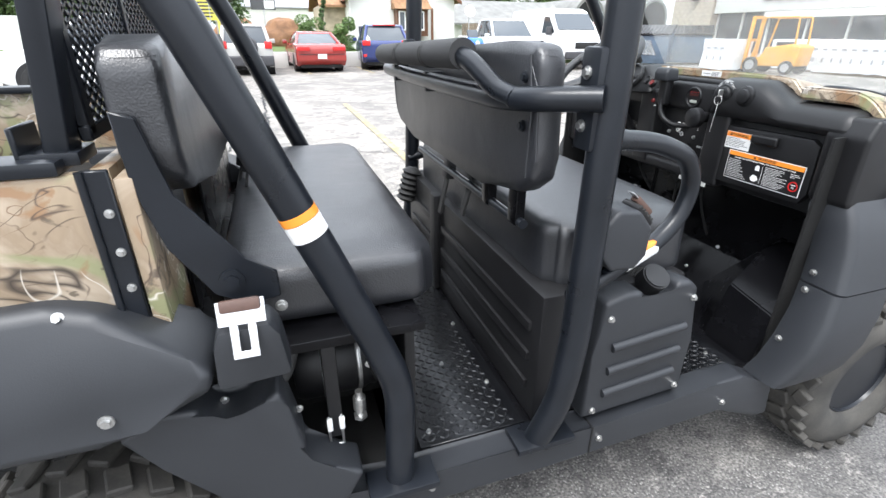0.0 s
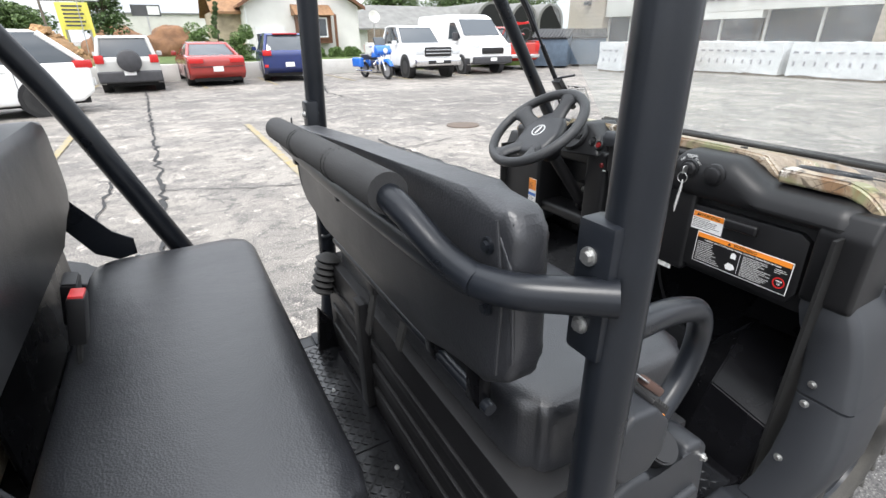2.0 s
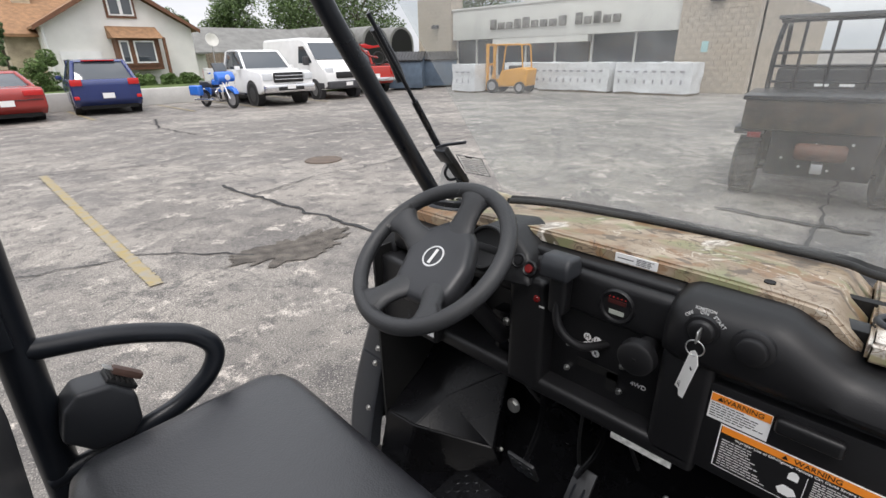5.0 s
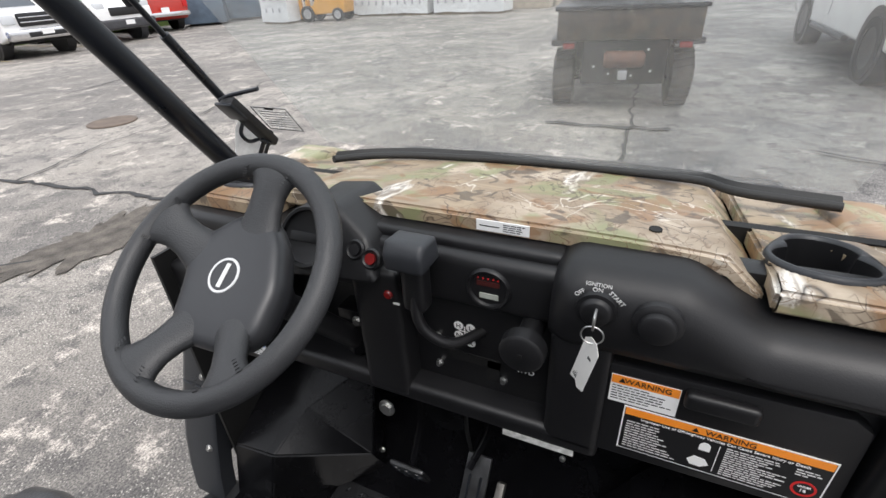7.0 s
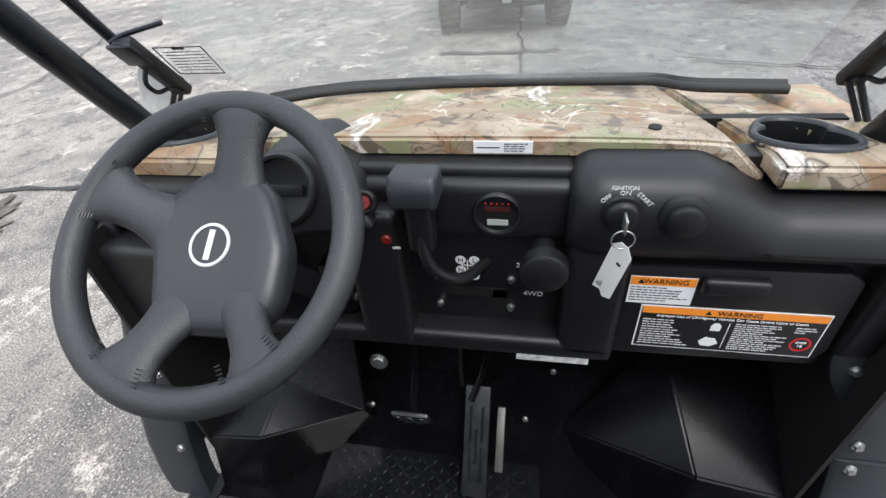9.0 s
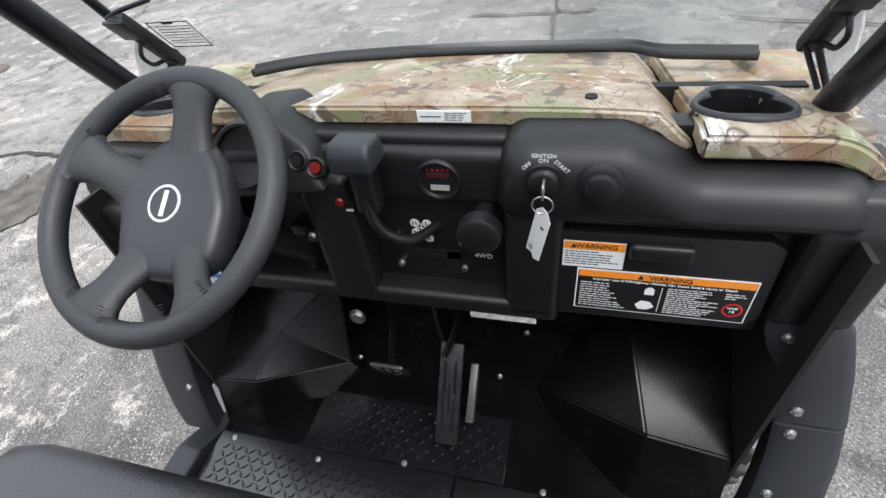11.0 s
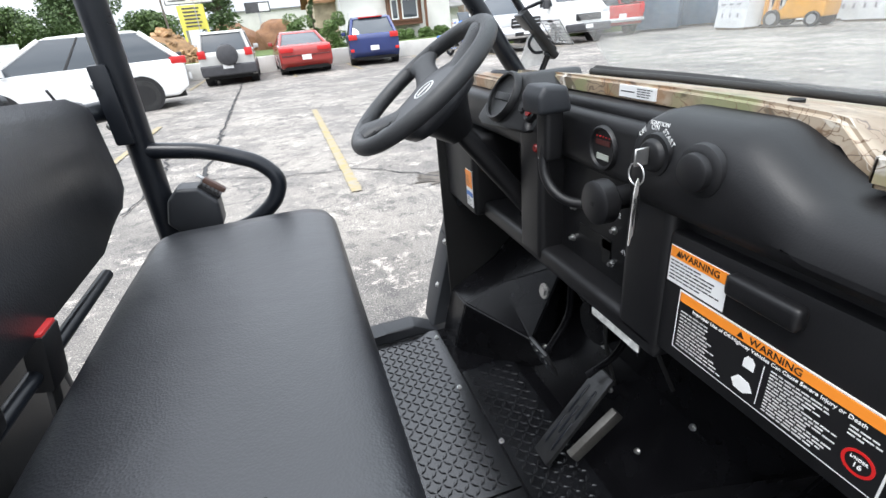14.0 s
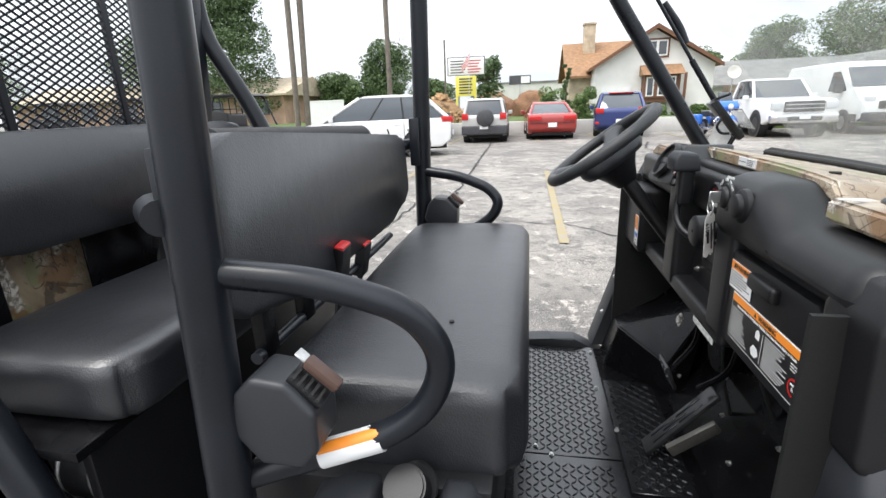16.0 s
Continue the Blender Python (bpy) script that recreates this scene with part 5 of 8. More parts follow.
# steering wheel
WC = Vector((1.270, 0.238, 1.231))
wn_ = Vector((-math.cos(radians(53.7)) * math.cos(radians(3.3)), math.cos(radians(53.7)) * math.sin(radians(3.3)), math.sin(radians(53.7))))
side_v = wn_.cross(Vector((0, 0, 1))).normalized()
up_v = side_v.cross(wn_).normalized()
if up_v.z < 0:
    up_v, side_v = -up_v, -side_v
WM = Matrix.Translation(WC) @ Matrix((side_v, up_v, side_v.cross(up_v))).transposed().to_4x4()
if (WM.to_3x3() @ Vector((0, 0, 1))).dot(wn_) < 0:
    WM = WM @ pose(0, 0, 0, 0, 180, 0)
sw = new("steering_wheel")
sw.parent = car
sw.matrix_local = WM
tagged(sw, "black leather-grained four-spoke steering wheel")
GRIP = mat("grained_leather_rim", (0.024, 0.025, 0.027), 0.46, vary=0.15, scale=9, fine=520, bump=0.5, bump_dist=0.0014)
part("rim", sweep(bmesh.new(), [(0.165 * math.cos(a), 0.165 * math.sin(a), 0) for a in [2 * math.pi * k / 64 for k in range(64)]], 0.0162, 18, True), GRIP, sw, "grained black rim", smooth=80)
for ang, slim in ((87, 0.94), (161, 0.88), (250, 0.86), (309, 0.74)):
    a = radians(ang)
    u, t = Vector((math.cos(a), math.sin(a), 0)), Vector((-math.sin(a), math.cos(a), 0))
    bm = bmesh.new()
    rows_ = []
    for r, w, z, th in ((0.03, 0.050, -0.034, 0.018), (0.065, 0.044, -0.030, 0.017), (0.085, 0.036, -0.024, 0.0165), (0.105, 0.031, -0.017, 0.016), (0.125, 0.031, -0.010, 0.015), (0.140, 0.038, -0.005, 0.015), (0.151, 0.050, -0.002, 0.014), (0.158, 0.062, 0.0, 0.012), (0.163, 0.068, 0.0, 0.009)):
        ring = []
        for k in range(20):
            c = 2 * math.pi * k / 20
            ring.append(bm.verts.new(u * r + t * w * slim * math.cos(c) + Vector((0, 0, z + th * math.sin(c)))))
        rows_.append(ring)
    for p, q in zip(rows_, rows_[1:]):
        for k in range(20):
            bm.faces.new((p[k], p[(k + 1) % 20], q[(k + 1) % 20], q[k]))
    bm.faces.new(rows_[0]); bm.faces.new(rows_[-1])
    part("spoke", bm, GRIP, sw, "black wheel spoke", smooth=80)
for ang in (72, 102, 148, 174, 238, 262, 298, 320):
    for k in range(6):
        a = radians(ang + (k - 2.5) * 0.2)
        r = 0.138 + 0.0042 * k
        part("stitch", cy((r * math.cos(a) - 0.003 * math.sin(a), r * math.sin(a) + 0.003 * math.cos(a), 0.0135), (r * math.cos(a) + 0.003 * math.sin(a), r * math.sin(a) - 0.003 * math.cos(a), 0.0135), 0.0008, seg=5), BLACK_DECAL, sw, smooth=0)
hub_b = bmesh.new()


PAD = [(-0.030, 0.096), (0.020, 0.097), (0.056, 0.066), (0.088, 0.004), (0.089, -0.066), (0.048, -0.092), (-0.028, -0.097), (-0.058, -0.086), (-0.076, -0.022), (-0.097, 0.024), (-0.080, 0.052)]


def hub_r(a):
    """Radius of the pad's outline, its corners eased, in that direction."""
    total = 0.0
    for step in (-2, -1, 0, 1, 2):
        d = Vector((math.cos(a + 0.07 * step), math.sin(a + 0.07 * step)))
        best = 0.0
        for p, q in zip(PAD, PAD[1:] + PAD[:1]):
            e = Vector(q) - Vector(p)
            den = d.x * e.y - d.y * e.x
            if abs(den) > 1e-9:
                k = (p[0] * e.y - p[1] * e.x) / den
                f = (p[0] * d.y - p[1] * d.x) / den
                if k > 0 and -1e-6 <= f <= 1 + 1e-6:
                    best = max(best, k)
        total += best
    return total / 5


loops = []
for k, z in ((0.90, -0.062), (1.0, -0.046), (1.0, -0.030), (0.975, -0.022), (0.92, -0.017), (0.82, -0.0145), (0.60, -0.0125), (0.30, -0.0117)):
    loops.append([hub_b.verts.new((k * hub_r(a) * math.cos(a), k * hub_r(a) * math.sin(a), z)) for a in [2 * math.pi * q / 64 for q in range(64)]])
for p, q in zip(loops, loops[1:]):
    for k in range(64):
        hub_b.faces.new((p[k], p[(k + 1) % 64], q[(k + 1) % 64], q[k]))
hub_b.faces.new(loops[0]); hub_b.faces.new(loops[-1])
PAD_SKIN = mat("smooth_wheel_pad", (0.022, 0.023, 0.026), 0.42, vary=0.12, scale=7, fine=380, bump=0.12, bump_dist=0.0006)
hub = part("hub_pad", hub_b, PAD_SKIN, sw, "black padded wheel hub", smooth=80)
part("emblem_ring", lathe(bmesh.new(), [(0.0215, -0.0122), (0.0215, -0.0108), (0.0245, -0.0106), (0.0255, -0.0122)], None, 36, False), plain("silver_print", (0.6, 0.6, 0.6), 0.3, 0.3), hub, "silver emblem ring")
part("emblem_bar", bx(-0.0035, 0.0035, -0.017, 0.017, -0.0122, -0.0108), PRINT, hub)
part("wheel_boot", lathe(bmesh.new(), [(0.03, -0.13), (0.05, -0.09), (0.075, -0.052), (0.06, -0.045)], None, 28), PLASTIC, sw, "black cone behind the wheel")
cb = WC - wn_ * 0.05
part("steering_column", tube([cb, Vector((1.50, 0.215, 0.93))], 0.021, 0.02, 16), PLASTIC, car, "black steering column")
part("column_joint", lathe(bmesh.new(), [(0.02, -0.03), (0.032, -0.02), (0.026, 0), (0.034, 0.012), (0.02, 0.03)], pose(1.505, 0.212, 0.93, 0, -37, 0), 16), STEEL_BLACK, car, "steel column joint")
part("column_bracket", bx(1.49, 1.535, 0.18, 0.25, 0.985, 1.01, bevel=0.004), STEEL_BLACK, car)
bolt("column_bolt", (1.488, 0.205, 0.99), (-1, 0, 0), 0.011, car)
bolt("column_bolt", (1.488, 0.19, 0.945), (-1, 0, 0), 0.008, car)
bolt("dash_bolt", (1.52, 0.195, 0.72), (-1, 0, 0.2), 0.020, car)
# pedals
PEDAL = mat("worn_pedal_steel", (0.035, 0.036, 0.038), 0.34, metal=0.3, vary=0.35, scale=30, fine=220, bump=0.1, spec=0.6)
br = part("brake_pedal", bx(-0.006, 0.006, -0.042, 0.042, -0.040, 0.040, bevel=0.008), PEDAL, car, "black drilled brake pedal pad")
br.matrix_local = pose(1.481, 0.129, 0.581, 0, -22, 0)
for k in range(8):
    bm = bmesh.new()
    cyl(bm, (-0.0085, -0.026 + 0.026 * (k % 3) if k < 6 else -0.013 + 0.026 * (k - 6), 0.024 - 0.024 * (k // 3)), (-0.005, -0.026 + 0.026 * (k % 3) if k < 6 else -0.013 + 0.026 * (k - 6), 0.024 - 0.024 * (k // 3)), 0.0075, seg=14)
    part("pedal_stud", bm, TUBE, br)
part("pedal_arm", tube([(1.486, 0.129, 0.58), (1.55, 0.125, 0.68), (1.55, 0.12, 0.85)], 0.009, 0.04, 10), STEEL_BLACK, car)
acc = part("accelerator_pedal", bx(-0.006, 0.006, -0.028, 0.028, -0.125, 0.125, bevel=0.004), PEDAL, car, "black ribbed accelerator pedal")
acc.matrix_local = pose(1.48, -0.012, 0.515, 0, 40, 0)
for dy, z0, z1 in ((-0.013, 0.0, 0.08), (-0.013, -0.09, -0.01), (0.013, 0.0, 0.08), (0.013, -0.09, -0.01), (0.0, -0.05, 0.03)):
    part("pedal_slot", bx(-0.0085, -0.005, dy - 0.003, dy + 0.003, z0, z1, bevel=0.001, seg=1), TUBE, acc)
part("pedal_arm", tube([(1.52, 0.0, 0.61), (1.58, -0.03, 0.68), (1.60, -0.03, 0.86)], 0.008, 0.04, 10), STEEL_BLACK, car)
part("pedal_plate", bx(-0.070, 0.070, -0.009, 0.009, -0.015, 0.015, bevel=0.003, m=pose(1.50, -0.065, 0.502, 0, -39, 0)), mat("grey_steel_link", (0.13, 0.125, 0.115), 0.45, metal=0.6, vary=0.3), car, "grey steel pedal link")
for a, b in (((1.60, 0.33, 0.86), (1.64, 0.10, 0.62)), ((1.62, -0.05, 0.86), (1.66, -0.10, 0.60)), ((1.58, 0.02, 0.86), (1.63, 0.04, 0.50))):
    part("cable", tube([a, ((a[0] + b[0]) / 2 - 0.03, (a[1] + b[1]) / 2, (a[2] + b[2]) / 2), b], 0.005, 0.08, 8), RUBBER, car, "black control cable")
part("pump_body", cy((1.58, 0.08, 0.68), (1.66, 0.08, 0.68), 0.055, seg=24, bevel=0.006), STEEL_BLACK, car)

# ---- hood ----
def hood_z(x, y):
    """The hood falls away gently from its lip, faster past the windscreen, and is bevelled down at both ends."""
    top = 1.229 - 0.20 * max(0.0, x - 1.545) - 0.5 * max(0.0, x - 2.05) ** 1.5
    return top - 0.010 * (abs(y) / 0.40) ** 4 - 0.85 * max(0.0, abs(y) - 0.362)


CUP_LOBES = ((-0.022, 0.004, 0.058), (0.040, -0.006, 0.043))


def lobe_reach(a, cx, cy_, r):
    """How far the ray at that angle goes before it leaves a circle."""
    b = cx * math.cos(a) + cy_ * math.sin(a)
    q = b * b - (cx * cx + cy_ * cy_ - r * r)
    return b + math.sqrt(q) if q > 0 else 0.0


def cup_r(a):
    """Opening of two rounds run together."""
    return max(lobe_reach(a, *lobe) for lobe in CUP_LOBES)


def cup_hull(a):
    """The straight-sided rim round both lobes."""
    (x0, y0, r0), (x1, y1, r1) = CUP_LOBES
    return max(lobe_reach(a, x0 + (x1 - x0) * k / 10, y0 + (y1 - y0) * k / 10, r0 + (r1 - r0) * k / 10) for k in range(11))


def sheet(x0, x1, y0, y1, zf, thick, nx=16, ny=20, drop=0.0, hole=None):
    bm = bmesh.new()
    g = [[bm.verts.new((x0 + (x1 - x0) * i / nx, y0 + (y1 - y0) * j / ny, zf(x0 + (x1 - x0) * i / nx, y0 + (y1 - y0) * j / ny) - drop)) for j in range(ny + 1)] for i in range(nx + 1)]
    for i in range(nx):
        for j in range(ny):
            mid = (g[i][j].co + g[i + 1][j + 1].co) / 2
            if hole is None or math.hypot(mid.x - hole[0], mid.y - hole[1]) > cup_hull(math.atan2(mid.y - hole[1], mid.x - hole[0])) + 0.004:
                bm.faces.new((g[i][j], g[i + 1][j], g[i + 1][j + 1], g[i][j + 1]))
    bmesh.ops.delete(bm, geom=[v for v in bm.verts if not v.link_faces], context="VERTS")
    r = bmesh.ops.extrude_face_region(bm, geom=bm.faces[:])
    bmesh.ops.translate(bm, vec=(0, 0, -thick), verts=[e for e in r["geom"] if isinstance(e, bmesh.types.BMVert)])
    sharp = [e for e in bm.edges if len(e.link_faces) == 2 and e.calc_face_angle(0) > 1.0]
    bmesh.ops.bevel(bm, geom=sharp, offset=0.006, segments=3, affect="EDGES")
    return bm


hood = part("hood", sheet(1.532, 2.35, -0.412, 0.362, hood_z, 0.032, 16, 48), CAMO, car, "woodland camo front hood")
side_z = lambda x, y: hood_z(x, 0.0) - 0.024 - 0.06 * max(0, (abs(y) - 0.55) / 0.1) ** 2
for y0, y1 in ((-0.645, -0.4145), (0.3645, 0.645)):
    part("hood_side", sheet(1.500, 2.30, y0, y1, side_z, 0.034, 150, 56, 0.0, (1.630, -0.486 if y0 < 0 else 0.50, 0.060)), CAMO, car, "woodland camo hood side panel")
part("hood_nose", bx(2.25, 2.40, -0.60, 0.60, 0.55, 1.02, bevel=0.05, seg=3), PLASTIC, car)
lab = part("hood_label", bx(1.5295, 1.5318, -0.106, -0.023, 1.206, 1.224), WHITE_DECAL, hood, "small white hood release label", smooth=0)
print_lines(lab, -0.066, -0.103, 1.208, 1.222, 4, 1.5294, BLACK_DECAL, 6, 0.0013)
part("label_arrow", bx(1.5290, 1.5296, -0.060, -0.028, 1.214, 1.2155), BLACK_DECAL, lab)
# a dark plug drawn as the shaded hole
part("hood_hole", cy((1.584, -0.274, 1.205), (1.584, -0.274, 1.2225), 0.009, seg=16), DARK, hood)
strip_pts = rounded([(1.775, 0.424, 1.188), (1.850, 0.385, 1.174), (1.905, 0.300, 1.166), (1.965, 0.100, 1.154), (1.985, -0.110, 1.150), (1.968, -0.362, 1.152), (1.890, -0.398, 1.166), (1.862, -0.562, 1.170)], 0.05, 5)
bead = part("weather_strip", sweep(bmesh.new(), strip_pts, 0.0085, 10), RUBBER, car, "black rubber windscreen weatherstrip")
fin = bmesh.new()
rings = [[fin.verts.new(Vector(p) + Vector(o)) for o in ((-0.004, 0, 0.0), (0.018, 0, 0.013), (0.024, 0, 0.011), (0.006, 0, -0.004))] for p in strip_pts]
for p, q in zip(rings, rings[1:]):
    for k in range(4):
        fin.faces.new((p[k], p[(k + 1) % 4], q[(k + 1) % 4], q[k]))
fin.faces.new(rings[0]); fin.faces.new(rings[-1])
part("strip_fin", fin, RUBBER, bead, "flat rubber lip", smooth=30)
# cup holders
for cyy, s in ((-0.486, -1), (0.50, 1)):
    cup = bmesh.new()
    zt = 1.193
    loops = []
    for reach, grow, k, z in ((cup_hull, 0.0115, 1.0, zt - 0.010), (cup_hull, 0.0105, 1.0, zt - 0.001), (cup_hull, 0.0075, 1.0, zt + 0.003), (cup_r, 0.003, 1.0, zt + 0.003), (cup_r, 0.0, 1.0, zt - 0.002), (cup_r, 0.0, 0.96, zt - 0.02), (cup_r, 0.0, 0.86, zt - 0.090)):
        loops.append([cup.verts.new((1.630 + math.cos(a) * (reach(a) * k + grow), cyy + math.sin(a) * (reach(a) * k + grow), z - 0.20 * math.cos(a) * reach(a))) for a in [2 * math.pi * q / 96 for q in range(96)]])
    rim_b = bmesh.new()
    rim_l = [[rim_b.verts.new(v.co) for v in lp] for lp in loops[:5]]
    for bm_, ls in ((rim_b, rim_l), (cup, loops[4:])):
        for p, q in zip(ls, ls[1:]):
            for k in range(96):
                bm_.faces.new((p[k], p[(k + 1) % 96], q[(k + 1) % 96], q[k]))
    cup.faces.new(loops[-1])
    bmesh.ops.delete(cup, geom=[v for v in cup.verts if not v.link_faces], context="VERTS")
    well = part("cup_holder", cup, PLASTIC, car, "black moulded cup holder")
    part("cup_rim", rim_b, PLASTIC_GREY, well, "charcoal cup holder rim", smooth=80)

# windscreen, struts and latches
ws = bmesh.new()
q = [ws.verts.new(p) for p in ((1.985, 0.61, 1.150), (1.985, -0.61, 1.150), (1.33, -0.61, 1.985), (1.33, 0.61, 1.985))]
ws.faces.new(q)
r = bmesh.ops.extrude_face_region(ws, geom=ws.faces[:])
bmesh.ops.translate(ws, vec=(0.004, 0, 0.003), verts=[e for e in r["geom"] if isinstance(e, bmesh.types.BMVert)])
screen = part("windscreen", ws, WINDSCREEN, car, "scuffed clear polycarbonate windscreen", smooth=0)
screen.visible_shadow = False
for s in (-1, 1):
    part("windscreen_strut", tube([(1.715, s * 0.63, 1.300), (1.60, s * 0.63, 1.475)], 0.010, 0.02, 12), TUBE, car, "black gas strut")
    part("strut_rod", tube([(1.60, s * 0.63, 1.475), (1.46, s * 0.63, 1.69)], 0.006, 0.02, 10), TUBE, car)
    la = part("windscreen_latch", bx(-0.011, 0.011, -0.019, 0.019, -0.080, 0.080, bevel=0.007), PLASTIC, car, "black windscreen latch")
    la.matrix_local = pose(1.722, s * 0.598, 1.278, 0, -39, 0)
    part("latch_bar", tube([(0.0, s * 0.025, 0.075), (0.01, 0, 0.080), (0.03, -s * 0.075, 0.082)], 0.0045, 0.02, 8), TUBE, la)
    part("latch_link", tube([(-0.012, s * 0.004, -0.060), (-0.060, s * 0.035, -0.100)], 0.0055, 0.02, 8), TUBE, la)
    part("latch_link", tube([(-0.012, -s * 0.012, -0.060), (-0.060, s * 0.022, -0.100)], 0.0045, 0.02, 8), TUBE, la)
    part("latch_hook", tube([(-0.010, s * 0.010, 0.010), (-0.034, s * 0.014, 0.0), (-0.036, s * 0.012, -0.030), (-0.016, s * 0.006, -0.045)], 0.0045, 0.012, 8), TUBE, la)
    part("latch_plate", bx(-0.017, -0.009, -0.024, 0.024, 0.030, 0.083, bevel=0.003), TUBE, la)
    part("latch_knob", cy((-0.016, 0, -0.058), (0.016, 0, -0.058), 0.011, seg=16), TUBE, la)
    # the clip's heavy pale film also paints in the bright sky reflection
    part("clear_clip", pr([(1.67, 1.19), (1.70, 1.27), (1.725, 1.295), (1.77, 1.265), (1.76, 1.20)], "y", s * 0.625 - 0.0015, s * 0.625 + 0.0015), glass_mat("frosted_clip_sky_sheen", (0.8, 0.82, 0.84), dust=0.75), car, "frosted plastic clip, whitened for the sky it reflects", smooth=0)
    part("pillar_clamp", tube([(1.50, s * 0.66, 1.66), (1.56, s * 0.665, 1.585), (1.585, s * 0.665, 1.53)], 0.014, 0.03, 10), TUBE, car)
dw = part("windscreen_decal", bx(-0.0008, 0.0008, -0.040, 0.040, -0.032, 0.032), glass_mat("clear_film", (0.96, 0.96, 0.96), dust=0.25), car, "clear printed windscreen decal", smooth=0)
dw.matrix_local = pose(1.742, 0.535, 1.284, 0, -35.5, 0) @ Matrix.Diagonal((1, 1.25, 1.2, 1))
bm = bmesh.new()
for y0, y1, z0, z1 in ((-0.040, 0.040, 0.030, 0.032), (-0.040, 0.040, -0.032, -0.030), (-0.040, -0.038, -0.032, 0.032), (0.038, 0.040, -0.032, 0.032), (-0.01, 0.01, 0.026, 0.032)):
    box(bm, -0.0016, -0.0008, y0, y1, z0, z1)
for k in range(7):
    box(bm, -0.0016, -0.0008, -0.034, 0.030, 0.020 - 0.007 * k, 0.0212 - 0.007 * k)
part("decal_lines", bm, BLACK_DECAL, dw, smooth=0)


# ---- parked vehicles round the lot ----
def paint(name, base, rough=0.25):
    m = mat(name, base, rough, vary=0.06, scale=2, fine=60, bump=0.0, rough_vary=0.05)
    m.node_tree.nodes["Principled BSDF"].inputs["Coat Weight"].default_value = 0.5
    return m


LAMP_RED = plain("red_tail_lens", (0.5, 0.02, 0.02), 0.15)
LAMP_CLEAR = plain("clear_lamp_lens", (0.6, 0.62, 0.64), 0.1)
BUMPER = mat("dark_bumper_plastic", (0.05, 0.05, 0.055), 0.6, vary=0.2)
RIM = plain("alloy_rim", (0.5, 0.5, 0.51), 0.3, 0.8)


def road_wheel(parent, x, y, r, w=0.2):
    s = 1 if y > 0 else -1
    h = new("wheel")
    h.parent = parent
    h.matrix_local = pose(x, y, r, -90 * s, 0, 0)
    part("tyre", lathe(bmesh.new(), [(r * 0.62, -w / 2), (r * 0.92, -w / 2), (r, -w / 3), (r, w / 3), (r * 0.92, w / 2), (r * 0.62, w / 2), (r * 0.6, 0)], seg=28), RUBBER, h, "black road tyre")
    rim = lathe(bmesh.new(), [(r * 0.62, w / 2 - 0.01), (r * 0.58, w / 2 - 0.03), (r * 0.2, w / 2 - 0.05), (0.02, w / 2 - 0.03)], seg=20)
    for k in range(5):
        box(rim, r * 0.12, r * 0.6, -0.03, 0.03, w / 2 - 0.045, w / 2 - 0.012, m=pose(0, 0, 0, 0, 0, 72 * k))
    part("rim", rim, RIM, h, "silver alloy rim")


def taper(bm, z0, z1, k):
    for v in bm.verts:
        if v.co.z > z0:
            v.co.y *= 1 - k * min(1, (v.co.z - z0) / (z1 - z0))


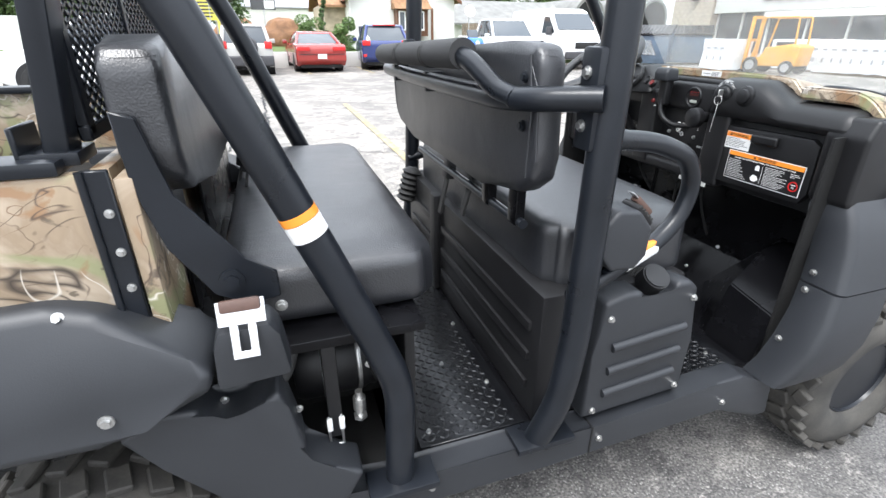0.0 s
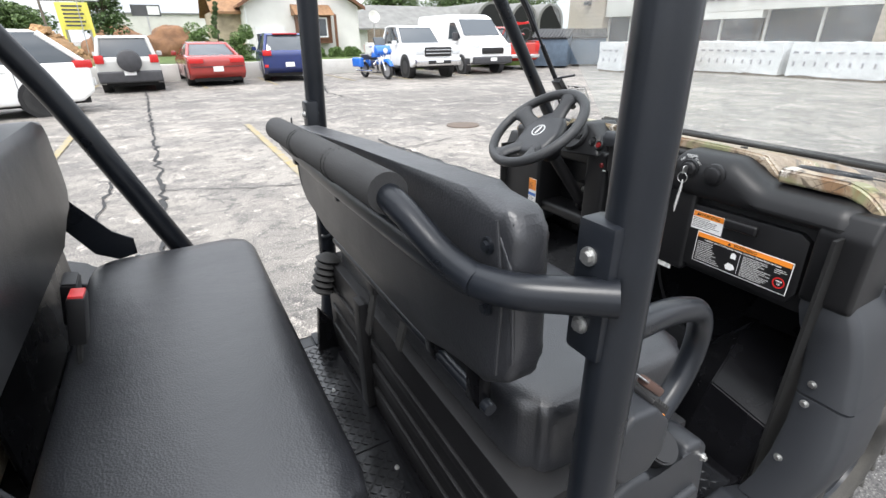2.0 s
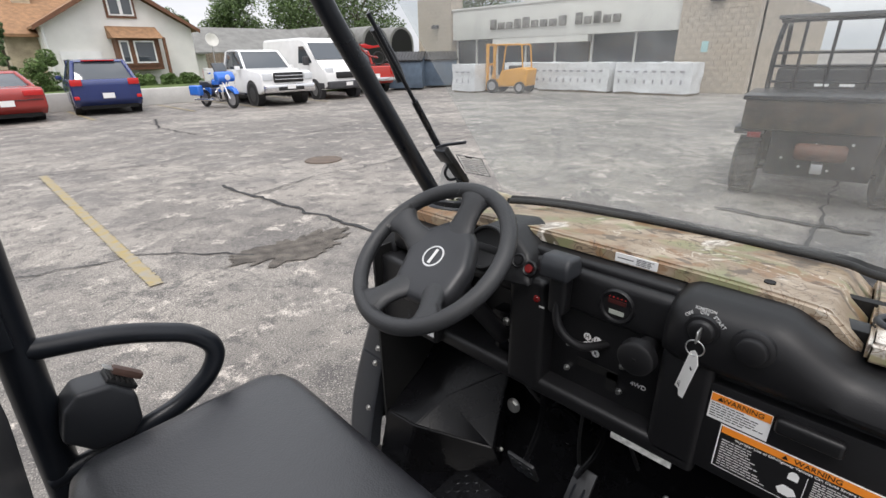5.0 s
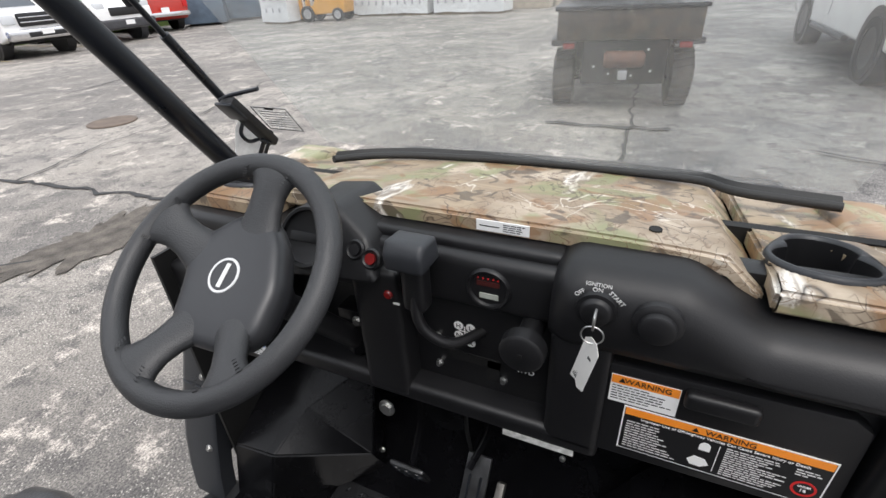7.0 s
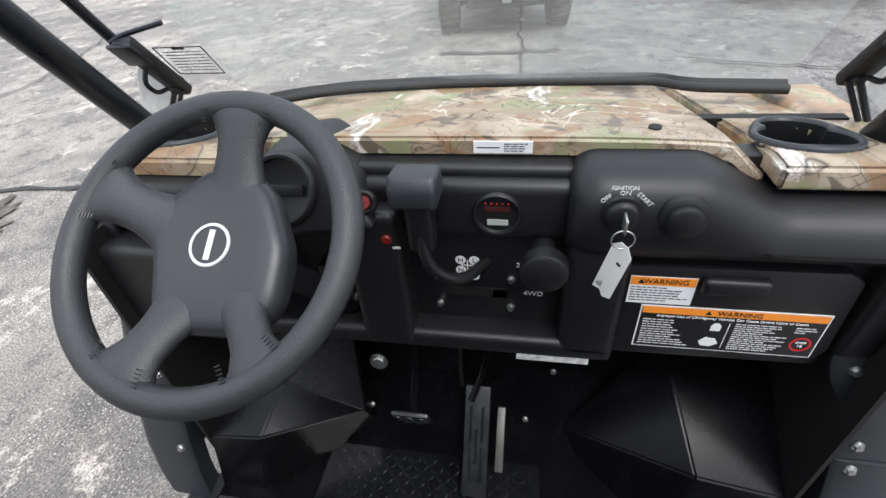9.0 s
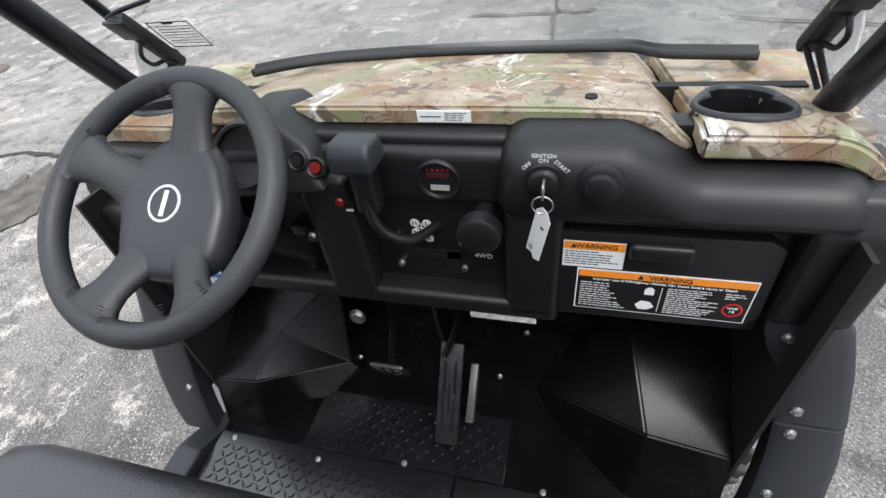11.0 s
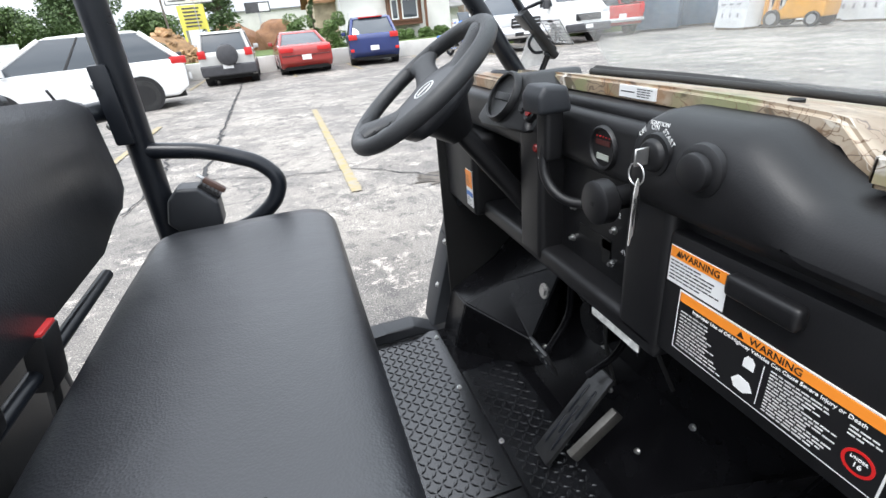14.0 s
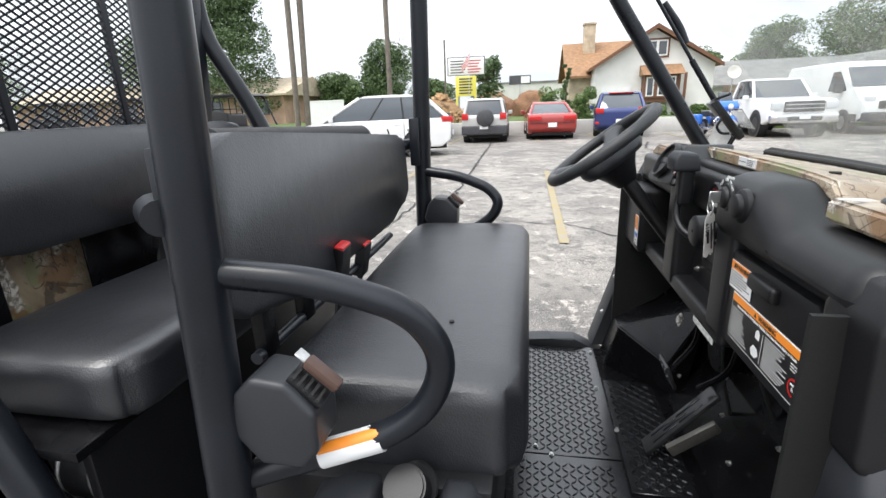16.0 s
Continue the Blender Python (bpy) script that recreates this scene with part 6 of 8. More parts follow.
def road_car(name, label, category, at, turn, colour, L, W, body, cabin, roof_z, belt, r, wb, front, ground_clear=0.2, k=0.2, lower=None, tail="hatch", group="parked cars", posts=(0.5,)):
    """body: the side outline below the belt line; cabin: rear-low, rear-high, front-high, front-low x of the glasshouse. The nose points along local +x."""
    c = thing(name, label, category, group, at, turn)
    b = bmesh.new()
    prism(b, body, "y", -W / 2, W / 2, bevel=0.07, seg=3)
    part("body", b, colour, c, smooth=50)
    xa, xb, xc, xd = cabin
    g = bmesh.new()
    prism(g, [(xa, belt - 0.05), (xb, roof_z - 0.05), (xc, roof_z - 0.05), (xd, belt - 0.05)], "y", -W / 2 + 0.07, W / 2 - 0.07, bevel=0.03)
    taper(g, belt, roof_z, k)
    part("glasshouse", g, CAR_GLASS, c, "dark tinted glass")
    rf = bmesh.new()
    prism(rf, [(xb - 0.06, roof_z - 0.07), (xb + 0.1, roof_z - 0.005), ((xb + xc) / 2, roof_z + 0.02), (xc - 0.15, roof_z - 0.01), (xc + 0.05, roof_z - 0.07)], "y", -W / 2 * (1 - k) + 0.05, W / 2 * (1 - k) - 0.05, bevel=0.025, seg=3)
    part("roof", rf, colour, c, smooth=50)
    for s in (-1, 1):
        y0, y1 = s * (W / 2 - 0.085), s * (W / 2 - 0.085) * (1 - k)
        for (p, q, rr) in (((xa, y0, belt - 0.03), (xb, y1, roof_z - 0.06), 0.06), ((xd, y0, belt - 0.03), (xc, y1, roof_z - 0.06), 0.045)):
            part("pillar", tube([p, q], rr, 0.02, 8), colour, c)
        for f in posts:
            part("pillar", tube([(xa + (xd - xa) * f, y0, belt - 0.03), (xb + (xc - xb) * f, y1, roof_z - 0.06)], 0.035, 0.02, 8), BLACK_DECAL, c)
        part("mirror", bx(xd - 0.35, xd - 0.22, min(s * W / 2, s * (W / 2 + 0.18)), max(s * W / 2, s * (W / 2 + 0.18)), belt - 0.02, belt + 0.13, bevel=0.03), colour if category != "van" else BUMPER, c)
        part("door_seam", bx(xa + (xd - xa) * posts[0] - 0.006, xa + (xd - xa) * posts[0] + 0.006, s * W / 2 - 0.004, s * W / 2 + 0.004, ground_clear + 0.2, belt - 0.08), BLACK_DECAL, c)
        part("door_handle", bx(xa + (xd - xa) * posts[0] + 0.1, xa + (xd - xa) * posts[0] + 0.28, min(s * W / 2, s * (W / 2 + 0.025)), max(s * W / 2, s * (W / 2 + 0.025)), belt - 0.16, belt - 0.12, bevel=0.01), colour, c)
        x_f = L / 2 - front
        for x in (x_f, x_f - wb):
            part("wheel_arch", cy((x, s * (W / 2 - 0.26), r + 0.02), (x, s * (W / 2 + 0.004), r + 0.02), r * 1.17, seg=28), BLACK_DECAL, c)
            road_wheel(c, x, s * (W / 2 - 0.09), r)
    if lower:
        part("rear_bumper", bx(-L / 2 - 0.05, -L / 2 + 0.35, -W / 2 - 0.01, W / 2 + 0.01, ground_clear + 0.08, ground_clear + 0.42, bevel=0.06, seg=3), lower, c)
        part("front_bumper", bx(L / 2 - 0.35, L / 2 + 0.05, -W / 2 - 0.01, W / 2 + 0.01, ground_clear + 0.05, ground_clear + 0.38, bevel=0.06, seg=3), lower, c)
    part("underbody", bx(-L / 2 + 0.25, L / 2 - 0.25, -W / 2 + 0.15, W / 2 - 0.15, ground_clear - 0.03, ground_clear + 0.2), DARK, c)
    part("number_plate", bx(-L / 2 - 0.065, -L / 2 - 0.05, -0.16, 0.16, ground_clear + 0.30, ground_clear + 0.46), WHITE_DECAL, c, "pale number plate")
    return c


SILVER = paint("silver_car_paint", (0.50, 0.50, 0.48))
RED_PAINT = paint("dark_red_car_paint", (0.30, 0.03, 0.025))
BLUE_PAINT = paint("dark_blue_car_paint", (0.02, 0.035, 0.14))
WHITE_PAINT = paint("white_car_paint", (0.80, 0.80, 0.79))
GREY_PAINT = paint("graphite_car_paint", (0.06, 0.06, 0.065))
# compact suv with the spare wheel on its tail
c = road_car("compact_suv", "silver compact suv with grey cladding and a covered spare wheel", "car", (-0.68, 19.15, 0), 91, SILVER, 3.9, 1.70,
             [(-1.92, 0.42), (-1.95, 0.95), (-1.86, 1.05), (0.75, 1.05), (1.65, 0.93), (1.92, 0.80), (1.93, 0.40), (1.5, 0.24), (-1.6, 0.24)], (-1.86, -1.66, 0.25, 0.85), 1.64, 1.03, 0.34, 2.3, 0.75, 0.22, 0.16, BUMPER, posts=(0.4, 0.68))
part("spare_wheel_cover", lathe(bmesh.new(), [(0.01, 0.15), (0.24, 0.14), (0.31, 0.10), (0.33, 0.0)], pose(-1.97, -0.05, 0.92, 0, -90, 0), 32), BUMPER, c, "grey spare wheel cover")
for s in (-1, 1):
    part("tail_light", bx(-1.99, -1.86, min(s * 0.60, s * 0.84), max(s * 0.60, s * 0.84), 0.86, 1.10, bevel=0.03), LAMP_RED, c, "red tail light")
    part("cladding", bx(-1.7, 1.6, s * 0.855 - 0.012, s * 0.855 + 0.012, 0.30, 0.62, bevel=0.01), BUMPER, c, "grey door cladding")
# red sedan
c = road_car("sedan", "dark red four-door sedan in a parking bay", "car", (1.80, 20.35, 0), 93, RED_PAINT, 4.9, 1.84,
             [(-2.42, 0.42), (-2.42, 0.86), (-2.30, 0.98), (-1.35, 1.02), (1.0, 0.98), (2.0, 0.84), (2.40, 0.66), (2.42, 0.38), (2.1, 0.22), (-2.1, 0.22)], (-1.75, -0.85, 0.25, 1.20), 1.42, 0.98, 0.32, 2.75, 0.95, 0.2, 0.24, None, posts=(0.46,))
for s in (-1, 1):
    part("tail_light", bx(-2.47, -2.25, min(s * 0.42, s * 0.88), max(s * 0.42, s * 0.88), 0.76, 0.92, bevel=0.03), LAMP_RED, c, "red tail light")
part("bumper_line", bx(-2.445, -2.40, -0.85, 0.85, 0.64, 0.66), BLACK_DECAL, c)
# blue suv
c = road_car("suv", "dark blue suv parked nose-in at the low wall", "car", (4.75, 20.8, 0), 84, BLUE_PAINT, 4.68, 1.89,
             [(-2.30, 0.45), (-2.33, 1.0), (-2.25, 1.12), (1.0, 1.08), (1.9, 0.98), (2.28, 0.80), (2.32, 0.42), (1.9, 0.26), (-2.0, 0.26)], (-2.27, -1.75, 0.45, 1.25), 1.70, 1.08, 0.36, 2.7, 0.92, 0.24, 0.2, None, posts=(0.38, 0.66))
for s in (-1, 1):
    part("tail_light", bx(-2.38, -2.15, min(s * 0.62, s * 0.93), max(s * 0.62, s * 0.93), 0.93, 1.12, bevel=0.03), LAMP_RED, c, "red tail light")
    part("reflector", bx(-2.38, -2.2, min(s * 0.78, s * 0.92), max(s * 0.78, s * 0.92), 0.52, 0.62, bevel=0.02), LAMP_RED, c)
part("spoiler_light", bx(-1.83, -1.74, -0.45, 0.45, 1.655, 1.69, bevel=0.008), LAMP_RED, c)
# white suv
c = road_car("crossover", "white crossover suv parked across the lot", "car", (-3.58, 12.90, 0), 197, WHITE_PAINT, 4.72, 1.80,
             [(-2.22, 0.45), (-2.26, 0.98), (-2.15, 1.08), (1.0, 1.06), (1.95, 0.98), (2.22, 0.80), (2.26, 0.42), (1.9, 0.26), (-1.95, 0.26)], (-2.18, -1.5, 0.35, 1.45), 1.74, 1.08, 0.35, 2.68, 0.90, 0.24, 0.2, None, posts=(0.36, 0.63))
for s in (-1, 1):
    part("head_light", bx(1.95, 2.22, min(s * 0.55, s * 0.89), max(s * 0.55, s * 0.89), 0.76, 0.90, bevel=0.04), LAMP_CLEAR, c, "clear head light")
    part("tail_light", bx(-2.30, -1.95, min(s * 0.70, s * 0.905), max(s * 0.70, s * 0.905), 0.95, 1.12, bevel=0.03), LAMP_RED, c, "red tail light")
part("grille", bx(2.20, 2.29, -0.45, 0.45, 0.68, 0.84, bevel=0.03), BLACK_DECAL, c)
# small dark hatchback beyond
c = road_car("hatchback", "dark grey hatchback with red tail lights", "car", (-3.55, 20.0, 0), 92, GREY_PAINT, 4.2, 1.75,
             [(-2.05, 0.45), (-2.08, 0.95), (-2.0, 1.02), (0.9, 1.0), (1.75, 0.86), (2.05, 0.70), (2.08, 0.40), (1.7, 0.24), (-1.8, 0.24)], (-2.0, -1.4, 0.3, 1.15), 1.48, 0.99, 0.31, 2.55, 0.85, 0.2, 0.2, None)
for s in (-1, 1):
    part("tail_light", bx(-2.13, -1.95, min(s * 0.55, s * 0.86), max(s * 0.55, s * 0.86), 0.82, 1.0, bevel=0.03), LAMP_RED, c, "red tail light")


def pickup(name, label, at, turn, colour, cargo=False):
    L, W = 5.7, 2.0
    c = road_car(name, label, "pickup truck", at, turn, colour, L, W,
                 [(-2.80, 0.60), (-2.80, 1.22), (-0.62, 1.25), (-0.60, 1.25), (0.95, 1.28), (1.25, 1.30), (2.65, 1.20), (2.80, 1.05), (2.82, 0.55), (2.4, 0.42), (-2.6, 0.42)], (-0.60, -0.45, 0.70, 1.35), 1.95, 1.26, 0.41, 3.6, 0.98, 0.42, 0.16, None, group="parked trucks")
    # the bed is not hollow: a dark slab on top paints its shade
    part("bed_opening", bx(-2.70, -0.75, -0.82, 0.82, 1.226, 1.262), DARK, c, "dark slab in place of the shaded open cargo bed")
    for s in (-1, 1):
        part("bed_rail", bx(-2.78, -0.70, min(s * 0.86, s * 0.99), max(s * 0.86, s * 0.99), 1.20, 1.30, bevel=0.03), colour, c)
        part("head_light", bx(2.62, 2.86, min(s * 0.62, s * 0.97), max(s * 0.62, s * 0.97), 0.90, 1.14, bevel=0.04), LAMP_CLEAR, c, "clear head light")
        part("tail_light", bx(-2.84, -2.70, min(s * 0.80, s * 0.99), max(s * 0.80, s * 0.99), 0.85, 1.2, bevel=0.02), LAMP_RED, c, "red tail light")
        part("step_bar", tube([(-0.7, s * 0.98, 0.40), (1.2, s * 0.98, 0.40)], 0.05, 0.02, 10), BUMPER, c, "black step bar")
    g = part("grille", bx(2.80, 2.88, -0.58, 0.58, 0.82, 1.16, bevel=0.05), BLACK_DECAL, c, "black grille")
    for z in (0.93, 1.05):
        part("grille_bar", bx(2.86, 2.90, -0.55, 0.55, z - 0.015, z + 0.015, bevel=0.01), CHROME, g)
    part("front_bumper", bx(2.70, 2.98, -0.98, 0.98, 0.48, 0.76, bevel=0.06, seg=3), CHROME, c, "chrome front bumper")
    part("bumper_inlet", bx(2.95, 2.99, -0.5, 0.5, 0.55, 0.68, bevel=0.02), BLACK_DECAL, c)
    part("front_plate", bx(2.985, 2.995, -0.16, 0.16, 0.60, 0.74), WHITE_DECAL, c)
    part("rear_bumper", bx(-2.98, -2.75, -0.95, 0.95, 0.55, 0.72, bevel=0.04), CHROME, c, "chrome rear bumper")
    return c


pickup("pickup_truck", "white pickup truck with a black grille and chrome bumper", (9.78, 19.15, 0), -91, WHITE_PAINT)
pickup("pickup_truck", "white pickup truck beside the building", (10.8, -3.45, 0), 2, WHITE_PAINT)
red_truck = pickup("pickup_truck", "red pickup truck with its tail towards the lot", (16.0, 21.2, 0), 78, paint("bright_red_car_paint", (0.42, 0.03, 0.02)))
# dirt bike on the red truck
db = thing("dirt_bike", "red dirt bike standing in a pickup bed", "motorcycle", at=(15.6, 19.3, 1.26), turn=165)
for x in (-0.6, 0.62):
    part("wheel", sweep(bmesh.new(), [(x + 0.28 * math.cos(a), 0, 0.30 + 0.28 * math.sin(a)) for a in [2 * math.pi * k / 24 for k in range(24)]], 0.035, 8, True), RUBBER, db)
part("frame", tube([(-0.55, 0, 0.32), (-0.1, 0, 0.40), (0.35, 0, 0.80), (0.58, 0, 0.32)], 0.04, 0.1, 8), RED_PAINT, db)
part("seat", pr([(-0.75, 0.80), (-0.1, 0.72), (0.2, 0.78), (0.35, 0.92), (0.1, 0.95), (-0.3, 0.82), (-0.85, 0.92)], "y", -0.10, 0.10, bevel=0.03), LAMP_RED, db)
part("handlebar", tube([(0.30, -0.36, 1.02), (0.36, 0, 0.95), (0.30, 0.36, 1.02)], 0.015, 0.1, 8), STEEL_BLACK, db)
# cargo van
v = thing("cargo_van", "white high-roof cargo van with grey bumpers", "van", "parked trucks", (12.85, 19.75, 0), -91)
b = bmesh.new()
prism(b, [(-2.75, 0.45), (-2.78, 2.25), (-2.60, 2.42), (0.75, 2.42), (1.15, 2.28), (1.85, 1.52), (2.55, 1.22), (2.72, 1.05), (2.75, 0.50), (2.4, 0.38), (-2.5, 0.38)], "y", -1.0, 1.0, bevel=0.09, seg=3)
taper(b, 1.2, 2.42, 0.09)
part("body", b, WHITE_PAINT, v, smooth=50)
ws_b = bmesh.new()
qv = [ws_b.verts.new(p) for p in ((1.24, 0.86, 2.20), (1.24, -0.86, 2.20), (1.845, -0.93, 1.555), (1.845, 0.93, 1.555))]
ws_b.faces.new(qv)
bmesh.ops.translate(ws_b, vec=(0.012, 0, 0.012), verts=ws_b.verts)
part("windscreen", ws_b, CAR_GLASS, v, "dark windscreen", smooth=0)
for s in (-1, 1):
    wd = bmesh.new()
    prism(wd, [(0.55, 1.42), (0.62, 2.08), (1.05, 2.08), (1.62, 1.50), (1.62, 1.42)], "y", min(s * 0.93, s * 0.999), max(s * 0.93, s * 0.999))
    taper(wd, 1.2, 2.42, 0.075)
    part("side_window", wd, CAR_GLASS, v, "dark cab window", smooth=0)
    part("mirror", bx(1.35, 1.5, min(s * 1.0, s * 1.25), max(s * 1.0, s * 1.25), 1.35, 1.68, bevel=0.04), BUMPER, v)
    part("head_light", bx(2.35, 2.70, min(s * 0.62, s * 0.97), max(s * 0.62, s * 0.97), 1.0, 1.24, bevel=0.05), LAMP_CLEAR, v)
    part("skirt", bx(-2.5, 2.5, s * 0.995 - 0.012, s * 0.995 + 0.012, 0.42, 0.66, bevel=0.01), BUMPER, v)
    for x in (1.75, -1.7):
        part("wheel_arch", cy((x, s * 0.75, 0.37), (x, s * 1.01, 0.37), 0.44, seg=28), BUMPER, v)
        road_wheel(v, x, s * 0.93, 0.36)
part("grille", bx(2.66, 2.78, -0.55, 0.55, 0.82, 1.08, bevel=0.05), BLACK_DECAL, v, "black grille")
part("bumper", bx(2.45, 2.83, -0.99, 0.99, 0.42, 0.72, bevel=0.07, seg=3), BUMPER, v, "grey bumper")
part("number_plate", bx(2.832, 2.84, -0.16, 0.16, 0.54, 0.68), WHITE_DECAL, v)

# touring motorcycle
mc = thing("motorcycle", "blue and white touring motorcycle on its stand", "motorcycle", at=(7.72, 17.95, 0), turn=-78)
for x, r in ((0.85, 0.33), (-0.75, 0.31)):
    w = part("wheel", sweep(bmesh.new(), [(x + (r - 0.06) * math.cos(a), 0, r + (r - 0.06) * math.sin(a)) for a in [2 * math.pi * k / 28 for k in range(28)]], 0.06, 10, True), RUBBER, mc, "black motorcycle tyre")
    part("rim", lathe(bmesh.new(), [(0.05, 0.03), (0.10, 0.02), (r - 0.11, 0.015), (r - 0.11, -0.015), (0.10, -0.02), (0.05, -0.03)], pose(x, 0, r, 90, 0, 0), 20), RIM, w)
BIKE_BLUE = paint("bright_blue_paint", (0.03, 0.16, 0.62))
part("fork", tube([(0.85, 0.09, 0.33), (0.55, 0.09, 1.0)], 0.03, 0.02, 8), CHROME, mc)
part("fork", tube([(0.85, -0.09, 0.33), (0.55, -0.09, 1.0)], 0.03, 0.02, 8), CHROME, mc)
part("front_fender", pr([(0.50, 0.55), (0.62, 0.72), (0.85, 0.76), (1.08, 0.68), (1.18, 0.50), (1.12, 0.50), (1.02, 0.62), (0.85, 0.69), (0.66, 0.64)], "y", -0.09, 0.09, bevel=0.02), BIKE_BLUE, mc, "blue front fender")
part("fairing", pr([(0.45, 0.95), (0.50, 1.25), (0.66, 1.22), (0.78, 1.02), (0.70, 0.88)], "y", -0.34, 0.34, bevel=0.07, seg=3), BIKE_BLUE, mc, "blue batwing fairing")
part("windshield", pr([(0.42, 1.22), (0.32, 1.52), (0.36, 1.52), (0.50, 1.22)], "y", -0.24, 0.24, bevel=0.01), CAR_GLASS, mc)
part("headlamp", lathe(bmesh.new(), [(0.01, 0.03), (0.09, 0.02), (0.10, 0.0)], pose(0.79, 0, 1.04, 0, 90, 0), 20), LAMP_CLEAR, mc)
part("tank", pr([(-0.05, 0.78), (0.05, 0.98), (0.38, 1.0), (0.45, 0.80)], "y", -0.17, 0.17, bevel=0.07, seg=3), BIKE_BLUE, mc, "blue fuel tank")
part("saddle", pr([(-0.75, 0.80), (-0.72, 0.92), (-0.2, 0.84), (0.0, 0.86), (0.0, 0.72), (-0.6, 0.68)], "y", -0.17, 0.17, bevel=0.05, seg=3), VINYL, mc, "black saddle")
part("engine", bx(-0.15, 0.35, -0.20, 0.20, 0.25, 0.72, bevel=0.06), CHROME, mc, "chrome engine block")
for s in (-1, 1):
    part("pannier", bx(-1.05, -0.45, min(s * 0.20, s * 0.42), max(s * 0.20, s * 0.42), 0.42, 0.78, bevel=0.07, seg=3), BIKE_BLUE, mc, "blue hard pannier")
    part("exhaust", tube([(0.1, s * 0.22, 0.28), (-1.0, s * 0.26, 0.28)], 0.045, 0.02, 10), CHROME, mc)
    part("crash_bar", tube([(0.38, s * 0.10, 0.75), (0.45, s * 0.36, 0.55), (0.38, s * 0.12, 0.28)], 0.018, 0.08, 8), CHROME, mc)
    part("mirror", bx(0.38, 0.42, s * 0.42 - 0.06, s * 0.42 + 0.06, 1.16, 1.24, bevel=0.015), CHROME, mc)

# other utility vehicles
def utv(at, turn, label, camo=True, cab=True):
    u = thing("side_by_side", label, "utility vehicle", "other utility vehicles", at, turn)
    skin = mat("dark_camo_print", (0.022, 0.026, 0.016), 0.5, vary=0.5, scale=7, fine=40, tint=(0.055, 0.038, 0.026)) if camo else PLASTIC_GREY
    part("cargo_box", pr([(-0.45, 0.78), (-0.45, 1.10), (0.75, 1.10), (0.75, 0.86), (0.6, 0.78)], "y", -0.76, 0.76, bevel=0.03), skin, u, "dark cargo box")
    part("box_rail", bx(-0.47, 0.75, -0.79, 0.79, 1.09, 1.14, bevel=0.015), TUBE, u)
    part("body", pr([(0.6, 0.40), (0.6, 0.95), (1.0, 1.0), (2.0, 0.95), (2.6, 0.85), (2.7, 0.55), (2.4, 0.38)], "y", -0.62, 0.62, bevel=0.05), skin, u)
    part("undertray", bx(-0.40, 0.6, -0.46, 0.46, 0.30, 0.78, bevel=0.03), DARK, u, "dark drivetrain")
    part("muffler", cy((-0.43, -0.22, 0.58), (-0.43, 0.22, 0.58), 0.09, seg=18, bevel=0.02), mat("rusty_muffler", (0.10, 0.045, 0.028), 0.7, vary=0.4, scale=12), u, "rusty muffler")
    for yy, zz in ((-0.3, 0.45), (-0.1, 0.40), (0.15, 0.42), (0.32, 0.50), (0.05, 0.66), (-0.25, 0.68)):
        bolt("frame_bolt", (-0.41, yy, zz), (-1, 0, 0), 0.014, u)
    part("hitch", bx(-0.55, -0.30, -0.05, 0.05, 0.38, 0.48, bevel=0.01), RIM, u, "grey hitch receiver")
    for s in (-1, 1):
        h = new("wheel")
        h.parent = u
        h.matrix_local = pose(0.0, s * 0.66, 0.32, -90 * s, 0, 0)
        tagged(h, "knobbly rear wheel")
        t = lathe(bmesh.new(), [(0.14, -0.12), (0.25, -0.13), (0.31, -0.10), (0.32, 0), (0.31, 0.10), (0.25, 0.13), (0.14, 0.12), (0.13, 0)], seg=36)
        for k in range(22):
            box(t, 0.30, 0.335, -0.02, 0.02, -0.11, 0.11, m=pose(0, 0, 0, 0, 0, 360 / 22 * k) @ pose(0, 0, 0, 12, 0, 0))
        part("tyre", t, TYRE, h, "knobbly tyre")
        part("rim", lathe(bmesh.new(), [(0.14, 0.09), (0.12, 0.05), (0.05, 0.06), (0.01, 0.07)], seg=20), TUBE, h)
        h2 = new("wheel")
        h2.parent = u
        h2.matrix_local = pose(2.1, s * 0.62, 0.32, -90 * s, 0, 0)
        part("tyre", lathe(bmesh.new(), [(0.14, -0.12), (0.25, -0.13), (0.31, -0.10), (0.32, 0), (0.31, 0.10), (0.25, 0.13), (0.14, 0.12), (0.13, 0)], seg=28), TYRE, h2)
        part("fender", bx(-0.40, 0.40, min(s * 0.52, s * 0.82), max(s * 0.52, s * 0.82), 0.72, 0.80, bevel=0.03), PLASTIC_GREY, u)
        part("cage_tube", tube([(0.80, s * 0.66, 0.5), (0.78, s * 0.66, 1.55), (0.85, s * 0.62, 1.92), (1.75, s * 0.60, 1.92), (2.15, s * 0.60, 1.0)], 0.03, 0.15, 10), TUBE, u)
        part("tail_light", bx(-0.47, -0.43, min(s * 0.55, s * 0.68), max(s * 0.55, s * 0.68), 0.70, 0.76, bevel=0.01), LENS, u, "dark red tail light")
        part("shock", tube([(-0.1, s * 0.38, 0.30), (-0.15, s * 0.30, 0.72)], 0.035, 0.02, 8), STEEL_BLACK, u)
        part("suspension_arm", tube([(0.0, s * 0.55, 0.30), (0.1, s * 0.20, 0.34)], 0.025, 0.02, 8), STEEL_BLACK, u)
    for z in (1.22, 1.40, 1.55, 1.90):
        part("guard_bar", tube([(0.78, -0.66, z), (0.78, 0.66, z)], 0.016, 0.02, 8), TUBE, u)
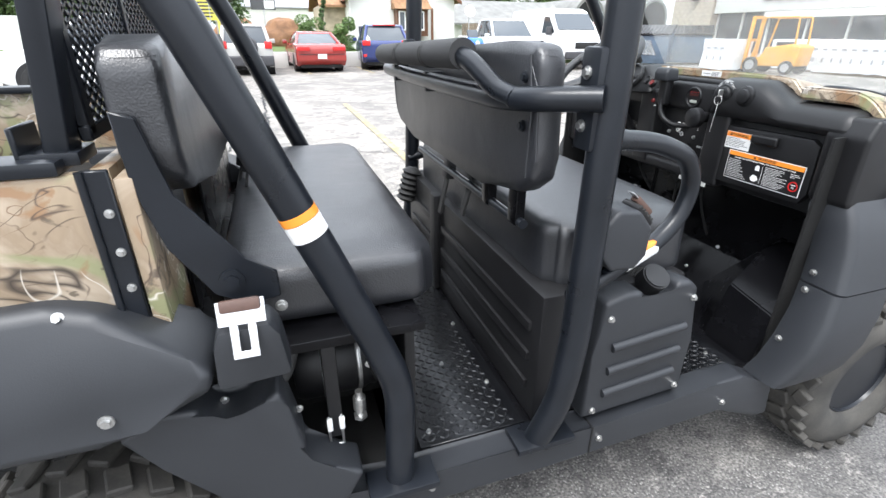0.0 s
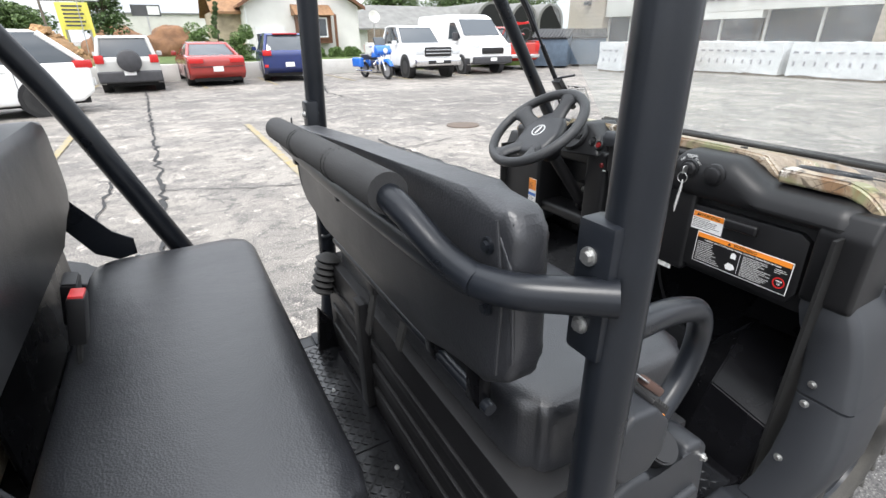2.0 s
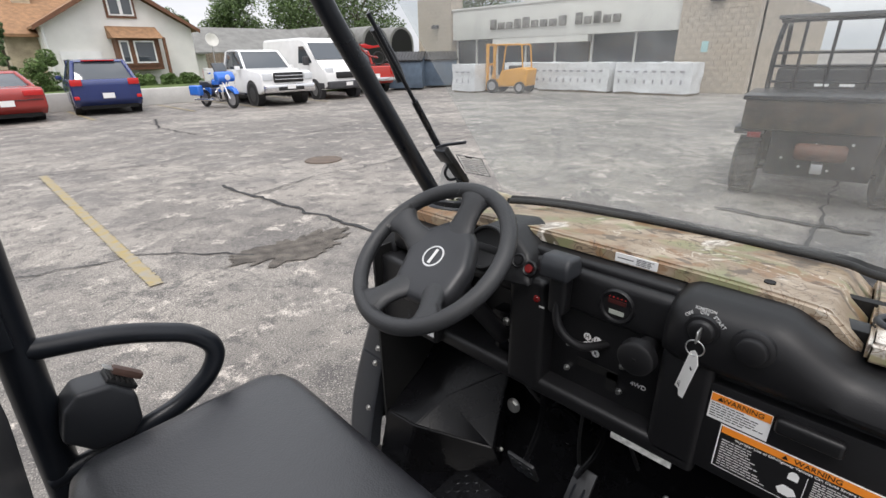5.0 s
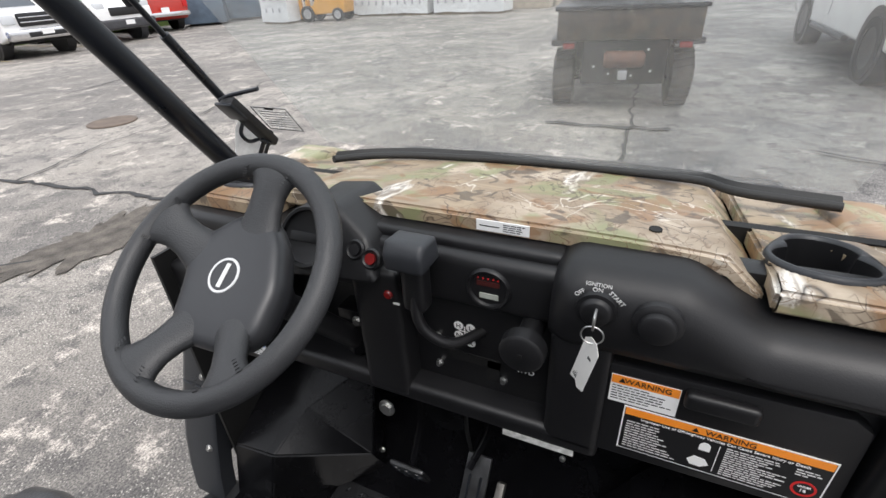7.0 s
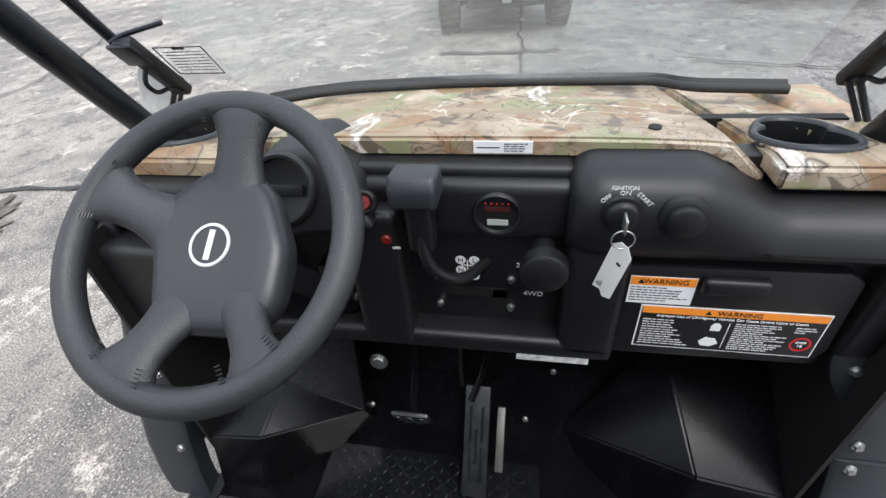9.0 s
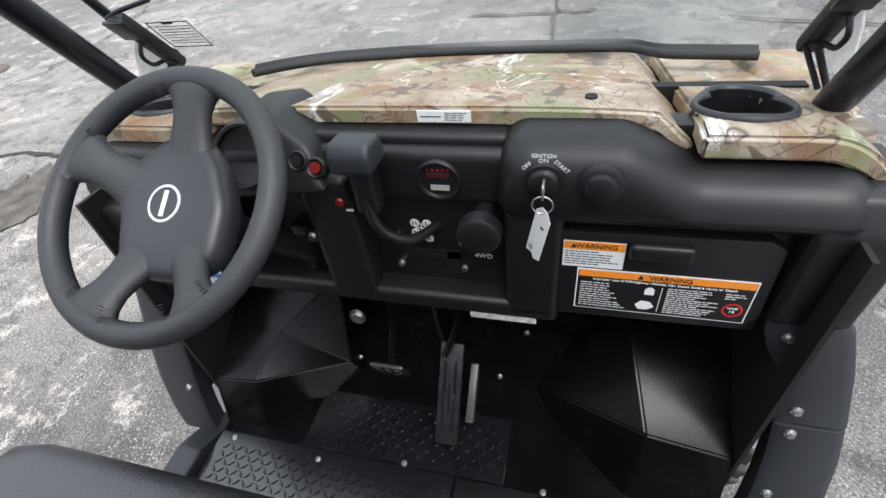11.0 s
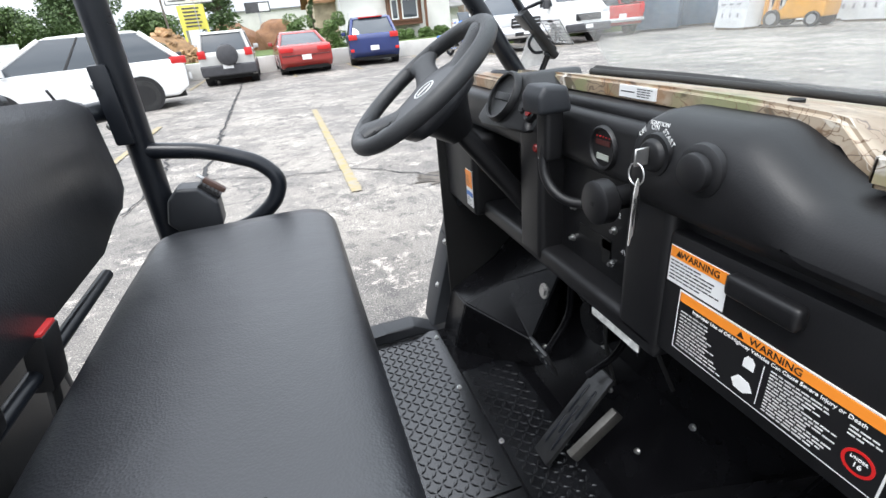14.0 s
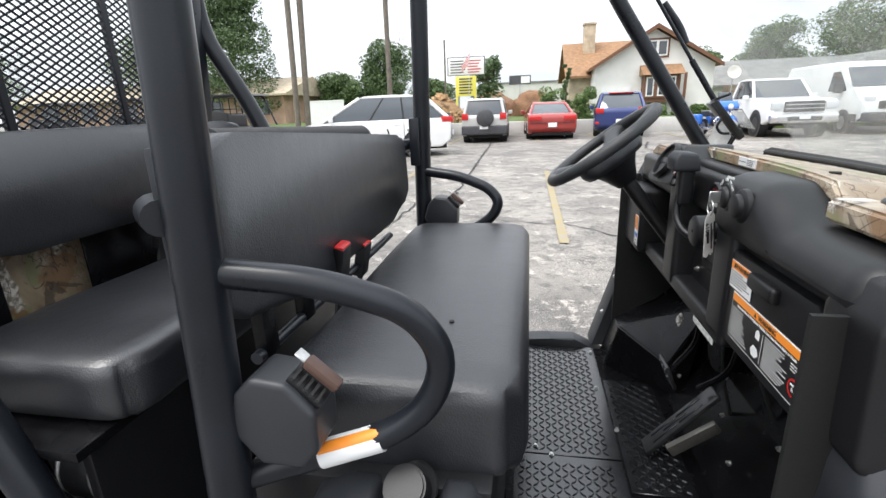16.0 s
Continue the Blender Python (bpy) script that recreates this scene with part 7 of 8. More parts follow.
    for y in (-0.3, 0.1, 0.4):
        part("guard_upright", tube([(0.78, y, 1.14), (0.78, y, 1.90)], 0.018, 0.02, 8), TUBE, u)
    part("seat", bx(0.85, 1.0, -0.6, 0.6, 0.85, 1.38, bevel=0.05, seg=3), VINYL, u, "black seat back")
    for y in (-0.12, 0.12):
        part("data_label", bx(0.765, 0.775, y - 0.07, y + 0.07, 1.17, 1.20), WHITE_DECAL, u)
    if cab:
        part("roof", pr([(0.70, 1.93), (0.75, 1.97), (1.8, 1.98), (1.95, 1.93)], "y", -0.70, 0.70, bevel=0.015), PLASTIC, u, "black roof panel")
        part("side_door", pr([(0.85, 0.95), (0.85, 1.45), (1.2, 1.50), (1.6, 1.42), (1.6, 0.95)], "y", -0.98, -0.93, bevel=0.015), PLASTIC, u, "black side panel standing open")
    return u


utv((7.35, 0.30, 0), 8, "dark camo utility vehicle seen from its cargo box end")
utv((-9.35, 13.3, 0), -8, "black utility vehicle parked in a row", False)
utv((-12.9, 13.2, 0), -4, "grey utility vehicle parked in a row", False)
utv((-16.5, 13.8, 0), -10, "black utility vehicle parked in a row", False)

# ---- store building ----
BLOCK = mat("tan_concrete_block", (0.42, 0.36, 0.29), 0.9, vary=0.18, scale=3, fine=30, bump=0.3, bump_dist=0.01)
FASCIA = mat("off_white_fascia_panel", (0.62, 0.61, 0.57), 0.7, vary=0.08, scale=1.5, fine=20)
store = thing("store_building", "low store with off-white fascia, dark windows and tan block piers", "building")
part("wall", bx(23.25, 38, 4.7, 23.1, 0, 3.7), BLOCK, store)
part("fascia", bx(22.7, 23.3, 7.5, 20.25, 2.42, 3.95, bevel=0.02), FASCIA, store, "off-white fascia")
part("fascia_drop", bx(22.72, 23.3, 11.6, 17.3, 2.12, 2.43), FASCIA, store)
part("coping", bx(22.65, 23.4, 7.45, 20.3, 3.95, 4.05, bevel=0.01), FASCIA, store)
part("roof", bx(23.2, 38, 4.8, 23.0, 3.7, 3.8), GREY_PAINT, store)
part("roof_vent", bx(25.5, 26.4, 16.6, 17.3, 3.8, 4.9, bevel=0.02), FASCIA, store, "boxy roof vent")
part("sill_wall", bx(23.05, 23.3, 7.5, 20.25, 0, 0.55), BLOCK, store)
for y0, y1, zt in ((7.55, 9.4, 2.42), (9.45, 11.5, 2.42), (11.7, 13.5, 2.12), (13.55, 15.3, 2.12), (15.35, 17.2, 2.12), (17.3, 18.7, 2.42), (18.75, 20.2, 2.42)):
    wnd = part("shop_window", bx(23.12, 23.16, y0, y1, 0.55, zt), CAR_GLASS, store, "dark shop window pane", smooth=0)
    part("mullion", bx(23.05, 23.2, y1 - 0.02, y1 + 0.08, 0.55, zt), FASCIA, wnd)


def courses(x, y0, y1, z1, bw=0.41, bh=0.205):
    me = bpy.data.meshes.new("block")
    bm = bmesh.new()
    box(bm, -0.012, 0.02, 0.006, bw - 0.006, 0.006, bh - 0.006, 0.006, 1)
    bm.to_mesh(me)
    bm.free()
    me.materials.append(BLOCK)
    z, k = 0.0, 0
    while z + bh <= z1:
        y = y0 + (0 if k % 2 else -bw / 2)
        while y < y1 - 0.05:
            a, b_ = max(y, y0), min(y + bw, y1)
            o = new("block", me)
            o.parent = store
            o.matrix_local = Matrix.Translation((x, a, z)) @ Matrix.Diagonal((1, (b_ - a) / bw, 1, 1))
            y += bw
        z += bh
        k += 1


part("pier", bx(22.62, 23.6, 4.7, 7.48, 0, 5.2), BLOCK, store, "tan block pier")
part("pier", bx(22.62, 23.6, 20.3, 23.1, 0, 4.75), BLOCK, store, "tan block pier")
courses(22.61, 4.7, 7.48, 5.2)
courses(22.61, 20.3, 23.1, 4.75)
part("wall_lamp", bx(22.35, 22.6, 5.9, 6.4, 3.35, 3.55, bevel=0.03), BUMPER, store, "dark wall lamp")
part("wall_lamp", bx(22.35, 22.6, 21.3, 21.7, 3.1, 3.3, bevel=0.03), BUMPER, store, "dark wall lamp")
part("pier_notice", bx(22.585, 22.60, 6.25, 6.50, 1.55, 1.95), plain("pale_green_notice", (0.35, 0.55, 0.55), 0.5), store, "pale notice plate")
# raised lettering, as plain blocks
LETTER = mat("weathered_metal_letter", (0.30, 0.29, 0.27), 0.35, metal=0.6, vary=0.5, scale=3)
TALL, LOW = 0.50, 0.33
for start, step, heights in ((17.42, 0.53, (TALL, LOW, LOW, 0.44, TALL, LOW, LOW, LOW, 0.44)), (12.28, 0.47, (TALL, LOW, TALL, LOW, LOW))):
    for k, h in enumerate(heights):
        y = start - step * k
        part("fascia_letter", bx(22.60, 22.70, y - step + 0.12, y, 2.86, 2.86 + h, bevel=0.045, seg=3), LETTER, store, "weathered metal sign letter block")

# wrapped pallets
WRAP = mat("white_plastic_wrap", (0.66, 0.67, 0.68), 0.35, vary=0.1, scale=6, fine=25, bump=0.5, bump_dist=0.02)
PRINT_GREY = plain("grey_wrap_print", (0.30, 0.30, 0.32), 0.5)


def pallet(y0, y1, x0, x1, h, seed):
    p = thing("wrapped_pallet", "long crate wrapped in printed white plastic", "wrapped crate", "wrapped crates by the store", ((x0 + x1) / 2, (y0 + y1) / 2, 0), 0)
    hx, hy = (x1 - x0) / 2, (y1 - y0) / 2
    part("timber_base", bx(-hx + 0.05, hx - 0.05, -hy + 0.05, hy - 0.05, 0, 0.12), mat("grey_timber", (0.2, 0.16, 0.12), 0.8), p)
    bm = bmesh.new()
    bmesh.ops.create_cube(bm, size=2)
    bmesh.ops.subdivide_edges(bm, edges=bm.edges[:], cuts=11, use_grid_fill=True)
    for v in bm.verts:
        q = Vector((v.co.x * hx, v.co.y * hy, 0.08 + (v.co.z + 1) / 2 * (h - 0.08)))
        q += Vector((noise.noise(q * 2 + Vector((seed, 0, 0))), noise.noise(q * 2 + Vector((0, seed, 0))), noise.noise(q * 2.5 + Vector((0, 0, seed))))) * 0.05
        v.co = q
    part("wrap", bm, WRAP, p, "creased white plastic wrap", smooth=25)
    rnd = random.Random(seed)
    for k in range(int((y1 - y0) / 0.35)):
        y = -hy + 0.25 + 0.35 * k
        part("printed_mark", bx(-hx - 0.062, -hx - 0.058, y, y + 0.18, h * 0.70, h * 0.70 + 0.07, bevel=0.0), PRINT_GREY, p)
        part("printed_mark", bx(-hx - 0.062, -hx - 0.058, y + 0.05, y + 0.12, h * 0.35, h * 0.35 + 0.16), PRINT_GREY, p)
    return p


pallet(5.98, 9.0, 20.45, 21.7, 1.20, 1)
pallet(9.25, 12.75, 20.45, 21.7, 1.22, 2)
pallet(12.95, 15.2, 21.1, 22.2, 1.22, 3)
pallet(14.3, 15.7, 17.75, 18.9, 1.22, 4)
# forklift
FORK = mat("yellow_orange_machine_paint", (0.62, 0.30, 0.04), 0.45, vary=0.15, scale=5)
fl = thing("forklift", "worn yellow-orange forklift parked by the crates", "forklift", at=(18.95, 13.25, 0), turn=100)
part("chassis", pr([(-1.05, 0.30), (-1.10, 1.0), (-0.75, 1.08), (0.2, 0.95), (0.25, 0.55), (0.85, 0.50), (0.85, 0.25)], "y", -0.5, 0.5, bevel=0.06, seg=3), FORK, fl, "yellow counterweight and body")
part("seat", bx(-0.55, -0.05, -0.25, 0.25, 1.0, 1.15, bevel=0.04), VINYL, fl)
for s in (-1, 1):
    part("guard_post", tube([(0.65, s * 0.45, 0.5), (0.45, s * 0.45, 2.0), (-0.75, s * 0.45, 2.0), (-0.85, s * 0.45, 1.0)], 0.035, 0.1, 8), FORK, fl, "yellow guard post")
    part("mast_rail", bx(0.90, 1.02, s * 0.33 - 0.05, s * 0.33 + 0.05, 0.12, 2.05, bevel=0.01), FORK, fl, "yellow mast rail")
    part("fork", bx(1.02, 1.9, s * 0.25 - 0.05, s * 0.25 + 0.05, 0.06, 0.11, bevel=0.01), STEEL_BLACK, fl)
    for x, r in ((0.6, 0.30), (-0.75, 0.25)):
        road_wheel(fl, x, s * 0.48, r, 0.18)
for x in (0.3, -0.05, -0.4):
    part("guard_slat", bx(x - 0.03, x + 0.03, -0.45, 0.45, 1.97, 2.02), FORK, fl)
for z in (0.5, 1.2, 2.02):
    part("mast_cross", bx(0.92, 1.0, -0.33, 0.33, z - 0.05, z + 0.05, bevel=0.01), FORK, fl)
# waste containers
BIN = mat("blue_grey_container_paint", (0.10, 0.14, 0.19), 0.6, vary=0.25, scale=3)
for x, y, t in ((18.2, 19.4, 222), (20.7, 19.4, 226)):
    d = thing("waste_container", "blue-grey steel waste container with ribbed black lid", "dumpster", "waste containers", (x, y, 0), t)
    part("bin", pr([(-0.95, 0.10), (-1.05, 1.30), (-1.05, 1.75), (1.05, 1.35), (0.95, 0.10)], "y", -0.9, 0.9, bevel=0.03), BIN, d)
    part("lid", pr([(-1.12, 1.78), (-1.12, 1.84), (1.12, 1.43), (1.12, 1.37)], "y", -0.95, 0.95, bevel=0.01), PLASTIC, d, "black ribbed lid")
    for k in range(12):
        part("lid_rib", tube([(-1.1, -0.9 + 0.165 * k, 1.85), (1.1, -0.9 + 0.165 * k, 1.44)], 0.035, 0.02, 6), PLASTIC, d)
    for y_ in (-0.5, 0.35):
        part("notice", bx(-1.075, -1.065, y_ - 0.2, y_ + 0.25, 1.05, 1.45), WHITE_DECAL, d, "white notice")

# ---- low wall, lawn, house and the far side of the street ----
CONC = mat("white_painted_concrete", (0.62, 0.61, 0.58), 0.85, vary=0.14, scale=1.2, fine=30, bump=0.2, bump_dist=0.01)
tagged(part("wall_low", bx(-7.5, 11.2, 21.55, 21.85, 0, 0.62, bevel=0.02), CONC), "low white-painted concrete wall at the lot's edge", "wall", kind="structure")
GRASS = mat("lawn_soil", (0.06, 0.09, 0.025), 0.95, vary=0.35, scale=1.5, fine=50, bump=0.4, bump_dist=0.03, tint=(0.10, 0.15, 0.035))
tagged(part("lawn", bx(-60, 70, 21.85, 120, -0.2, 0.55), GRASS), "green lawn behind the low wall", "lawn", kind="structure")


def leaves(n, clumps, size, material_name, colours, seed):
    """A crown of separate leaf quads gathered in uneven clumps."""
    rnd = random.Random(seed)
    vs, fs = [], []
    for _ in range(n):
        c, r = clumps[rnd.randrange(len(clumps))]
        while True:
            d = Vector((rnd.uniform(-1, 1), rnd.uniform(-1, 1), rnd.uniform(-1, 1)))
            if 0.2 < d.length < 1:
                break
        d = d.normalized() * (d.length ** 0.45) * r
        p = Vector(c) + Vector((d.x, d.y, d.z * 0.8))
        u = Vector((rnd.gauss(0, 1), rnd.gauss(0, 1), rnd.gauss(0, 0.6))).normalized()
        w = u.cross(Vector((rnd.gauss(0, 1), rnd.gauss(0, 1), rnd.gauss(0, 1)))).normalized()
        s = size * rnd.uniform(0.6, 1.4)
        b = len(vs)
        vs += [p - u * s, p + w * s * 0.5, p + u * s, p - w * s * 0.5]
        fs.append((b, b + 1, b + 2, b + 3))
    me = bpy.data.meshes.new("crown")
    me.from_pydata(vs, [], fs)
    m = bpy.data.materials.get(material_name) or leaf_mat(material_name, *colours)
    me.materials.append(m)
    return me


def leaf_mat(name, dark, light):
    m = bpy.data.materials.new(name)
    m.use_nodes = True
    n, l = m.node_tree.nodes, m.node_tree.links
    g = n.new("ShaderNodeNewGeometry")
    r = n.new("ShaderNodeValToRGB")
    r.color_ramp.elements[0].color, r.color_ramp.elements[1].color = (*dark, 1), (*light, 1)
    l.new(g.outputs["Random Per Island"], r.inputs["Fac"])
    l.new(r.outputs["Color"], n["Principled BSDF"].inputs["Base Color"])
    n["Principled BSDF"].inputs["Roughness"].default_value = 0.6
    return m


BARK = mat("grey_bark", (0.12, 0.095, 0.07), 0.9, vary=0.3, scale=6, fine=40, bump=0.6, bump_dist=0.03)


def tree(at, height, spread, seed, label, conifer=False, n=20000, size=0.085, kind=("broad_leaf", (0.035, 0.065, 0.02), (0.14, 0.21, 0.07))):
    t = thing("tree", label, "tree", "trees round the lot", at)
    rnd = random.Random(seed)
    th = height * (0.95 if conifer else 0.55)
    bm = bmesh.new()
    sweep(bm, [(0, 0, 0), (0.03 * height * rnd.uniform(-0.3, 0.3), 0, th * 0.5), (0, 0, th)], 0.022 * height, 9)
    for v in bm.verts:
        f = 1 - 0.65 * v.co.z / th
        v.co.x *= f
        v.co.y *= f
    clumps = []
    count = 46
    for k in range(count):
        a = rnd.uniform(0, 2 * math.pi)
        if conifer:
            z = height * rnd.uniform(0.12, 0.98)
            rr = spread * (1.02 - z / height) * rnd.uniform(0.55, 1.0)
        else:
            z = height * rnd.uniform(0.36, 0.92)
            rr = spread * math.sqrt(max(0.05, 1 - ((z / height - 0.58) / 0.42) ** 2)) * rnd.uniform(0.3, 0.85)
        c = Vector((rr * math.cos(a), rr * math.sin(a), z))
        clumps.append((c, spread * rnd.uniform(0.26, 0.46)))
        if k % 2 == 0:
            z0 = min(th * 0.95, z * 0.75)
            sweep(bm, [(0, 0, z0), tuple(c * 0.5 + Vector((0, 0, z0 * 0.5 + 0.1))), tuple(c)], 0.006 * height, 6)
    part("trunk", bm, BARK, t, "grey-brown trunk and limbs")
    cr = new("crown", leaves(n, clumps, size, kind[0], kind[1:], seed))
    cr.parent = t
    tagged(cr, "uneven leafy crown", kind="stuff")
    return t


DARK_LEAF = ("dark_leaf", (0.035, 0.065, 0.022), (0.125, 0.19, 0.075))
tree((-10.9, 40, 0.5), 6.3, 2.6, 1, "round dark green street tree", kind=DARK_LEAF)
tree((-24.0, 38, 0.5), 13.5, 5.0, 2, "tall dark conifer with drooping limbs", True, 42000, 0.11, DARK_LEAF)
tree((-34.0, 40, 0.5), 9.0, 4.2, 3, "broad green tree behind the brick building", n=20000)
tree((-42.0, 30, 0.5), 8.0, 4.0, 13, "broad green tree behind the brick building", n=16000)
for k, (x, y, h, s) in enumerate(((-17, 44, 4.2, 2.6), (-13.5, 46, 3.8, 2.2), (-8.5, 47, 3.4, 2.2), (27, 44, 8.0, 4.0), (32, 42, 8.5, 4.5), (23, 50, 7.5, 3.0), (37, 30, 10.5, 4.0), (42, 17, 10.0, 5.0), (20, 60, 6.5, 2.5))):
    tree((x, y, 0.4), h, s, 20 + k, "full green tree beyond the buildings", n=15000, size=0.11)
tree((-2.0, 34, 0.5), 4.4, 1.2, 40, "slim young tree beside the signs", n=2200, size=0.12, kind=DARK_LEAF)


def bush(at, sx, sy, h, seed, label, tall=False):
    b = thing("bush", label, "bush", "bushes by the house", at)
    rnd = random.Random(seed)
    cl = [((rnd.uniform(-sx, sx) * 0.7, rnd.uniform(-sy, sy) * 0.7, h * (k + 0.5) / 14), min(sx, h) * rnd.uniform(0.35, 0.55)) for k in range(14)]
    bm = bmesh.new()
    sweep(bm, [(0, 0, 0), (0, 0, h * 0.7)], 0.05, 6)
    part("stem", bm, BARK, b)
    cr = new("crown", leaves(5000, cl, 0.05, DARK_LEAF[0] if tall else "bush_leaf", DARK_LEAF[1:] if tall else ((0.05, 0.09, 0.022), (0.16, 0.25, 0.075)), seed))
    cr.parent = b
    tagged(cr, "dense small leaves", kind="stuff")


bush((2.2, 25.5, 0.5), 0.75, 0.5, 1.5, 1, "rounded green bush behind the lawn")
bush((3.75, 25.2, 0.5), 0.65, 0.5, 1.45, 2, "rounded green bush by the house wall")
bush((3.0, 26.8, 0.5), 0.25, 0.25, 2.9, 3, "tall narrow dark cypress", True)
bush((1.4, 24.8, 0.5), 0.4, 0.4, 0.9, 4, "low green bush on the lawn")
for k, x in enumerate((7.0, 7.8, 8.9, 9.8)):
    bush((x, 26.6, 0.5), 0.45, 0.25, 0.45, 50 + k, "low flowering shrub along the house")

# house
STUCCO = mat("white_stucco", (0.74, 0.73, 0.70), 0.9, vary=0.06, scale=1.5, fine=60, bump=0.25, bump_dist=0.006)
SHINGLE = mat("brown_shingle", (0.30, 0.17, 0.09), 0.9, vary=0.25, scale=5, fine=40, bump=0.5, bump_dist=0.02)
STONE = mat("tan_stone", (0.48, 0.40, 0.29), 0.9, vary=0.25, scale=3, fine=20, bump=0.4, bump_dist=0.02)
BROWN = mat("brown_trim", (0.16, 0.07, 0.035), 0.6, vary=0.2)
house = thing("house", "white stucco house with brown shingle roofs and a bay window", "house")
part("wall", pr([(4.55, 0.5), (4.55, 3.15), (7.7, 5.0), (10.85, 3.15), (10.85, 0.5)], "y", 28.0, 36.0), STUCCO, house, "white gable wall", smooth=0)
for sgn, xa, xb in ((1, 7.7, 11.15), (-1, 7.7, 4.25)):
    rf = bmesh.new()
    prism(rf, [(7.7, 5.10), (xb, 3.02), (xb, 3.12), (7.7, 5.24)], "y", 27.6, 36.3)
    part("roof", rf, SHINGLE, house, "brown shingle roof slope", smooth=0)
    part("barge_board", pr([(7.7, 5.02), (xb, 2.95), (xb, 3.13), (7.7, 5.25)], "y", 27.54, 27.62), BROWN, house, smooth=0)
part("wing_wall", bx(3.35, 6.0, 29.2, 36, 0.5, 2.95), STONE, house, "tan stone wing wall")
part("wing_roof", pr([(28.7, 2.85), (32.5, 5.0), (36.3, 2.85), (36.3, 2.75), (32.5, 4.85), (28.7, 2.72)], "x", 3.05, 7.7), SHINGLE, house, "brown shingle wing roof", smooth=0)
ch = part("chimney", bx(4.25, 4.95, 31.2, 31.9, 3.5, 5.9, bevel=0.02), STONE, house, "tan stone chimney")
part("chimney_cap", bx(4.2, 5.0, 31.15, 31.95, 5.9, 6.0), STONE, ch)


def house_window(x0, x1, z0, z1, y, panes=2, frame=WHITE_DECAL):
    w = part("window", bx(x0 - 0.1, x1 + 0.1, y - 0.06, y, z0 - 0.1, z1 + 0.1), BROWN, house, "window with brown surround", smooth=0)
    for k in range(panes):
        a, b_ = x0 + (x1 - x0) * k / panes, x0 + (x1 - x0) * (k + 1) / panes
        part("frame", bx(a, b_, y - 0.09, y - 0.05, z0, z1), frame, w, smooth=0)
        part("pane", bx(a + 0.07, b_ - 0.07, y - 0.10, y - 0.08, z0 + 0.07, z1 - 0.07), CAR_GLASS, w, smooth=0)
    return w


house_window(7.3, 8.35, 3.65, 4.45, 28.0)
part("bay", bx(7.15, 9.0, 27.35, 28.0, 1.25, 2.75), BROWN, house, "brown bay window box")
part("bay_roof", pr([(26.95, 2.65), (28.0, 3.2), (28.0, 2.65)], "x", 7.0, 9.15), SHINGLE, house, smooth=0)
house_window(7.85, 8.75, 1.55, 2.55, 27.34, 1)
house_window(7.25, 7.65, 1.55, 2.55, 27.34, 1)
part("garage_door", bx(5.0, 6.6, 27.94, 28.0, 0.5, 2.1), WHITE_PAINT, house, "white garage door")
part("garage_shade", bx(5.05, 6.55, 27.92, 27.95, 1.35, 1.75), BUMPER, house)
part("downpipe", tube([(4.62, 27.9, 0.5), (4.62, 27.9, 3.1)], 0.05, 0.02, 8), WHITE_PAINT, house)
part("porch_post", bx(9.1, 9.22, 27.0, 27.12, 0.5, 2.7), BROWN, house)
# long grey barn, arches and fence
ROOF_GREY = mat("weathered_grey_roof", (0.20, 0.20, 0.19), 0.9, vary=0.2, scale=2, fine=25, bump=0.4, bump_dist=0.02)
barn = thing("barn", "long low building with a weathered grey roof", "building")
part("wall", bx(12.4, 26, 33.2, 40, 0.5, 2.2), STUCCO, barn)
part("roof", pr([(32.7, 2.1), (36.5, 3.75), (40.5, 2.1), (40.5, 2.0), (36.5, 3.6), (32.7, 1.98)], "x", 12.0, 26.5), ROOF_GREY, barn, "grey shingle roof", smooth=0)
for x in (23.4, 26.6, 29.4):
    a = thing("storage_arch", "dark arched steel storage shed", "shed", "storage arches", (x, 36, 0.5))
    pts = [(1.35 * math.cos(math.pi * k / 14), 2.1 + 1.35 * math.sin(math.pi * k / 14)) for k in range(15)]
    part("shell", pr([(1.35, 0)] + pts + [(-1.35, 0)], "y", -3.5, 3.5), ROOF_GREY, a, "grey ribbed shell", smooth=40)
    # flat dark panel painted as the shaded inside of the arch
    part("opening", pr([(1.15, 0)] + [(p[0] * 0.85, p[1] * 0.95) for p in pts] + [(-1.15, 0)], "y", -3.52, -3.48), DARK, a, "dark panel in place of the shaded opening", smooth=0)
FENCE = mat("weathered_fence_board", (0.25, 0.20, 0.155), 0.9, vary=0.25, scale=3, fine=40, by_object=0.2)
fe = thing("board_fence", "weathered grey-brown board fence", "fence")
for k in range(22):
    part("board", bx(11.6 + 0.16 * k, 11.745 + 0.16 * k, 28.6, 28.63, 0.5, 1.95 + 0.03 * (k % 3)), FENCE, fe, smooth=0)
for z in (0.8, 1.6):
    part("fence_rail", bx(11.6, 15.1, 28.63, 28.67, z, z + 0.09), FENCE, fe, smooth=0)
wf = thing("white_fence", "white vinyl panel fence", "fence")
for k in range(14):
    part("board", bx(-14.0 + 0.2 * k, -13.81 + 0.2 * k, 30, 30.03, 0.5, 2.05), WHITE_DECAL, wf, smooth=0)
part("fence_rail", bx(-14.05, -11.2, 29.98, 30.05, 2.03, 2.1), WHITE_DECAL, wf, smooth=0)
dish = thing("satellite_dish", "pale round satellite dish on a short mast", "satellite dish", at=(11.6, 27.5, 0.5))
part("mast", cy((0, 0, 0), (0, 0, 1.9), 0.03, seg=8), RIM, dish)
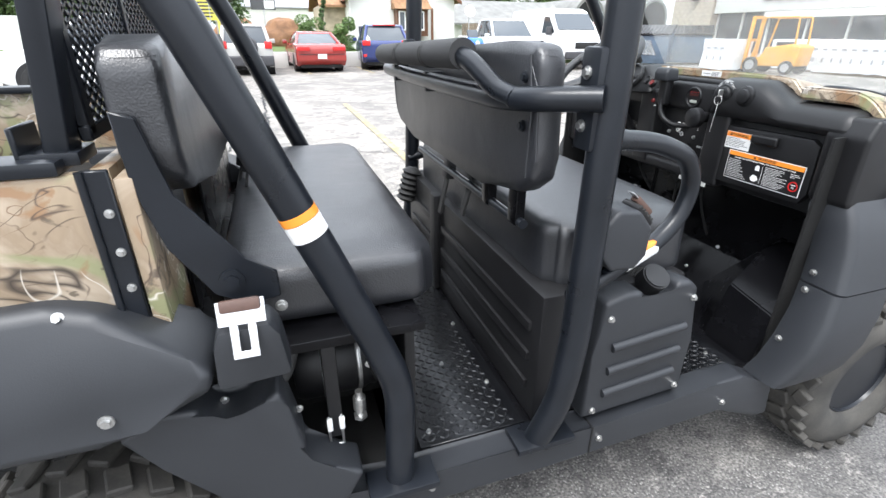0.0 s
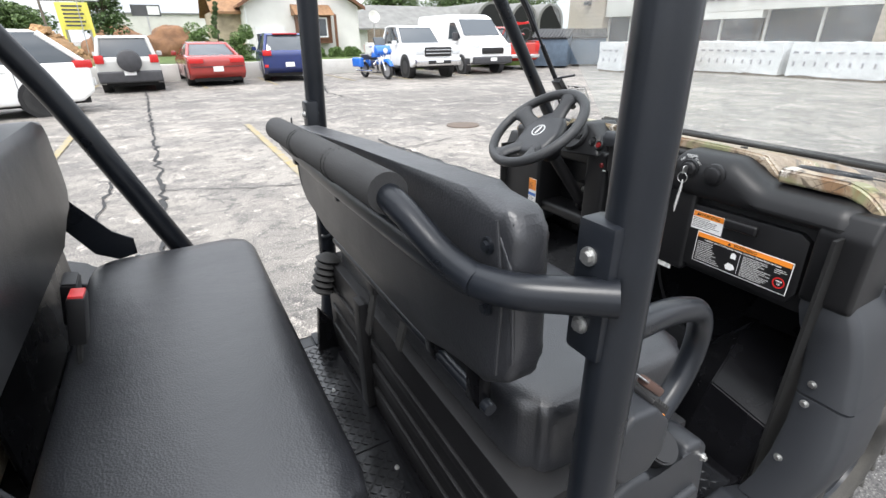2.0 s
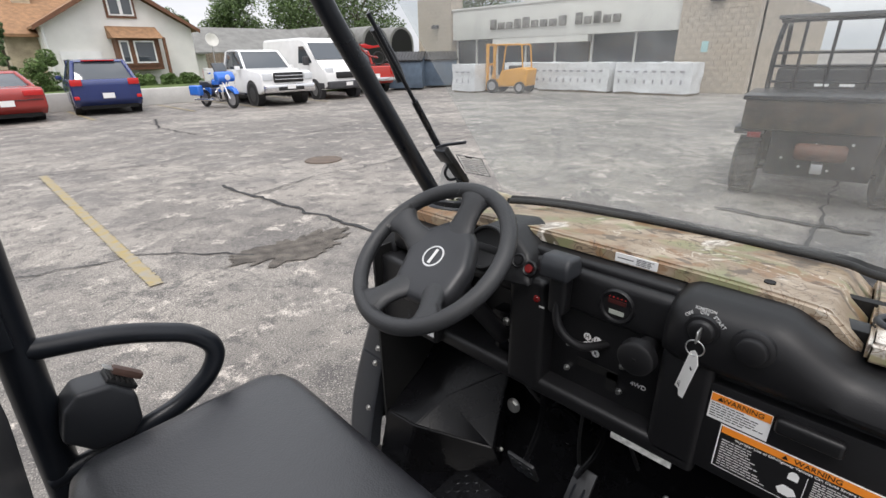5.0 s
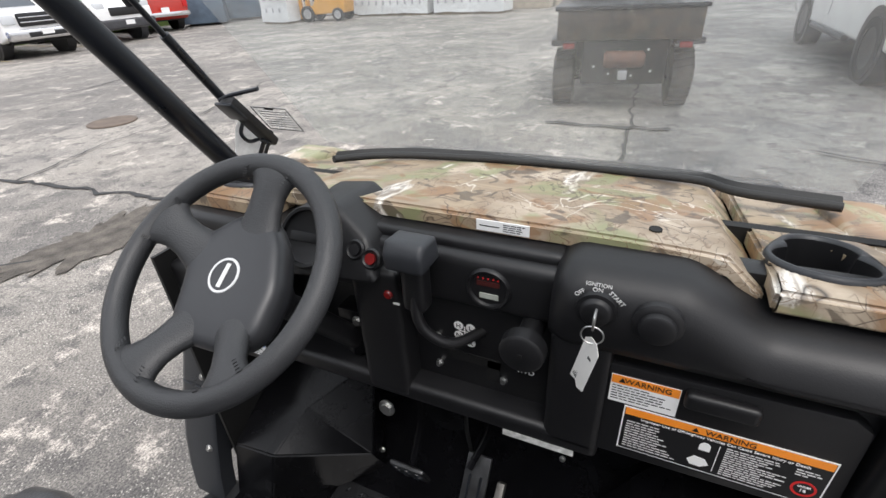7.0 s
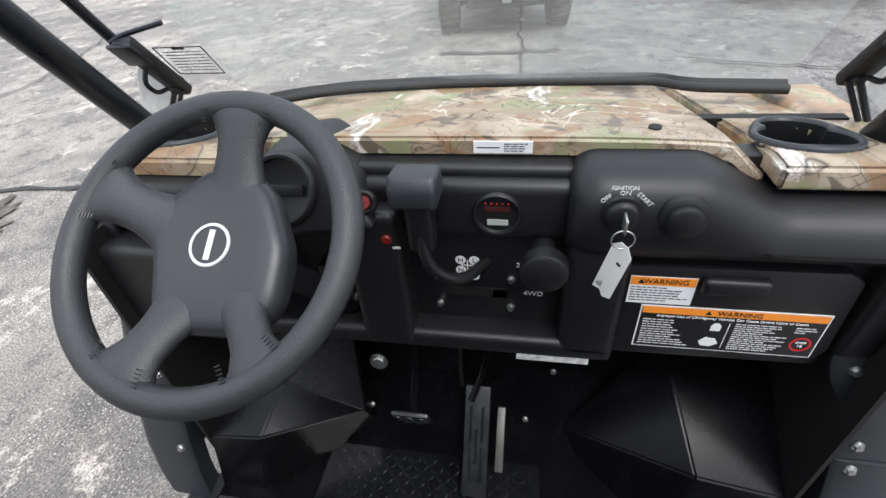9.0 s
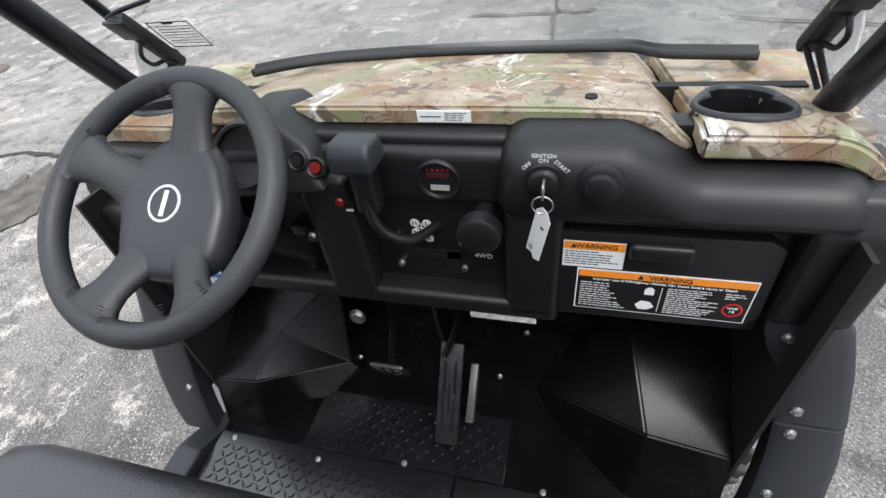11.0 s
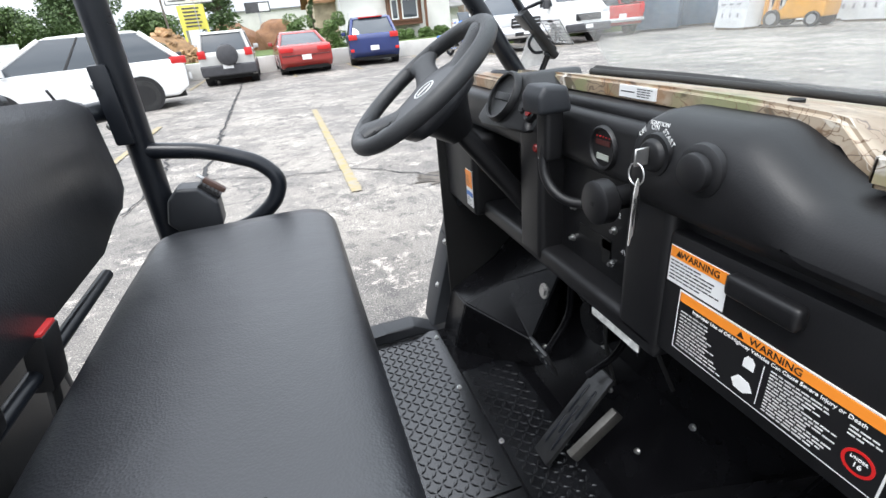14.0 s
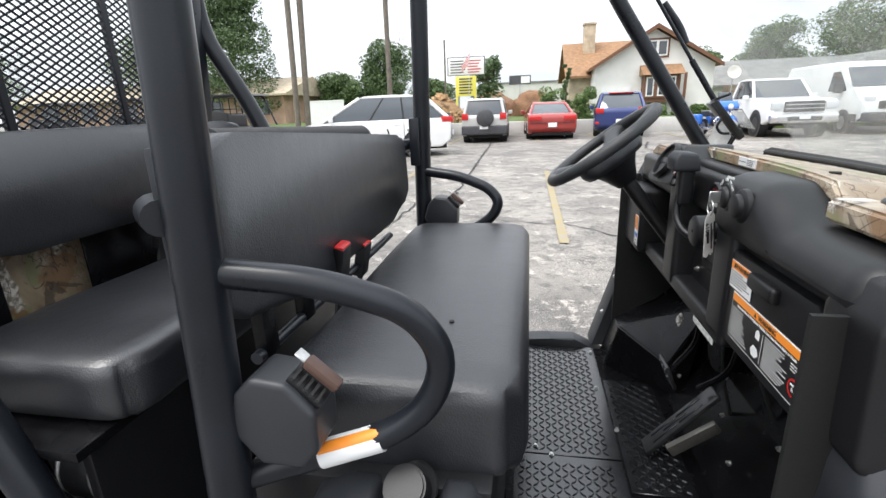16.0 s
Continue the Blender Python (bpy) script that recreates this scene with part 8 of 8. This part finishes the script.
part("bowl", lathe(bmesh.new(), [(0.01, 0), (0.2, 0.03), (0.33, 0.10), (0.34, 0.10), (0.2, 0.015), (0.01, -0.02)], pose(0, -0.05, 2.1, 75, 0, 0), 20), FASCIA, dish)
# far white building, soil heaps
wb = thing("warehouse", "long white warehouse wall beyond the lot", "building")
part("wall", bx(-4.0, 6.5, 52, 60, 0.5, 3.6), FASCIA, wb)
part("coping", bx(-4.1, 6.6, 51.9, 52.1, 3.55, 3.7), ROOF_GREY, wb)
SOIL = mat("brown_soil", (0.22, 0.115, 0.06), 0.95, vary=0.3, scale=2, fine=25, bump=0.6, bump_dist=0.05)
for x, y, r, h in ((1.2, 37, 1.7, 1.9), (-1.9, 38, 2.1, 1.8)):
    hp = bmesh.new()
    bmesh.ops.create_icosphere(hp, subdivisions=4, radius=1)
    for v in hp.verts:
        q = v.co.copy()
        v.co = Vector((q.x * r, q.y * r, max(-0.1, q.z) * h)) * (1 + 0.16 * noise.noise(q * 2.4 + Vector((x, y, 0))) + 0.05 * noise.noise(q * 8))
        v.co.z = max(v.co.z, -0.05)
    bmesh.ops.translate(hp, vec=(x, y, 0.5), verts=hp.verts)
    tagged(part("soil_heap", hp, SOIL), "heaped brown garden soil", "soil heap", "soil heaps", kind="stuff")
# firewood heap
WOOD = mat("split_firewood", (0.36, 0.22, 0.11), 0.85, vary=0.3, scale=5, fine=50, bump=0.3, by_object=0.4)
log_meshes = []
for k in range(4):
    bm = bmesh.new()
    prism(bm, [(-0.09, -0.06), (0.09, -0.07), (0.10, 0.02), (0.0, 0.10), (-0.07, 0.06)], "y", -0.24, 0.24, bevel=0.008, seg=1)
    me = bpy.data.meshes.new("log")
    bm.to_mesh(me)
    bm.free()
    me.materials.append(WOOD)
    log_meshes.append(me)
heap = thing("firewood_heap", "loose heap of split firewood logs", "firewood", at=(-4.2, 26.0, 0.5))
rnd = random.Random(7)
for k in range(290):
    a, rr = rnd.uniform(0, 2 * math.pi), rnd.random() ** 0.5
    x, y = 2.0 * rr * math.cos(a), 1.1 * rr * math.sin(a)
    z = rnd.uniform(0.75, 1.0) * 1.75 * max(0, 1 - rr ** 1.6) * (0.8 + 0.3 * noise.noise(Vector((x, y, 3)))) + 0.06
    o = new("log", log_meshes[k % 4])
    o.parent = heap
    o.matrix_local = pose(x, y, z, rnd.uniform(-40, 40), rnd.uniform(0, 360), rnd.uniform(0, 360))
core = bmesh.new()
bmesh.ops.create_icosphere(core, subdivisions=3, radius=1)
for v in core.verts:
    v.co = Vector((v.co.x * 1.75, v.co.y * 0.95, max(0, v.co.z) * 1.35))
part("log_core", core, WOOD, heap)
# signs and flag
YELLOW = plain("yellow_sign_face", (0.75, 0.66, 0.12), 0.5)
sg = thing("yellow_sign", "yellow pole sign with rows of dark lettering", "sign", at=(-2.95, 30, 0.5))
part("board", bx(-0.55, 0.55, -0.06, 0.06, 1.5, 2.7, bevel=0.01), YELLOW, sg)
for s in (-1, 1):
    part("post", bx(s * 0.6 - 0.06, s * 0.6 + 0.06, -0.06, 0.06, 0, 2.7), YELLOW, sg)
for k in range(6):
    part("text_bar", bx(-0.42, 0.42 - 0.08 * (k % 2), -0.075, -0.062, 2.50 - 0.17 * k, 2.58 - 0.17 * k), GREY_PAINT, sg)
bb = thing("billboard", "white two-legged billboard with faded lettering", "sign", at=(-3.0, 30.6, 0.5))
part("board", bx(-1.15, 1.15, -0.06, 0.06, 2.82, 3.85, bevel=0.01), WHITE_DECAL, bb)
part("border", bx(-1.2, 1.2, -0.05, 0.05, 2.78, 3.9), GREY_PAINT, bb)
for k in range(5):
    part("text_bar", bx(-1.0, -0.15 + 0.1 * (k % 2), -0.075, -0.062, 3.62 - 0.17 * k, 3.68 - 0.17 * k), GREY_PAINT, bb)
    part("text_bar", bx(0.1, 0.95 - 0.1 * (k % 3), -0.075, -0.062, 3.62 - 0.17 * k, 3.68 - 0.17 * k), LAMP_RED, bb)
for s in (-1, 1):
    part("leg", bx(s * 0.5 - 0.05, s * 0.5 + 0.05, -0.05, 0.05, 0, 2.8), RIM, bb)
fg = thing("flag", "striped flag hanging on a thin pole", "flag", at=(-2.85, 29.4, 0.5))
part("pole", cy((0.10, 0, 0), (0.25, 0, 4.1), 0.02, seg=8), RIM, fg)
for k in range(7):
    st_ = bmesh.new()
    a0, a1 = k / 7, (k + 1) / 7
    qq = [st_.verts.new(p) for p in ((0.22 - 0.02 * a0 - 0.5 * 0.0, 0, 3.95 - 0.55 * a0), (-0.28, 0.04, 3.25 - 0.35 * a0), (-0.28, 0.04, 3.25 - 0.35 * a1), (0.22 - 0.02 * a1, 0, 3.95 - 0.55 * a1))]
    st_.faces.new(qq)
    r_ = bmesh.ops.extrude_face_region(st_, geom=st_.faces[:])
    bmesh.ops.translate(st_, vec=(0, 0.01, 0), verts=[e for e in r_["geom"] if isinstance(e, bmesh.types.BMVert)])
    part("stripe", st_, LAMP_RED if k % 2 == 0 else WHITE_DECAL, fg, smooth=0)
b2 = thing("small_billboard", "small dark billboard far behind the lawn", "sign", at=(0.1, 46, 0.5))
part("board", bx(-1.0, 1.0, -0.05, 0.05, 2.7, 3.5), GREY_PAINT, b2)
part("panel", bx(0.1, 0.9, -0.08, -0.05, 2.8, 3.4), WHITE_DECAL, b2)
part("leg", bx(-0.06, 0.06, -0.05, 0.05, 0, 2.7), RIM, b2)
# utility poles, wires and pylons
POLE = mat("grey_weathered_pole", (0.17, 0.145, 0.12), 0.9, vary=0.25, scale=4, fine=30, bump=0.3)
for x, y, lean, r in ((-6.25, 24, 0.012, 0.13), (-11.75, 24.2, 0.03, 0.15), (-11.3, 24.5, 0.045, 0.16), (-3.75, 27, 0.0, 0.05)):
    p = thing("utility_pole", "grey weathered wooden utility pole", "pole", "utility poles", (x, y, 0))
    part("shaft", sweep(bmesh.new(), [(0, 0, 0), (lean * 5, 0, 5), (lean * 11, 0, 11 if r > 0.1 else 4.6)], r, 12), POLE, p)
for at, h in (((-38, 150, 0), 24), ((175, 230, 0), 52)):
    py = thing("pylon", "thin lattice power pylon on the horizon", "pylon", "pylons", at)
    for sx in (-1, 1):
        for sy in (-1, 1):
            part("leg", sweep(bmesh.new(), [(sx * h * 0.1, sy * h * 0.1, 0), (sx * h * 0.02, sy * h * 0.02, h)], h * 0.0035, 5), RIM, py)
    for k in range(8):
        z0, z1 = h * k / 8, h * (k + 1) / 8
        w0, w1 = h * (0.1 - 0.08 * k / 8), h * (0.1 - 0.08 * (k + 1) / 8)
        for sx in (-1, 1):
            part("brace", sweep(bmesh.new(), [(-w0 * sx, -w0, z0), (w1 * sx, -w1, z1)], h * 0.0025, 4), RIM, py)
    for z in (0.7, 0.82, 0.94):
        part("arm", sweep(bmesh.new(), [(-h * 0.14, 0, h * z), (h * 0.14, 0, h * z)], h * 0.004, 5), RIM, py)
# brick building behind the screen
BRICK = mat("tan_brown_brick", (0.42, 0.28, 0.20), 0.9, vary=0.2, scale=1.5, fine=12, bump=0.2)
bk = thing("brick_building", "low tan-brown brick building behind the trees", "building")
part("wall", bx(-46, -19.0, 36.5, 46, 0.5, 3.0), BRICK, bk)
part("roof", pr([(35.9, 2.95), (41.2, 4.5), (46.6, 2.95), (46.6, 2.8), (35.9, 2.8)], "x", -46.6, -18.4), STONE, bk, "tan shingle roof", smooth=0)
for k in range(6):
    part("window", bx(-43 + 4.2 * k, -41.4 + 4.2 * k, 36.42, 36.5, 1.3, 2.5), CAR_GLASS, bk, smooth=0)

# ---- markings, cracks and the potholed patch on the asphalt ----
LINE = mat("worn_yellow_line_paint", (0.38, 0.29, 0.11), 0.9, vary=0.14, scale=11, fine=90, tint=(0.24, 0.225, 0.195), rough_vary=0.05)


def ragged(x0, x1, y0, y1, z, seed, n=110, rough=0.016):
    """A thin worn strip with a ragged edge."""
    bm = bmesh.new()
    pts = []
    rnd = random.Random(seed)
    n *= 3
    rough *= 0.7
    for k in range(n + 1):
        y = y0 + (y1 - y0) * k / n
        pts.append(((x0 + rnd.uniform(-rough, rough), y), (x1 + rnd.uniform(-rough, rough), y)))
    rows_ = [[bm.verts.new((a[0], a[1], z)), bm.verts.new((b_[0], b_[1], z))] for a, b_ in pts]
    for p, q in zip(rows_, rows_[1:]):
        bm.faces.new((p[0], p[1], q[1], q[0]))
    return bm


for k, (x, y0, y1) in enumerate(((1.43, 3.45, 8.9), (-1.37, 3.6, 9.4), (1.40, 17.2, 21.2), (-1.95, 16.9, 21.2), (3.7, 17.2, 21.2), (6.6, 17.2, 21.2), (8.6, 16.4, 21.2), (11.4, 16.4, 21.2), (-5.2, 16.9, 21.2))):
    tagged(part("lane_marking", ragged(x - 0.05, x + 0.05, y0, y1, 0.016, k), LINE, None, smooth=0), "worn yellow parking bay line", "road marking", "parking lines", kind="structure")
CRACK = mat("dark_crack_fill", (0.035, 0.035, 0.036), 0.9, vary=0.3)


def crack(points, width, seed):
    rnd = random.Random(seed)
    pts = [Vector((*p, 0.0)) for p in points]
    fine = []
    for a, b_ in zip(pts, pts[1:]):
        n = max(2, int((b_ - a).length / 0.12))
        for k in range(n):
            q = a.lerp(b_, k / n)
            fine.append(q + Vector((rnd.gauss(0, 0.022), rnd.gauss(0, 0.022), 0)))
    fine.append(pts[-1])
    bm = bmesh.new()
    prev = None
    for k, p in enumerate(fine):
        d = (fine[min(k + 1, len(fine) - 1)] - fine[max(k - 1, 0)]).normalized()
        s = Vector((-d.y, d.x, 0)) * width * rnd.uniform(0.35, 1.1)
        cur = [bm.verts.new(p + s + Vector((0, 0, 0.0145))), bm.verts.new(p - s + Vector((0, 0, 0.0145)))]
        if prev:
            bm.faces.new((prev[0], prev[1], cur[1], cur[0]))
        prev = cur
    tagged(part("asphalt_crack", bm, CRACK, None, smooth=0), "irregular dark crack in the asphalt", "crack", "cracks", kind="structure")


crack([(-0.06, 1.2), (-0.07, 2.5), (-0.06, 3.5), (-0.06, 5.5), (-0.15, 8.5), (-0.24, 11.9), (-0.3, 15.0), (-0.4, 17.5)], 0.028, 1)
crack([(3.0, 6.2), (3.09, 5.34), (3.19, 4.46), (3.27, 3.3), (3.5, 2.4), (3.9, 1.8)], 0.03, 2)
crack([(3.09, 5.34), (4.2, 5.7), (5.5, 5.6), (7.5, 6.3), (9.5, 6.2)], 0.014, 3)
crack([(5.0, 16.0), (4.4, 13.6), (4.6, 11.5)], 0.03, 4)
crack([(-0.62, 4.0), (-0.55, 5.2), (-0.7, 6.6)], 0.02, 5)
crack([(2.2, 3.5), (1.6, 4.2), (0.8, 4.4), (-0.06, 4.8)], 0.012, 6)
crack([(5.2, 0.0), (5.6, 0.013), (6.3, 0.03), (7.5, 0.095), (9.0, 0.15), (12, 0.3)], 0.022, 7)
crack([(6.27, 0.95), (6.22, 0.5), (6.24, 0.1), (6.29, -0.36)], 0.042, 17)
crack([(5.9, -1.54), (5.63, -2.25), (5.4, -3.1)], 0.02, 18)
crack([(2.8, 8.5), (1.2, 9.0), (-0.2, 8.6), (-2.2, 8.9), (-5, 8.4)], 0.016, 8)
crack([(6, 9.5), (9, 10.2), (13, 9.8), (17, 10.6)], 0.018, 9)
patch = bmesh.new()
rnd = random.Random(31)
ring = []
for k in range(150):
    a = 2 * math.pi * k / 150
    ragged = 1 + 0.22 * math.sin(3 * a + 0.5) + 0.45 * noise.noise(Vector((2.2 * math.cos(a), 2.2 * math.sin(a), 4.0))) + 0.30 * noise.noise(Vector((7 * math.cos(a), 7 * math.sin(a), 1.0))) + rnd.uniform(-0.05, 0.05)
    ring.append(patch.verts.new((2.55 + 0.52 * math.cos(a) * ragged, 3.35 + 0.27 * math.sin(a) * ragged, 0.0142)))
patch.faces.new(ring)
tagged(part("asphalt_patch", patch, mat("crumbled_brown_asphalt", (0.125, 0.110, 0.094), 0.95, vary=0.5, scale=9, fine=70, bump=1.0, bump_dist=0.02), None, smooth=0), "crumbled brown pothole patch in the asphalt", "pothole", kind="structure")
lid = bmesh.new()
lathe(lid, [(0.01, 0.015), (0.27, 0.015), (0.30, 0.013), (0.31, 0.0)], pose(4.9, 6.6, 0.004), 28)
tagged(part("manhole_cover", lid, mat("rusty_cast_iron", (0.12, 0.09, 0.07), 0.8, vary=0.3), None), "flat round manhole cover flush in the asphalt", "manhole cover")
